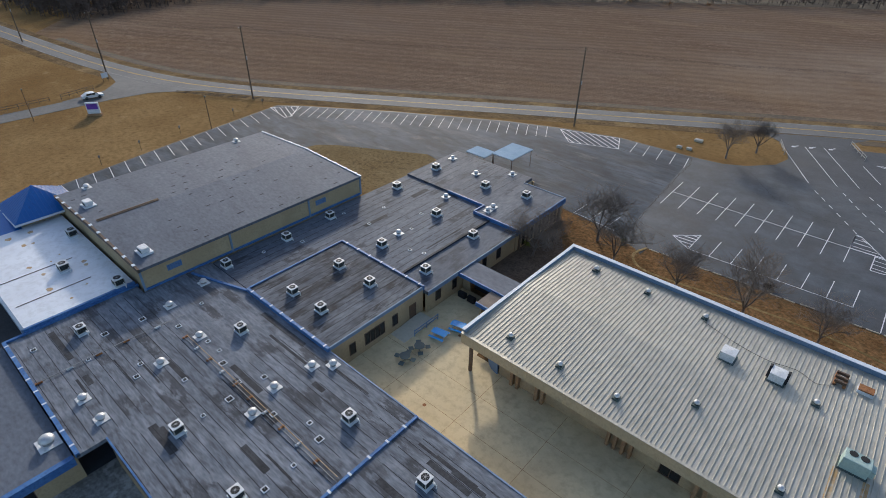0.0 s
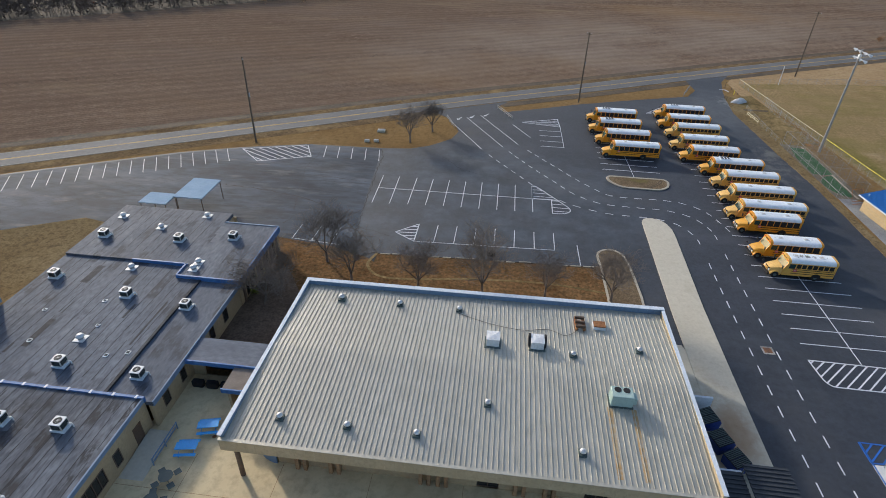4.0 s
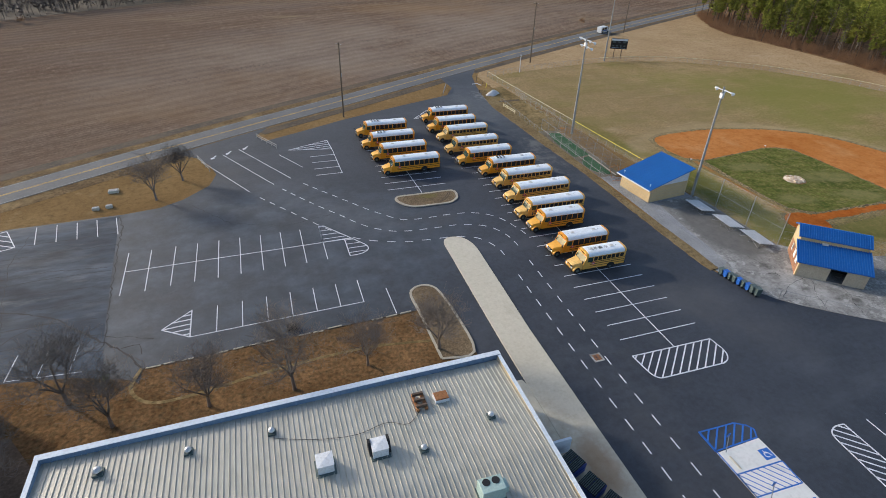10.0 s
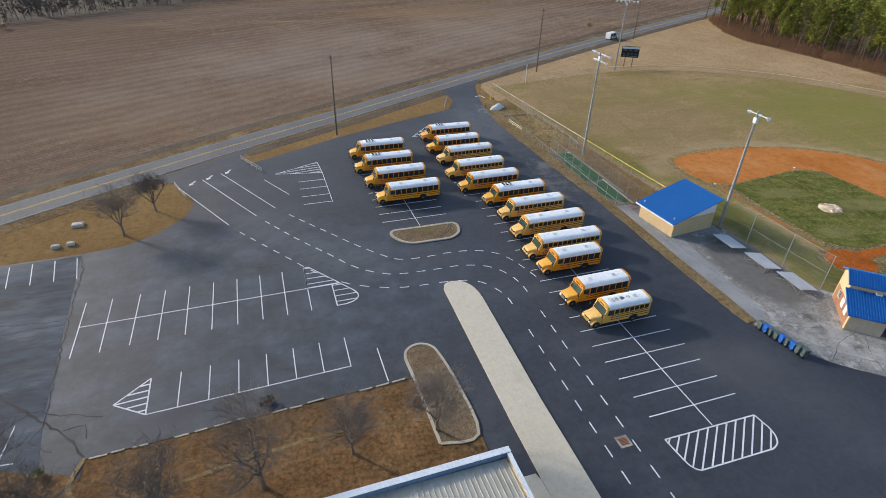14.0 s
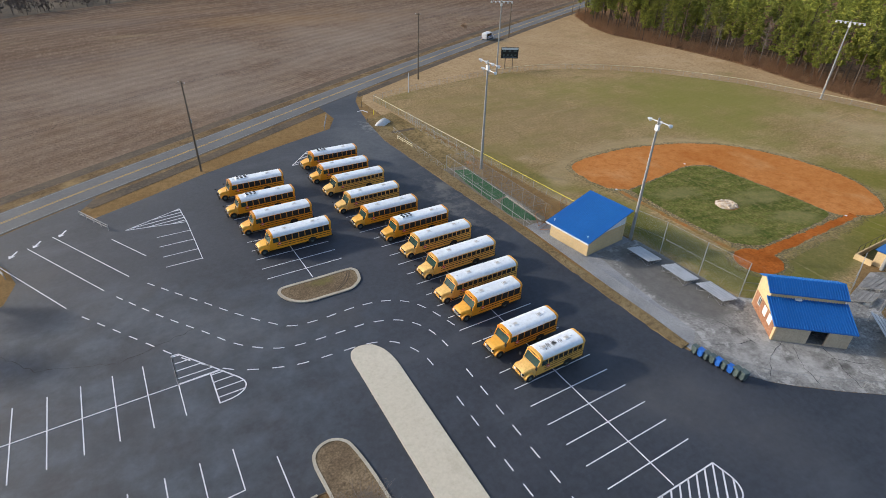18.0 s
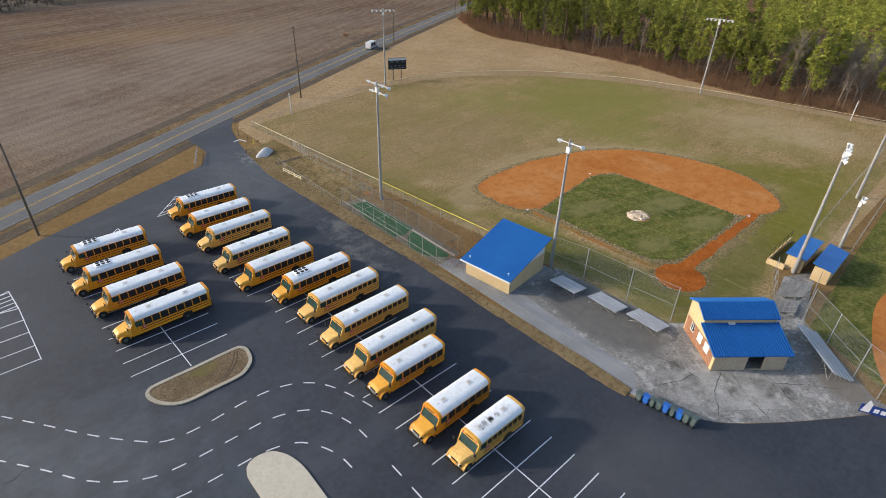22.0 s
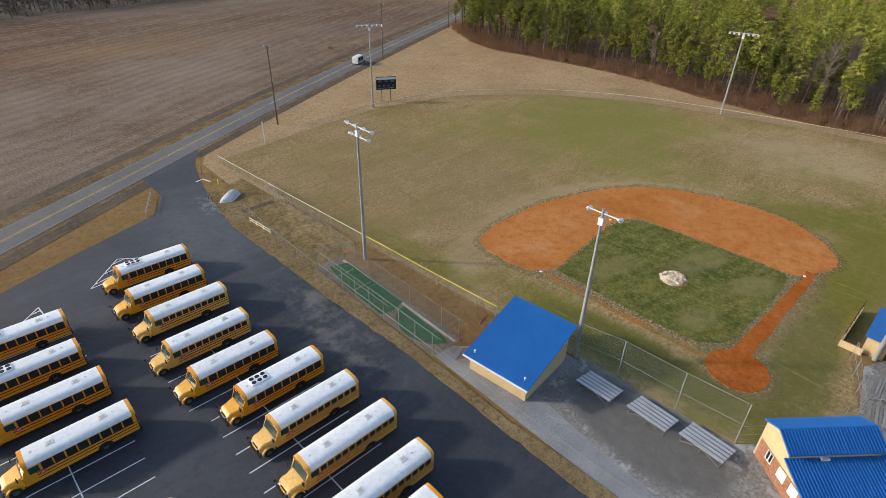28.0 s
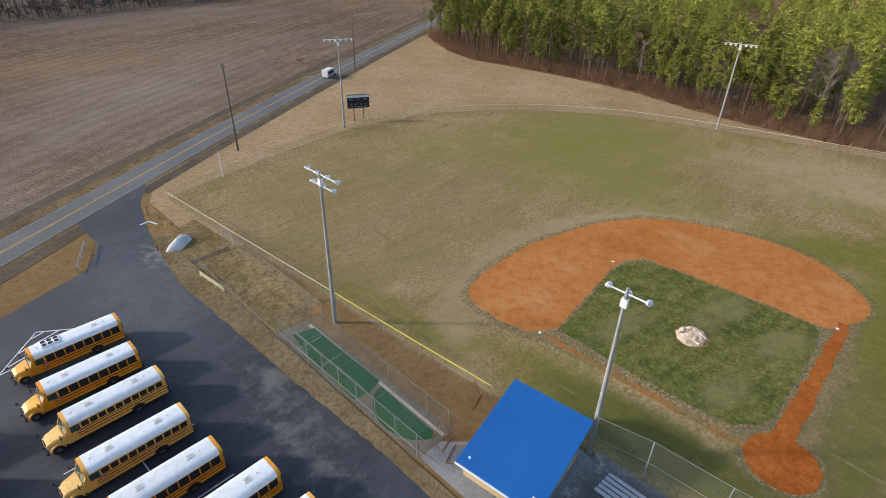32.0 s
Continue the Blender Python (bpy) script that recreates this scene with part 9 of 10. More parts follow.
for x, y, w in ((-30.8, 116.6, 1.6), (-32.5, 110.5, 1.0), (-30.6, 110.8, 1.0)):
    bm = B()
    box(bm, x - w / 2, x + w / 2, y - w * 0.35, y + w * 0.35, -0.05, 0.4)
    bmesh.ops.bevel(bm, geom=bm.edges[:], offset=0.04, segments=1, affect="EDGES")
    t = tagged(part("utility_box", bm, "concrete"), "low concrete utility box in the grass", "utility box", "utility boxes")
    bm = B()
    box(bm, x - w * 0.4, x + w * 0.4, y - w * 0.28, y + w * 0.28, 0.38, 0.44)
    part("cover", bm, "galv", t)
fence([(60.9, 152.4), (60.75, 147.4)], 2.1, "steel-framed chain-link gate standing in the fence", "chain_link", 1.25, None, 0.045, "gates", True, "field_gate")
for x, y, h, mt in ((55.5, 167.1, 1.5, "pole_wood"), (56.1, 163.9, 0.7, "pole_wood"), (55.7, 160.3, 1.1, "cap_yellow"), (56.7, 160.5, 0.6, "pole_wood"), (51.9, 154.2, 1.0, "pole_wood"), (51.8, 155.6, 0.9, "pole_wood"), (52.4, 156.6, 0.8, "pole_wood")):
    bm = B()
    tube(bm, (x, y, -0.1), (x + 0.05, y, h), 0.09, 0.08, n=8)
    tagged(part("stub_post", bm, mt), "short leaning yellow post beside the entrance" if mt == "cap_yellow" else "short weathered wooden post beside the entrance", "post", "stub posts")
t = thing("litter_bin", "overturned dark bin by the kerb", "bin", loc=(-5.3, 71.9, 0.05))
b = B()
box(b, -0.6, 0.6, -0.35, 0.35, 0, 0.7)
bmesh.ops.bevel(b, geom=b.edges[:], offset=0.06, segments=1, affect="EDGES")
part("bin_body", b, "black", t)
b = B()
m = pose(0.5, 0.1, 0.6, 0, 35, 20)
box(b, -0.4, 0.4, -0.3, 0.3, 0, 0.06, m)
part("lid", b, "black", t)

# picnic tables
def picnic(mt, label, rounded=False):
    t = thing("picnic_table", label, "table", "courtyard tables")
    b = B()
    if rounded:
        tube(b, (0, 0, 0.72), (0, 0, 0.76), 0.6, n=16)
    else:
        box(b, -0.95, 0.95, -0.4, 0.4, 0.72, 0.77)
    part("tabletop", b, mt, t)
    for s in ((0, 1), (0, -1), (1, 0), (-1, 0)) if rounded else ((0, 1), (0, -1)):
        b = B()
        if rounded:
            box(b, s[0] * 0.95 - 0.28, s[0] * 0.95 + 0.28, s[1] * 0.95 - 0.28, s[1] * 0.95 + 0.28, 0.42, 0.46)
            tube(b, (s[0] * 0.95, s[1] * 0.95, 0.44), (0, 0, 0.2), 0.03, n=6)
        else:
            box(b, -0.95, 0.95, s[1] * 0.75 - 0.14, s[1] * 0.75 + 0.14, 0.42, 0.47)
        part("seat", b, mt, t)
    for x in (-0.65, 0.65) if not rounded else (0,):
        b = B()
        if rounded:
            tube(b, (0, 0, 0.0), (0, 0, 0.72), 0.05, n=8)
        else:
            tube(b, (x, -0.7, 0), (x, 0.25, 0.72), 0.035, n=6)
            tube(b, (x, 0.7, 0), (x, -0.25, 0.72), 0.035, n=6)
        part("leg", b, mt, t)
    return t


pb = picnic("table_blue", "bright blue picnic table with benches")
pb.matrix_world = pose(-31.0, 35.4, 0.12, 0, 0, 10)
copy_thing(pb, pose(-30.2, 37.9, 0.12, 0, 0, 15))
pd = picnic("bin_grey", "dark grey wire-mesh table with four seats", True)
pd.matrix_world = pose(-31.3, 30.1, 0.12, 0, 0, 20)
copy_thing(pd, pose(-31.2, 32.3, 0.12, 0, 0, 50))
for x, y in ((-25.5, 27.0), (-29.4, 37.2), (-18, 24.9)):
    bm = B()
    tube(bm, (x, y, 0.1), (x, y, 0.13), 0.2, n=12)
    tagged(part("floor_drain", bm, "rust"), "small dark floor drain in the courtyard", "drain", "floor drains")
t = thing("dark_bench_row", "row of dark covered benches under the link", "bench")
for k in range(4):
    b = B()
    box(b, -34.4 + 1.5 * k, -33.2 + 1.5 * k, 42.6, 43.2, 0.1, 0.95)
    bmesh.ops.bevel(b, geom=b.edges[:], offset=0.1, segments=2, affect="EDGES")
    part("bench", b, "black", t)
for x in (-30, -22, -14, -6, 2, 10):
    bm = B()
    box(bm, x - 0.02, x + 0.02, 23.5, 35.3, 0.1, 0.124)
    part("slab_joint", bm, "brick_tan", court)
for y in (27.5, 31.5):
    bm = B()
    box(bm, -35.5, 13.7, y - 0.02, y + 0.02, 0.1, 0.1235)
    part("slab_joint", bm, "brick_tan", court)

# bin yard east of the gym
t = thing("bin_enclosure", "pale block walls round the bin yard", "wall")
for y in (46.9, 38.6):
    b = B()
    box(b, 14.2, 17.6, y - 0.12, y + 0.12, 0.1, 2.0)
    part("block_wall", b, "rim_white", t)
for k, (x, y) in enumerate(((16.8, 45.0), (17.3, 42.5), (18.1, 40.4))):
    d = thing("dumpster", "bright navy steel dumpster with ribbed black lids", "dumpster", "dumpsters", loc=(x, y, 0.17), rz=22 + 3 * (k - 1))
    b = B()
    solid(b, [(-0.8, 0.1), (0.8, 0.1), (0.92, 1.0), (0.6, 1.45), (-0.92, 1.2)], "y", -0.85, 0.85)
    part("container", b, "navy", d)
    for s in (-1, 1):
        b = B()
        solid(b, [(-0.94, 1.21), (0.62, 1.46), (0.62, 1.52), (-0.94, 1.27)], "y", 0.02 * s, 0.87 * s)
        ld = part("lid", b, "black", d)
        for q in range(5):
            b = B()
            yy = s * (0.12 + 0.16 * q)
            solid(b, [(-0.9, 1.26), (0.58, 1.5), (0.58, 1.56), (-0.9, 1.32)], "y", yy - 0.03, yy + 0.03)
            part("lid_rib", b, "bin_grey", ld)
    for s in (-1, 1):
        b = B()
        box(b, -0.5, 0.6, 0.85 * s - 0.05, 0.85 * s + 0.12, 0.6, 0.75)
        part("fork_pocket", b, "navy", d)
for x0, x1, y0, y1, z, lab in ((17.3, 21.0, 26.0, 38.6, 3.0, "dark ribbed metal walkway canopy"), (14.2, 17.2, 32.4, 38.0, 2.6, "dark ribbed lean-to roof")):
    c = thing("metal_canopy", lab, "canopy", "metal canopies")
    b = B()
    box(b, x0, x1, y0, y1, z, z + 0.08)
    part("deck", b, "canopy_dark", c)
    n = int((y1 - y0) / 0.42)
    for k in range(n):
        b = B()
        y = y0 + 0.2 + 0.42 * k
        box(b, x0, x1, y - 0.06, y + 0.06, z + 0.08, z + 0.16)
        part("rib", b, "canopy_dark", c)
    for x in (x0 + 0.2, x1 - 0.2):
        for y in (y0 + 0.3, (y0 + y1) / 2, y1 - 0.3):
            b = B()
            tube(b, (x, y, 0.1), (x, y, z), 0.06, n=8)
            part("post", b, "galv", c)
bm = B()
box(bm, 12.9, 16.8, 28.5, 32.3, 2.9, 3.2)
t = thing("side_porch", "low white flat porch roof by the gym", "porch")
part("porch_roof", bm, "rim_white", t)
bm = B()
box(bm, 13.1, 16.6, 28.7, 32.1, 0, 2.9)
part("porch_wall", bm, "stucco", t)
# posts of the accessible stalls
for y in (42.3, 37.0):
    s = thing("stall_sign", "leaning grey sign post in a bollard", "sign", "stall signs", loc=(31.9, y, 0.06))
    b = B()
    tube(b, (0, 0, 0), (0.1, 0.5, 1.9), 0.04, n=8)
    part("post", b, "galv", s)
    b = B()
    m = pose(0.1, 0.5, 1.6, 0, 0, 90)
    box(b, -0.02, 0.02, -0.16, 0.16, 0, 0.45, m)
    part("plate", b, "blue_paint", s)
    b = B()
    box(b, -0.12, 0.03, -1.9, -0.5, 0, 0.1)
    part("wheel_stop", b, "concrete", s)

# ---- front lawn sign, car, van ----
t = thing("school_sign", "upright monument sign with a lit purple panel", "sign", loc=(-135.8, 37.6, 0), rz=-38)
b = B()
box(b, -0.45, 0.45, -1.5, 1.5, 0, 0.5)
part("plinth", b, "brick_tan", t)
b = B()
box(b, -0.25, 0.25, -1.3, 1.3, 0.5, 3.0)
bmesh.ops.bevel(b, geom=b.edges[:], offset=0.05, segments=1, affect="EDGES")
part("cabinet", b, "rim_white", t)
b = B()
box(b, 0.24, 0.28, -1.1, 1.1, 1.5, 2.7)
part("panel", b, "sign_purple", t)


def car(name, label, cat, paint, L, W, H, loc, rz, van=False):
    """A car or van that faces +x."""
    c = thing(name, label, cat, loc=loc, rz=rz)
    if van:
        prof = [(-L / 2, 0.4), (L / 2, 0.4), (L / 2, 1.0), (L / 2 - 0.9, 1.25), (L / 2 - 1.5, H), (-L / 2 + 0.1, H), (-L / 2, H - 0.3)]
    else:
        prof = [(-L / 2, 0.35), (L / 2, 0.35), (L / 2, 0.75), (L / 2 - 1.1, 0.95), (L / 2 - 1.9, H), (-L / 2 + 1.3, H), (-L / 2 + 0.4, 0.98), (-L / 2, 0.9)]
    b = B()
    solid(b, prof, "y", -W / 2, W / 2)
    bmesh.ops.bevel(b, geom=b.edges[:], offset=0.06, segments=2, affect="EDGES")
    part("body", b, paint, c)
    z0, z1 = (1.25, H - 0.3) if van else (0.98, H - 0.08)
    for s in (-1, 1):
        for a, e in (((-L / 2 + 0.5, -L / 6), (-L / 6 + 0.15, L / 6), (L / 6 + 0.15, L / 2 - 1.6)) if van else ((-L / 2 + 1.0, -0.15), (-0.05, L / 2 - 1.7))):
            b = B()
            box(b, a, e, s * W / 2 - 0.02, s * W / 2 + 0.015, z0, z1)
            part("side_window", b, "dark_glass", c)
        for x in (-L / 2 + 0.9, L / 2 - 0.9):
            wheel(c, x, s * (W / 2 - 0.1), 0.36, s)
    b = B()
    if van:
        solid(b, [(L / 2 - 0.92, 1.3), (L / 2 - 1.46, H - 0.1), (L / 2 - 1.4, H - 0.08), (L / 2 - 0.86, 1.3)], "y", -W / 2 + 0.12, W / 2 - 0.12)
    else:
        solid(b, [(L / 2 - 1.12, 1.0), (L / 2 - 1.86, H - 0.06), (L / 2 - 1.78, H - 0.04), (L / 2 - 1.04, 1.0)], "y", -W / 2 + 0.12, W / 2 - 0.12)
    part("windscreen", b, "dark_glass", c)
    for y in (-W / 2 + 0.25, W / 2 - 0.25):
        b = B()
        box(b, L / 2 - 0.04, L / 2 + 0.02, y - 0.15, y + 0.15, 0.6, 0.75)
        part("headlight", b, "lamp_glass", c)
        b = B()
        box(b, -L / 2 - 0.02, -L / 2 + 0.04, y - 0.12, y + 0.12, 0.75, 0.95)
        part("tail_lamp", b, "stop_red", c)
    return c


car("parked_car", "white saloon car on the side road", "car", "white_metal", 4.6, 1.8, 1.45, (-148.6, 41.9, 0.05), 82)
van = car("ambulance", "white ambulance van with blue and yellow stripe on the road", "van", "white_metal", 6.0, 2.1, 2.5, (132.2, 221.8, 0.06), 28, True)
for s in (-1, 1):
    for z, mt in ((0.95, "blue_paint"), (0.75, "yellow_paint")):
        b = B()
        box(b, -2.9, 1.9, s * 1.05 - 0.015, s * 1.05 + 0.015, z, z + 0.2)
        part("stripe", b, mt, van)
# board fence and posts by the junction
rail((-155, 44.5), (-153, 36.5), "weathered wooden rail fence by the side road", 1.2, "pole_wood")
rail((-152.8, 34), (-151.5, 10), "weathered wooden rail fence by the side road", 1.2, "pole_wood")
rail((-138, 57.5), (-118, 69.0), "low wooden rail along the front lawn", 0.7, "pole_wood")
t = thing("roadside_board", "small pale notice board at the junction", "sign", loc=(-160.6, 49.6, 0), rz=20)
b = B()
box(b, -0.06, 0.06, -0.9, 0.9, 0.9, 2.2)
part("board", b, "rim_white", t)
for y in (-0.7, 0.7):
    b = B()
    tube(b, (0, y, -0.1), (0, y, 1.0), 0.06, n=6)
    part("post", b, "pole_wood", t)
for x, y in ((-113.4, 66), (-112.6, 58), (-111.2, 45), (-109.2, 36), (-107.4, 28)):
    s = thing("small_sign", "small sign on a thin post at the lot edge", "sign", "lot edge signs", loc=(x, y, 0))
    b = B()
    tube(b, (0, 0, -0.1), (0, 0, 2.0), 0.035, n=6)
    part("post", b, "brown_metal", s)
    b = B()
    box(b, -0.02, 0.02, -0.15, 0.15, 1.6, 2.05)
    part("plate", b, "galv", s)
# field banner
t = thing("field_banner", "long navy banner with pale lettering bars on the fence", "banner", loc=(70.4, 47.2, 0.05), rz=-66)
b = B()
box(b, -3.5, 3.5, -0.04, 0.04, 0.15, 1.25)
part("cloth", b, "navy", t)
for k in range(9):
    b = B()
    box(b, -2.3 + 0.62 * k, -1.85 + 0.62 * k, -0.055, -0.035, 0.45, 0.95)
    part("lettering_bar", b, "white_paint", t)
b = B()
solid(b, [(-3.4, 0.3), (-2.6, 0.3), (-2.6, 1.5), (-3.0, 1.9)], "y", -0.06, -0.035)
part("emblem", b, "white_paint", t)

# ---- trees ----
def pydata(name, verts, faces, material):
    me = bpy.data.meshes.new(name)
    me.from_pydata(verts, [], faces)
    me.materials.append(M[material])
    me.update()
    return me


def stick(V, F, p, q, r0, r1, n=3):
    d = (q - p)
    if d.length < 1e-5:
        return
    a = d.normalized().orthogonal().normalized()
    c = d.normalized().cross(a)
    o = len(V)
    for base, r in ((p, r0), (q, r1)):
        for k in range(n):
            t = 2 * math.pi * k / n
            V.append(tuple(base + (a * math.cos(t) + c * math.sin(t)) * r))
    for k in range(n):
        F.append((o + k, o + (k + 1) % n, o + n + (k + 1) % n, o + n + k))


def grow(V, F, rnd, p, d, length, r, depth, spread, thin):
    """Branches that fork, bend up and thin out."""
    steps = 3 if depth > 1 else 2
    for s in range(steps):
        q = p + d * (length / steps)
        r1 = max(r * 0.84, thin)
        stick(V, F, p, q, r, r1, 5 if depth > 3 else 3)
        p, r = q, r1
        d = (d + Vector((rnd.uniform(-1, 1), rnd.uniform(-1, 1), rnd.uniform(-0.4, 0.8))) * 0.16).normalized()
        if depth > 0 and (s > 0 or depth < 4):
            for _ in range(2 if depth > 2 else 1 + (rnd.random() < 0.6)):
                side = Vector((rnd.uniform(-1, 1), rnd.uniform(-1, 1), rnd.uniform(-0.15, 0.6))).normalized()
                nd = (d * (1 - spread) + side * spread).normalized()
                grow(V, F, rnd, p, nd, length * rnd.uniform(0.55, 0.78), r * 0.66, depth - 1, spread, thin)


def bare_tree_mesh(seed, h, depth=4, spread=0.62, thin=0.007, trunk=0.15, fork=0.22):
    rnd = random.Random(seed)
    TV, TF, BV, BF = [], [], [], []
    top = Vector((rnd.uniform(-0.3, 0.3), rnd.uniform(-0.3, 0.3), h * fork))
    stick(TV, TF, Vector((0, 0, -0.2)), Vector((0, 0, 0.25)), trunk * 1.5, trunk * 1.1, 8)
    stick(TV, TF, Vector((0, 0, 0.25)), top, trunk * 1.1, trunk * 0.85, 8)
    n = 5
    for k in range(n):
        a = 2 * math.pi * (k + rnd.uniform(-0.3, 0.3)) / n
        tilt = rnd.uniform(0.35, 0.95) if k else 0.1
        d = Vector((math.cos(a) * tilt, math.sin(a) * tilt, 1)).normalized()
        grow(BV, BF, rnd, top, d, h * rnd.uniform(0.36, 0.46), trunk * 0.6, depth, spread, thin)
    return pydata("trunk", TV, TF, "bark"), pydata("crown", BV, BF, "lawn_twigs")


def bare_tree(meshes, x, y, rz, s, label, group="bare trees"):
    t = thing("bare_tree", label, "tree", group, loc=(x, y, 0), rz=rz)
    t.scale = (s, s, s)
    part("trunk", meshes[0], "", t)
    part("crown", meshes[1], "", t)
    return t


BARE = [bare_tree_mesh(11, 7.6, thin=0.011, trunk=0.18), bare_tree_mesh(12, 7.2, thin=0.011, trunk=0.18), bare_tree_mesh(13, 8.0, spread=0.55, thin=0.011, trunk=0.19)]
for i, (x, y, s) in enumerate(((-23.7, 111.6, 0.95), (-20.0, 118.4, 0.9), (-27.6, 66.8, 1.0), (-23.0, 62.4, 0.95), (-14.3, 62.4, 0.95), (-6.0, 62.2, 1.05), (2.0, 63.4, 0.8), (10.3, 63.6, 1.0))):
    bare_tree(BARE[i % 3], x, y, 67 * i, s, "leafless spreading tree with grey-brown twigs")
bare_tree(bare_tree_mesh(15, 7.6, 4, 0.7, 0.012, 0.18), -32.3, 56.6, 20, 1.0, "dense leafless tree against the school wall")
bare_tree(BARE[0], -31.6, 60.5, 140, 0.7, "leafless small tree beside the school wall")
FOREST_EDGE = [(215, 258), (203, 248), (190, 224), (186, 208), (188, 192), (190, 178), (191, 160), (190, 145), (186, 128), (184, 112), (184.5, 96), (186, 82), (190, 60), (200, 30), (215, -10)]


def edge_x(y):
    for (x0, y0), (x1, y1) in zip(FOREST_EDGE, FOREST_EDGE[1:]):
        if y1 <= y <= y0:
            return x0 + (x1 - x0) * (y0 - y) / (y0 - y1)
    return FOREST_EDGE[0][0] if y > FOREST_EDGE[0][1] else FOREST_EDGE[-1][0]


def clump(V, F, rnd, c, r, n, leaf):
    """A tuft of needle sprays round a point."""
    for _ in range(n):
        d = Vector((rnd.gauss(0, 1), rnd.gauss(0, 1), rnd.gauss(0.15, 0.7))).normalized()
        p = Vector(c) + d * r * rnd.uniform(0.15, 1.0)
        u = (d + Vector((rnd.uniform(-1, 1), rnd.uniform(-1, 1), rnd.uniform(-0.2, 0.9)))).normalized()
        w = u.orthogonal().normalized()
        w = (w * math.cos(rnd.uniform(0, 6.28)) + u.cross(w) * math.sin(rnd.uniform(0, 6.28))).normalized()
        l, k = leaf * rnd.uniform(0.7, 1.3), leaf * rnd.uniform(0.32, 0.55)
        o = len(V)
        V.extend((tuple(p - u * l * 0.5), tuple(p + w * k * 0.5), tuple(p + u * l * 0.5), tuple(p - w * k * 0.5)))
        F.append((o, o + 1, o + 2, o + 3))


def tuft(V, F, rnd, c, r, n):
    """A flattened pad of needle sprays that point out and up from a branch end."""
    for _ in range(n):
        d = Vector((rnd.gauss(0, 1), rnd.gauss(0, 1), rnd.gauss(0.35, 0.6))).normalized()
        base = c + Vector((rnd.uniform(-0.5, 0.5) * r, rnd.uniform(-0.5, 0.5) * r, rnd.uniform(-0.25, 0.25) * r))
        w = d.orthogonal().normalized()
        t = rnd.uniform(0, 6.28)
        w = (w * math.cos(t) + d.cross(w) * math.sin(t)) * r * rnd.uniform(0.08, 0.17)
        tip = base + Vector((d.x, d.y, d.z * 0.75)) * r * rnd.uniform(0.55, 1.05)
        o = len(V)
        V.extend((tuple(base + w), tuple(base - w), tuple(tip)))
        F.append((o, o + 1, o + 2))


def slim_tree_mesh(seed, h):
    """A tall forest-grown leafless tree: straight stem, short rising branches."""
    rnd = random.Random(seed)
    TV, TF, BV, BF = [], [], [], []
    p = Vector((0, 0, -0.2))
    for k in range(7):
        q = p + Vector((rnd.uniform(-0.18, 0.18), rnd.uniform(-0.18, 0.18), h / 7.5))
        stick(TV, TF, p, q, 0.16 * (1 - k / 8), 0.16 * (1 - (k + 1) / 8), 6)
        if k > 1:
            for _ in range(3):
                a, tilt = rnd.uniform(0, 6.28), rnd.uniform(0.35, 0.9)
                d = Vector((math.cos(a) * tilt, math.sin(a) * tilt, 1)).normalized()
                grow(BV, BF, rnd, p.lerp(q, rnd.random()), d, h * rnd.uniform(0.10, 0.19), 0.045, 2, 0.5, 0.014)
        p = q
    grow(BV, BF, rnd, p, Vector((0, 0, 1)), h * 0.12, 0.04, 2, 0.45, 0.014)
    return pydata("trunk", TV, TF, "bark"), pydata("crown", BV, BF, "twigs")


def pine_meshes(seed, h, clumps=46, per=34, bottom=0.42):
    rnd = random.Random(seed)
    TV, TF, CV, CF = [], [], [], []
    p, lean = Vector((0, 0, -0.3)), Vector((rnd.uniform(-0.02, 0.02), rnd.uniform(-0.02, 0.02), 1))
    for k in range(5):
        q = p + lean * (h / 5)
        stick(TV, TF, p, q, 0.24 * (1 - k / 5.6), 0.24 * (1 - (k + 1) / 5.6), 6)
        p = q
    for k in range(9):
        z = h * rnd.uniform(0.2, 0.5)
        a = rnd.uniform(0, 6.28)
        stick(TV, TF, Vector((0, 0, z)), Vector((math.cos(a) * 1.3, math.sin(a) * 1.3, z + 0.2)), 0.04, 0.015, 3)
    for k in range(clumps):
        f = (k + rnd.random()) / clumps
        z = h * (bottom + (1.0 - bottom) * f)
        rr = h * 0.165 * min(1.0, 0.4 + 1.5 * f) * (1 - f ** 1.9) * (0.3 + 0.7 * rnd.random() ** 0.6) + 0.15
        a = k * 2.4 + rnd.uniform(-0.7, 0.7)
        c = Vector((math.cos(a) * rr, math.sin(a) * rr, z + 0.12 * rr))
        stick(TV, TF, Vector((0, 0, z - rr * 0.25)), c, 0.05, 0.02, 3)
        tuft(CV, CF, rnd, c, h * 0.05 * rnd.uniform(0.6, 1.35) * (1.0 - 0.3 * f), per)
    return pydata("trunk", TV, TF, "pine_bark"), pydata("crown", CV, CF, "needles")


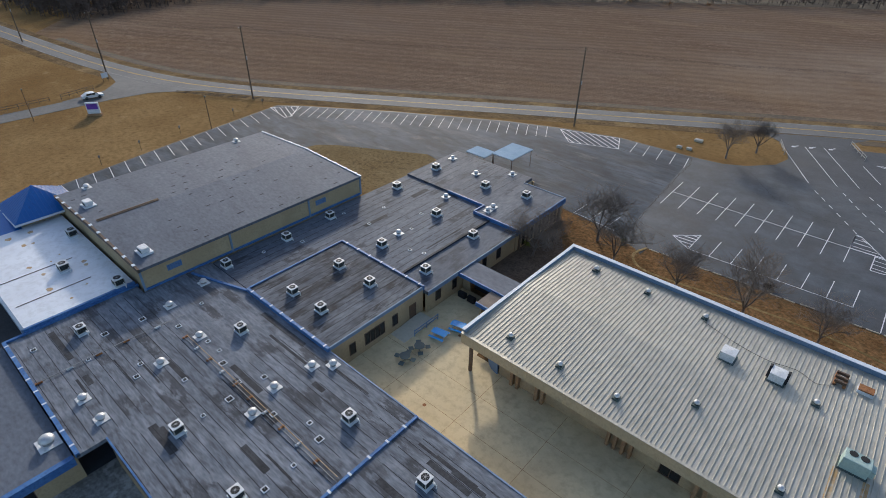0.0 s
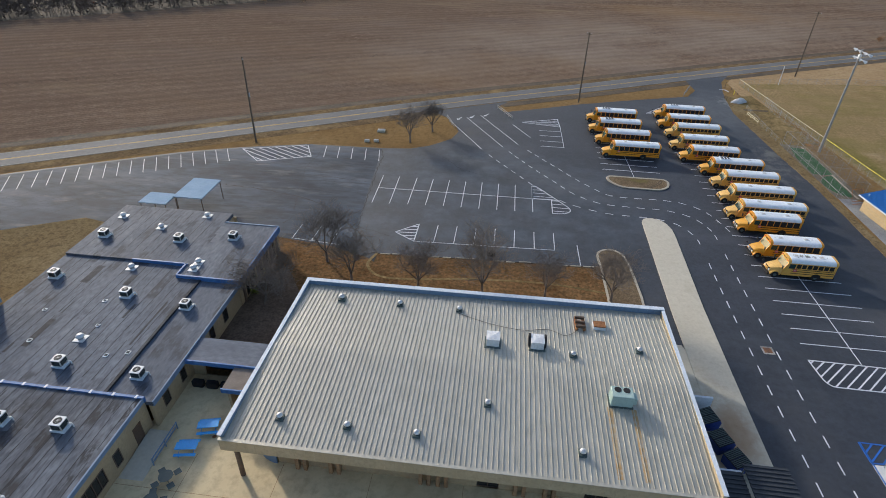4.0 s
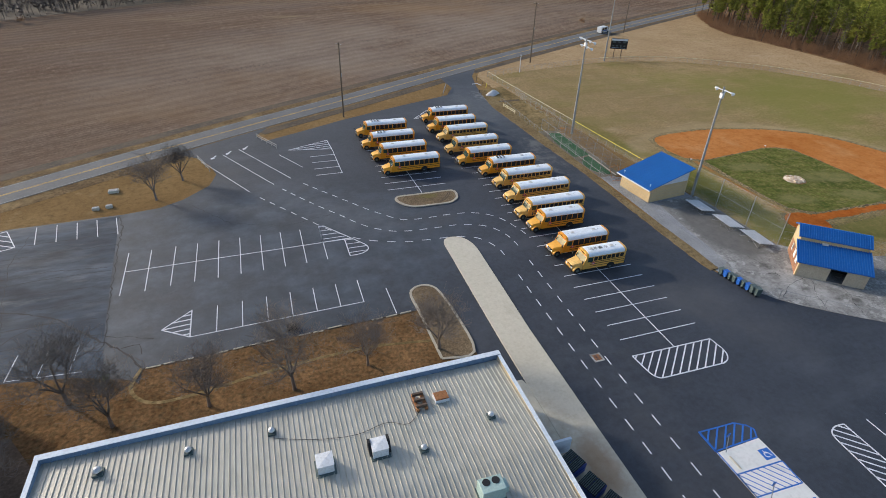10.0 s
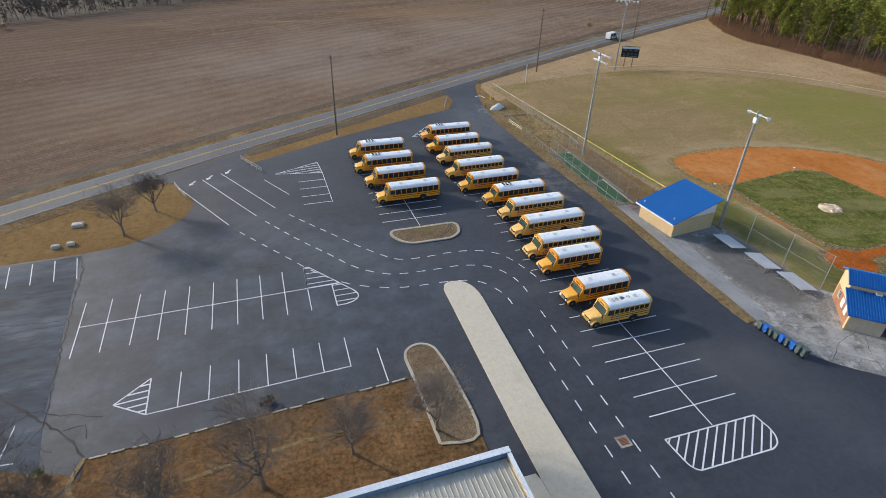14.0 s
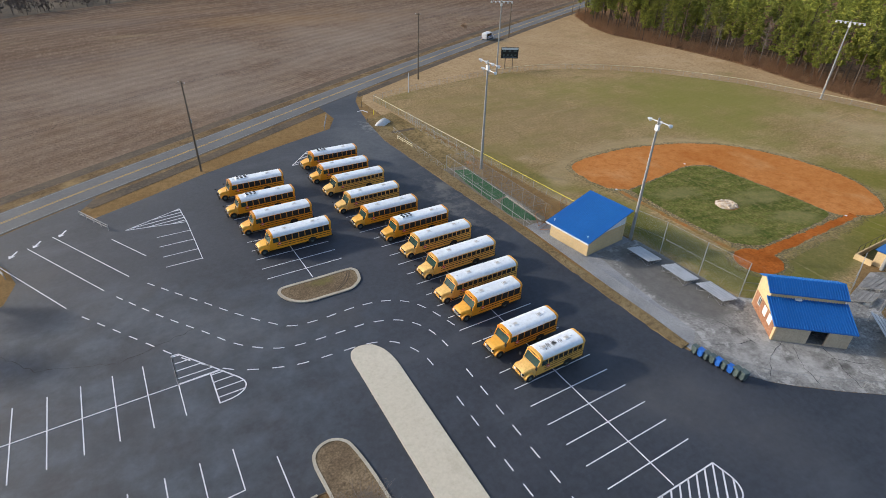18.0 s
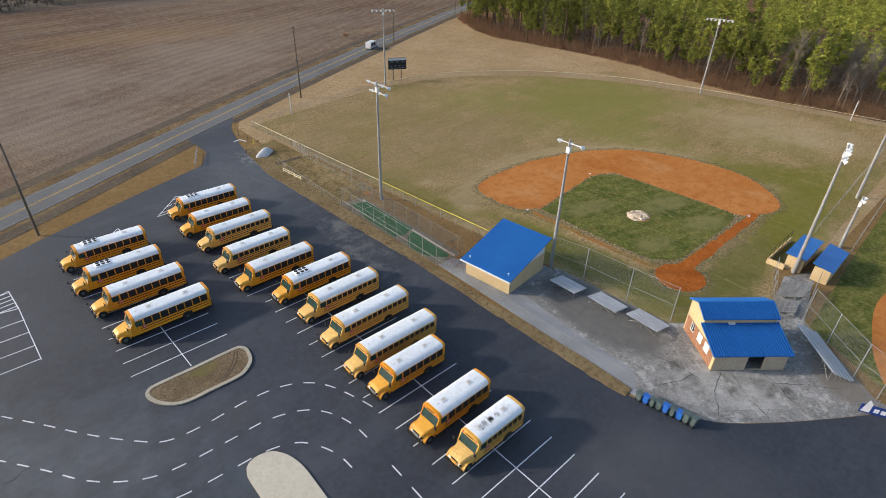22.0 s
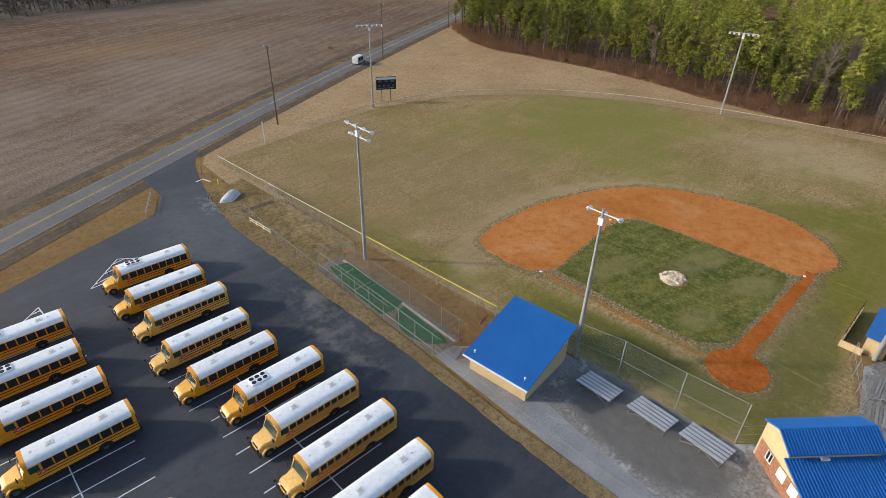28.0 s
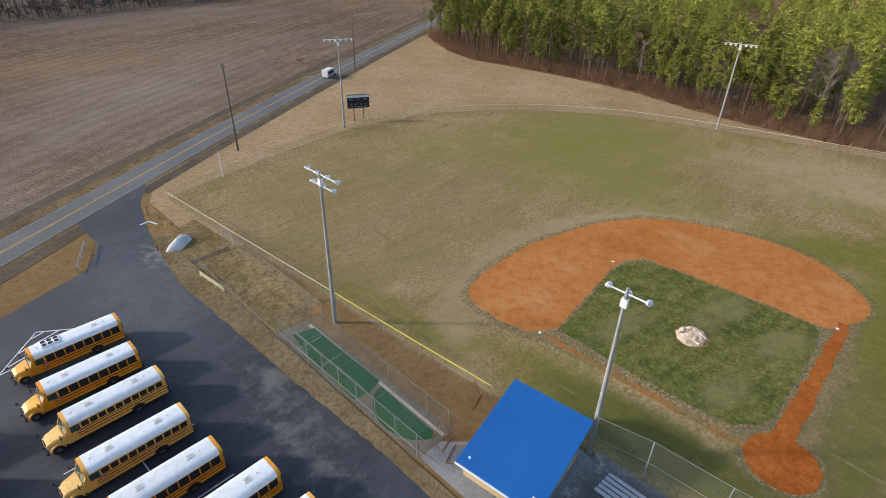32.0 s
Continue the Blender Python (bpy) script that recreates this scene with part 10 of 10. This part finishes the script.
PINES = [pine_meshes(31 + k, 15.5 + 1.2 * k, clumps=62, per=70, bottom=(0.26, 0.52, 0.42)[k % 3]) for k in range(5)]
WOOD_BARE = [slim_tree_mesh(51 + k, 12.0 + 1.3 * k) for k in range(3)]
rnd = random.Random(77)
count = 0
for y in np.arange(252, 44, -3.1):
    for row in range(3):
        x = edge_x(y) + 3.0 + row * 6.0 + rnd.uniform(-2.8, 2.8)
        yy = float(y) + rnd.uniform(-1.6, 1.6)
        if row == 0 and rnd.random() < 0.4:
            continue
        bare_zone = yy < 108
        if rnd.random() < (0.62 if bare_zone else 0.13):
            bare_tree(WOOD_BARE[rnd.randrange(3)], x, yy, rnd.uniform(0, 360), rnd.uniform(0.8, 1.2), "tall leafless grey tree at the edge of the wood", "woodland edge")
        elif count < 295:
            k = rnd.randrange(5)
            t = thing("pine_tree", "tall pine with green tufted crown and bare lower trunk", "tree", "woodland edge", loc=(x, yy, 0), rz=rnd.uniform(0, 360))
            s = rnd.uniform(0.62, 1.22) * (1.0 if row else 0.92)
            t.scale = (s, s, s)
            part("trunk", PINES[k][0], "", t)
            part("crown", PINES[k][1], "", t)
            count += 1
# the wood behind, as one mass of crowns
rnd = random.Random(78)
SOURCE = []
for k in range(4):
    CV, CF = [], []
    for q in range(40):
        f = (q + rnd.random()) / 40
        rr = 3.2 * min(1.0, 0.5 + 1.5 * f) * (1 - f ** 1.9) * rnd.uniform(0.3, 1.0)
        a = q * 2.4 + rnd.uniform(-0.7, 0.7)
        tuft(CV, CF, rnd, Vector((math.cos(a) * rr, math.sin(a) * rr, 6 + 10.5 * f)), 1.15 * rnd.uniform(0.7, 1.2) * (1 - 0.3 * f), 26)
    SOURCE.append(np.array(CV))
blocks = []
for _ in range(1000):
    y = rnd.uniform(24, 420)
    x = edge_x(min(y, 257)) + 20 + rnd.random() ** 1.25 * 190 + max(0, y - 257) * 1.45
    if y < 112 and x < edge_x(y) + 60 and rnd.random() < 0.75:
        continue
    a, s = rnd.uniform(0, 6.28), rnd.uniform(0.7, 1.25)
    c = np.array([[math.cos(a), -math.sin(a), 0], [math.sin(a), math.cos(a), 0], [0, 0, 1]])
    blocks.append(SOURCE[rnd.randrange(4)] @ c.T * s + np.array([x, y, 0]))
pts = np.concatenate(blocks)
me = bpy.data.meshes.new("pine_wood")
me.vertices.add(len(pts))
me.vertices.foreach_set("co", pts.ravel())
me.loops.add(len(pts))
me.loops.foreach_set("vertex_index", np.arange(len(pts)))
me.polygons.add(len(pts) // 3)
me.polygons.foreach_set("loop_start", np.arange(0, len(pts), 3))
me.materials.append(M["needles"])
me.update(calc_edges=True)
tagged(new("pine_wood", me), "dense pine wood of many green crowns", "woodland", kind="stuff")
# leafless wood: behind the south end, and along the far side of the field
V, F = [], []
rnd = random.Random(79)


def wisp(x, y, h, n=26):
    base = Vector((x, y, 0))
    stick(V, F, base, base + Vector((rnd.uniform(-0.5, 0.5), rnd.uniform(-0.5, 0.5), h * 0.6)), 0.13, 0.07, 3)
    for _ in range(n):
        z = h * rnd.uniform(0.25, 0.75)
        a, tilt = rnd.uniform(0, 6.28), rnd.uniform(0.25, 0.9)
        p = base + Vector((0, 0, z))
        stick(V, F, p, p + Vector((math.cos(a) * tilt, math.sin(a) * tilt, 1)).normalized() * h * rnd.uniform(0.2, 0.42), 0.05, 0.025, 3)


for _ in range(420):
    y = rnd.uniform(20, 112)
    wisp(edge_x(y) + 14 + rnd.random() * 60, y, rnd.uniform(9, 13))
tagged(new("leafless_wood", pydata("leafless_wood", V, F, "twigs")), "grey leafless wood beside the pines", "woodland", kind="stuff")
V, F = [], []
LINE = [(-420, 80), (-300, 66), (-246, 72), (-262, 122), (-225, 172), (-160, 228), (-112, 274), (-62, 312), (0, 352), (60, 384), (150, 398), (230, 410), (330, 440)]
bm = B()
ribbon(bm, offset(smooth_line(LINE[3:], 3), 36), 74, -0.2, 0.045)
setting("far_wood_floor", bm, "ditch", "dark shaded floor of the far wood", "ground")
for (x0, y0), (x1, y1) in zip(LINE, LINE[1:]):
    n = int(math.hypot(x1 - x0, y1 - y0) / 1.0)
    dx, dy = (x1 - x0), (y1 - y0)
    ll = math.hypot(dx, dy)
    for k in range(n * (5 if x0 < -150 else 3)):
        s, d = rnd.random(), rnd.random() ** 1.4 * 60
        wx, wy = x0 + dx * s - dy / ll * d, y0 + dy * s + dx / ll * d
        wisp(wx, wy, rnd.uniform(6, 12), 12)
        clump(V, F, rnd, (wx, wy, rnd.uniform(1.5, 5.5)), 2.2, 9, 1.5)
tagged(new("far_wood", pydata("far_wood", V, F, "far_twigs")), "dark leafless wood along the far field edge", "woodland", kind="stuff")
# brush along the wood's foot
V, F = [], []
rnd = random.Random(80)
for _ in range(2200):
    y = rnd.uniform(44, 252)
    x, z = edge_x(y) + rnd.random() ** 1.4 * 14 - 1.4, rnd.uniform(0.4, 1.2) * rnd.choice((0.7, 1.0, 1.7))
    clump(V, F, rnd, (x, y, z * 0.55), z, 26, 0.3)
    for _ in range(7):
        a, t = rnd.uniform(0, 6.28), rnd.uniform(0.1, 0.6)
        q = Vector((x + rnd.uniform(-1, 1), y + rnd.uniform(-1, 1), 0))
        stick(V, F, q, q + Vector((math.cos(a) * t, math.sin(a) * t, 1)) * rnd.uniform(1.2, 3.4), 0.03, 0.012, 3)
tagged(new("brush", pydata("brush", V, F, "brush")), "brown brush and dead undergrowth at the wood's foot", "shrubs", kind="stuff")
V, F = [], []
for cx, cy, r, n in ((135.4, 243.4, 1.6, 60), (-116, 262, 2, 90), (-100, 268, 2.2, 90), (-86, 280, 1.8, 70)):
    clump(V, F, rnd, (cx, cy, r * 0.7), r, n, 0.8)
tagged(new("field_shrubs", pydata("field_shrubs", V, F, "brush")), "scattered dry shrubs at the field edge", "shrubs", kind="stuff")
for x, y, r in ((-34.4, 58.2, 0.6), (-24.6, 69.2, 0.45)):
    V, F = [], []
    clump(V, F, rnd, (0, 0, r), r, 70, 0.35)
    o = tagged(new("evergreen_shrub", pydata("evergreen_shrub", V, F, "needles")), "small yellow-green shrub by the building", "shrub", "shrubs")
    o.location = (x, y, 0)
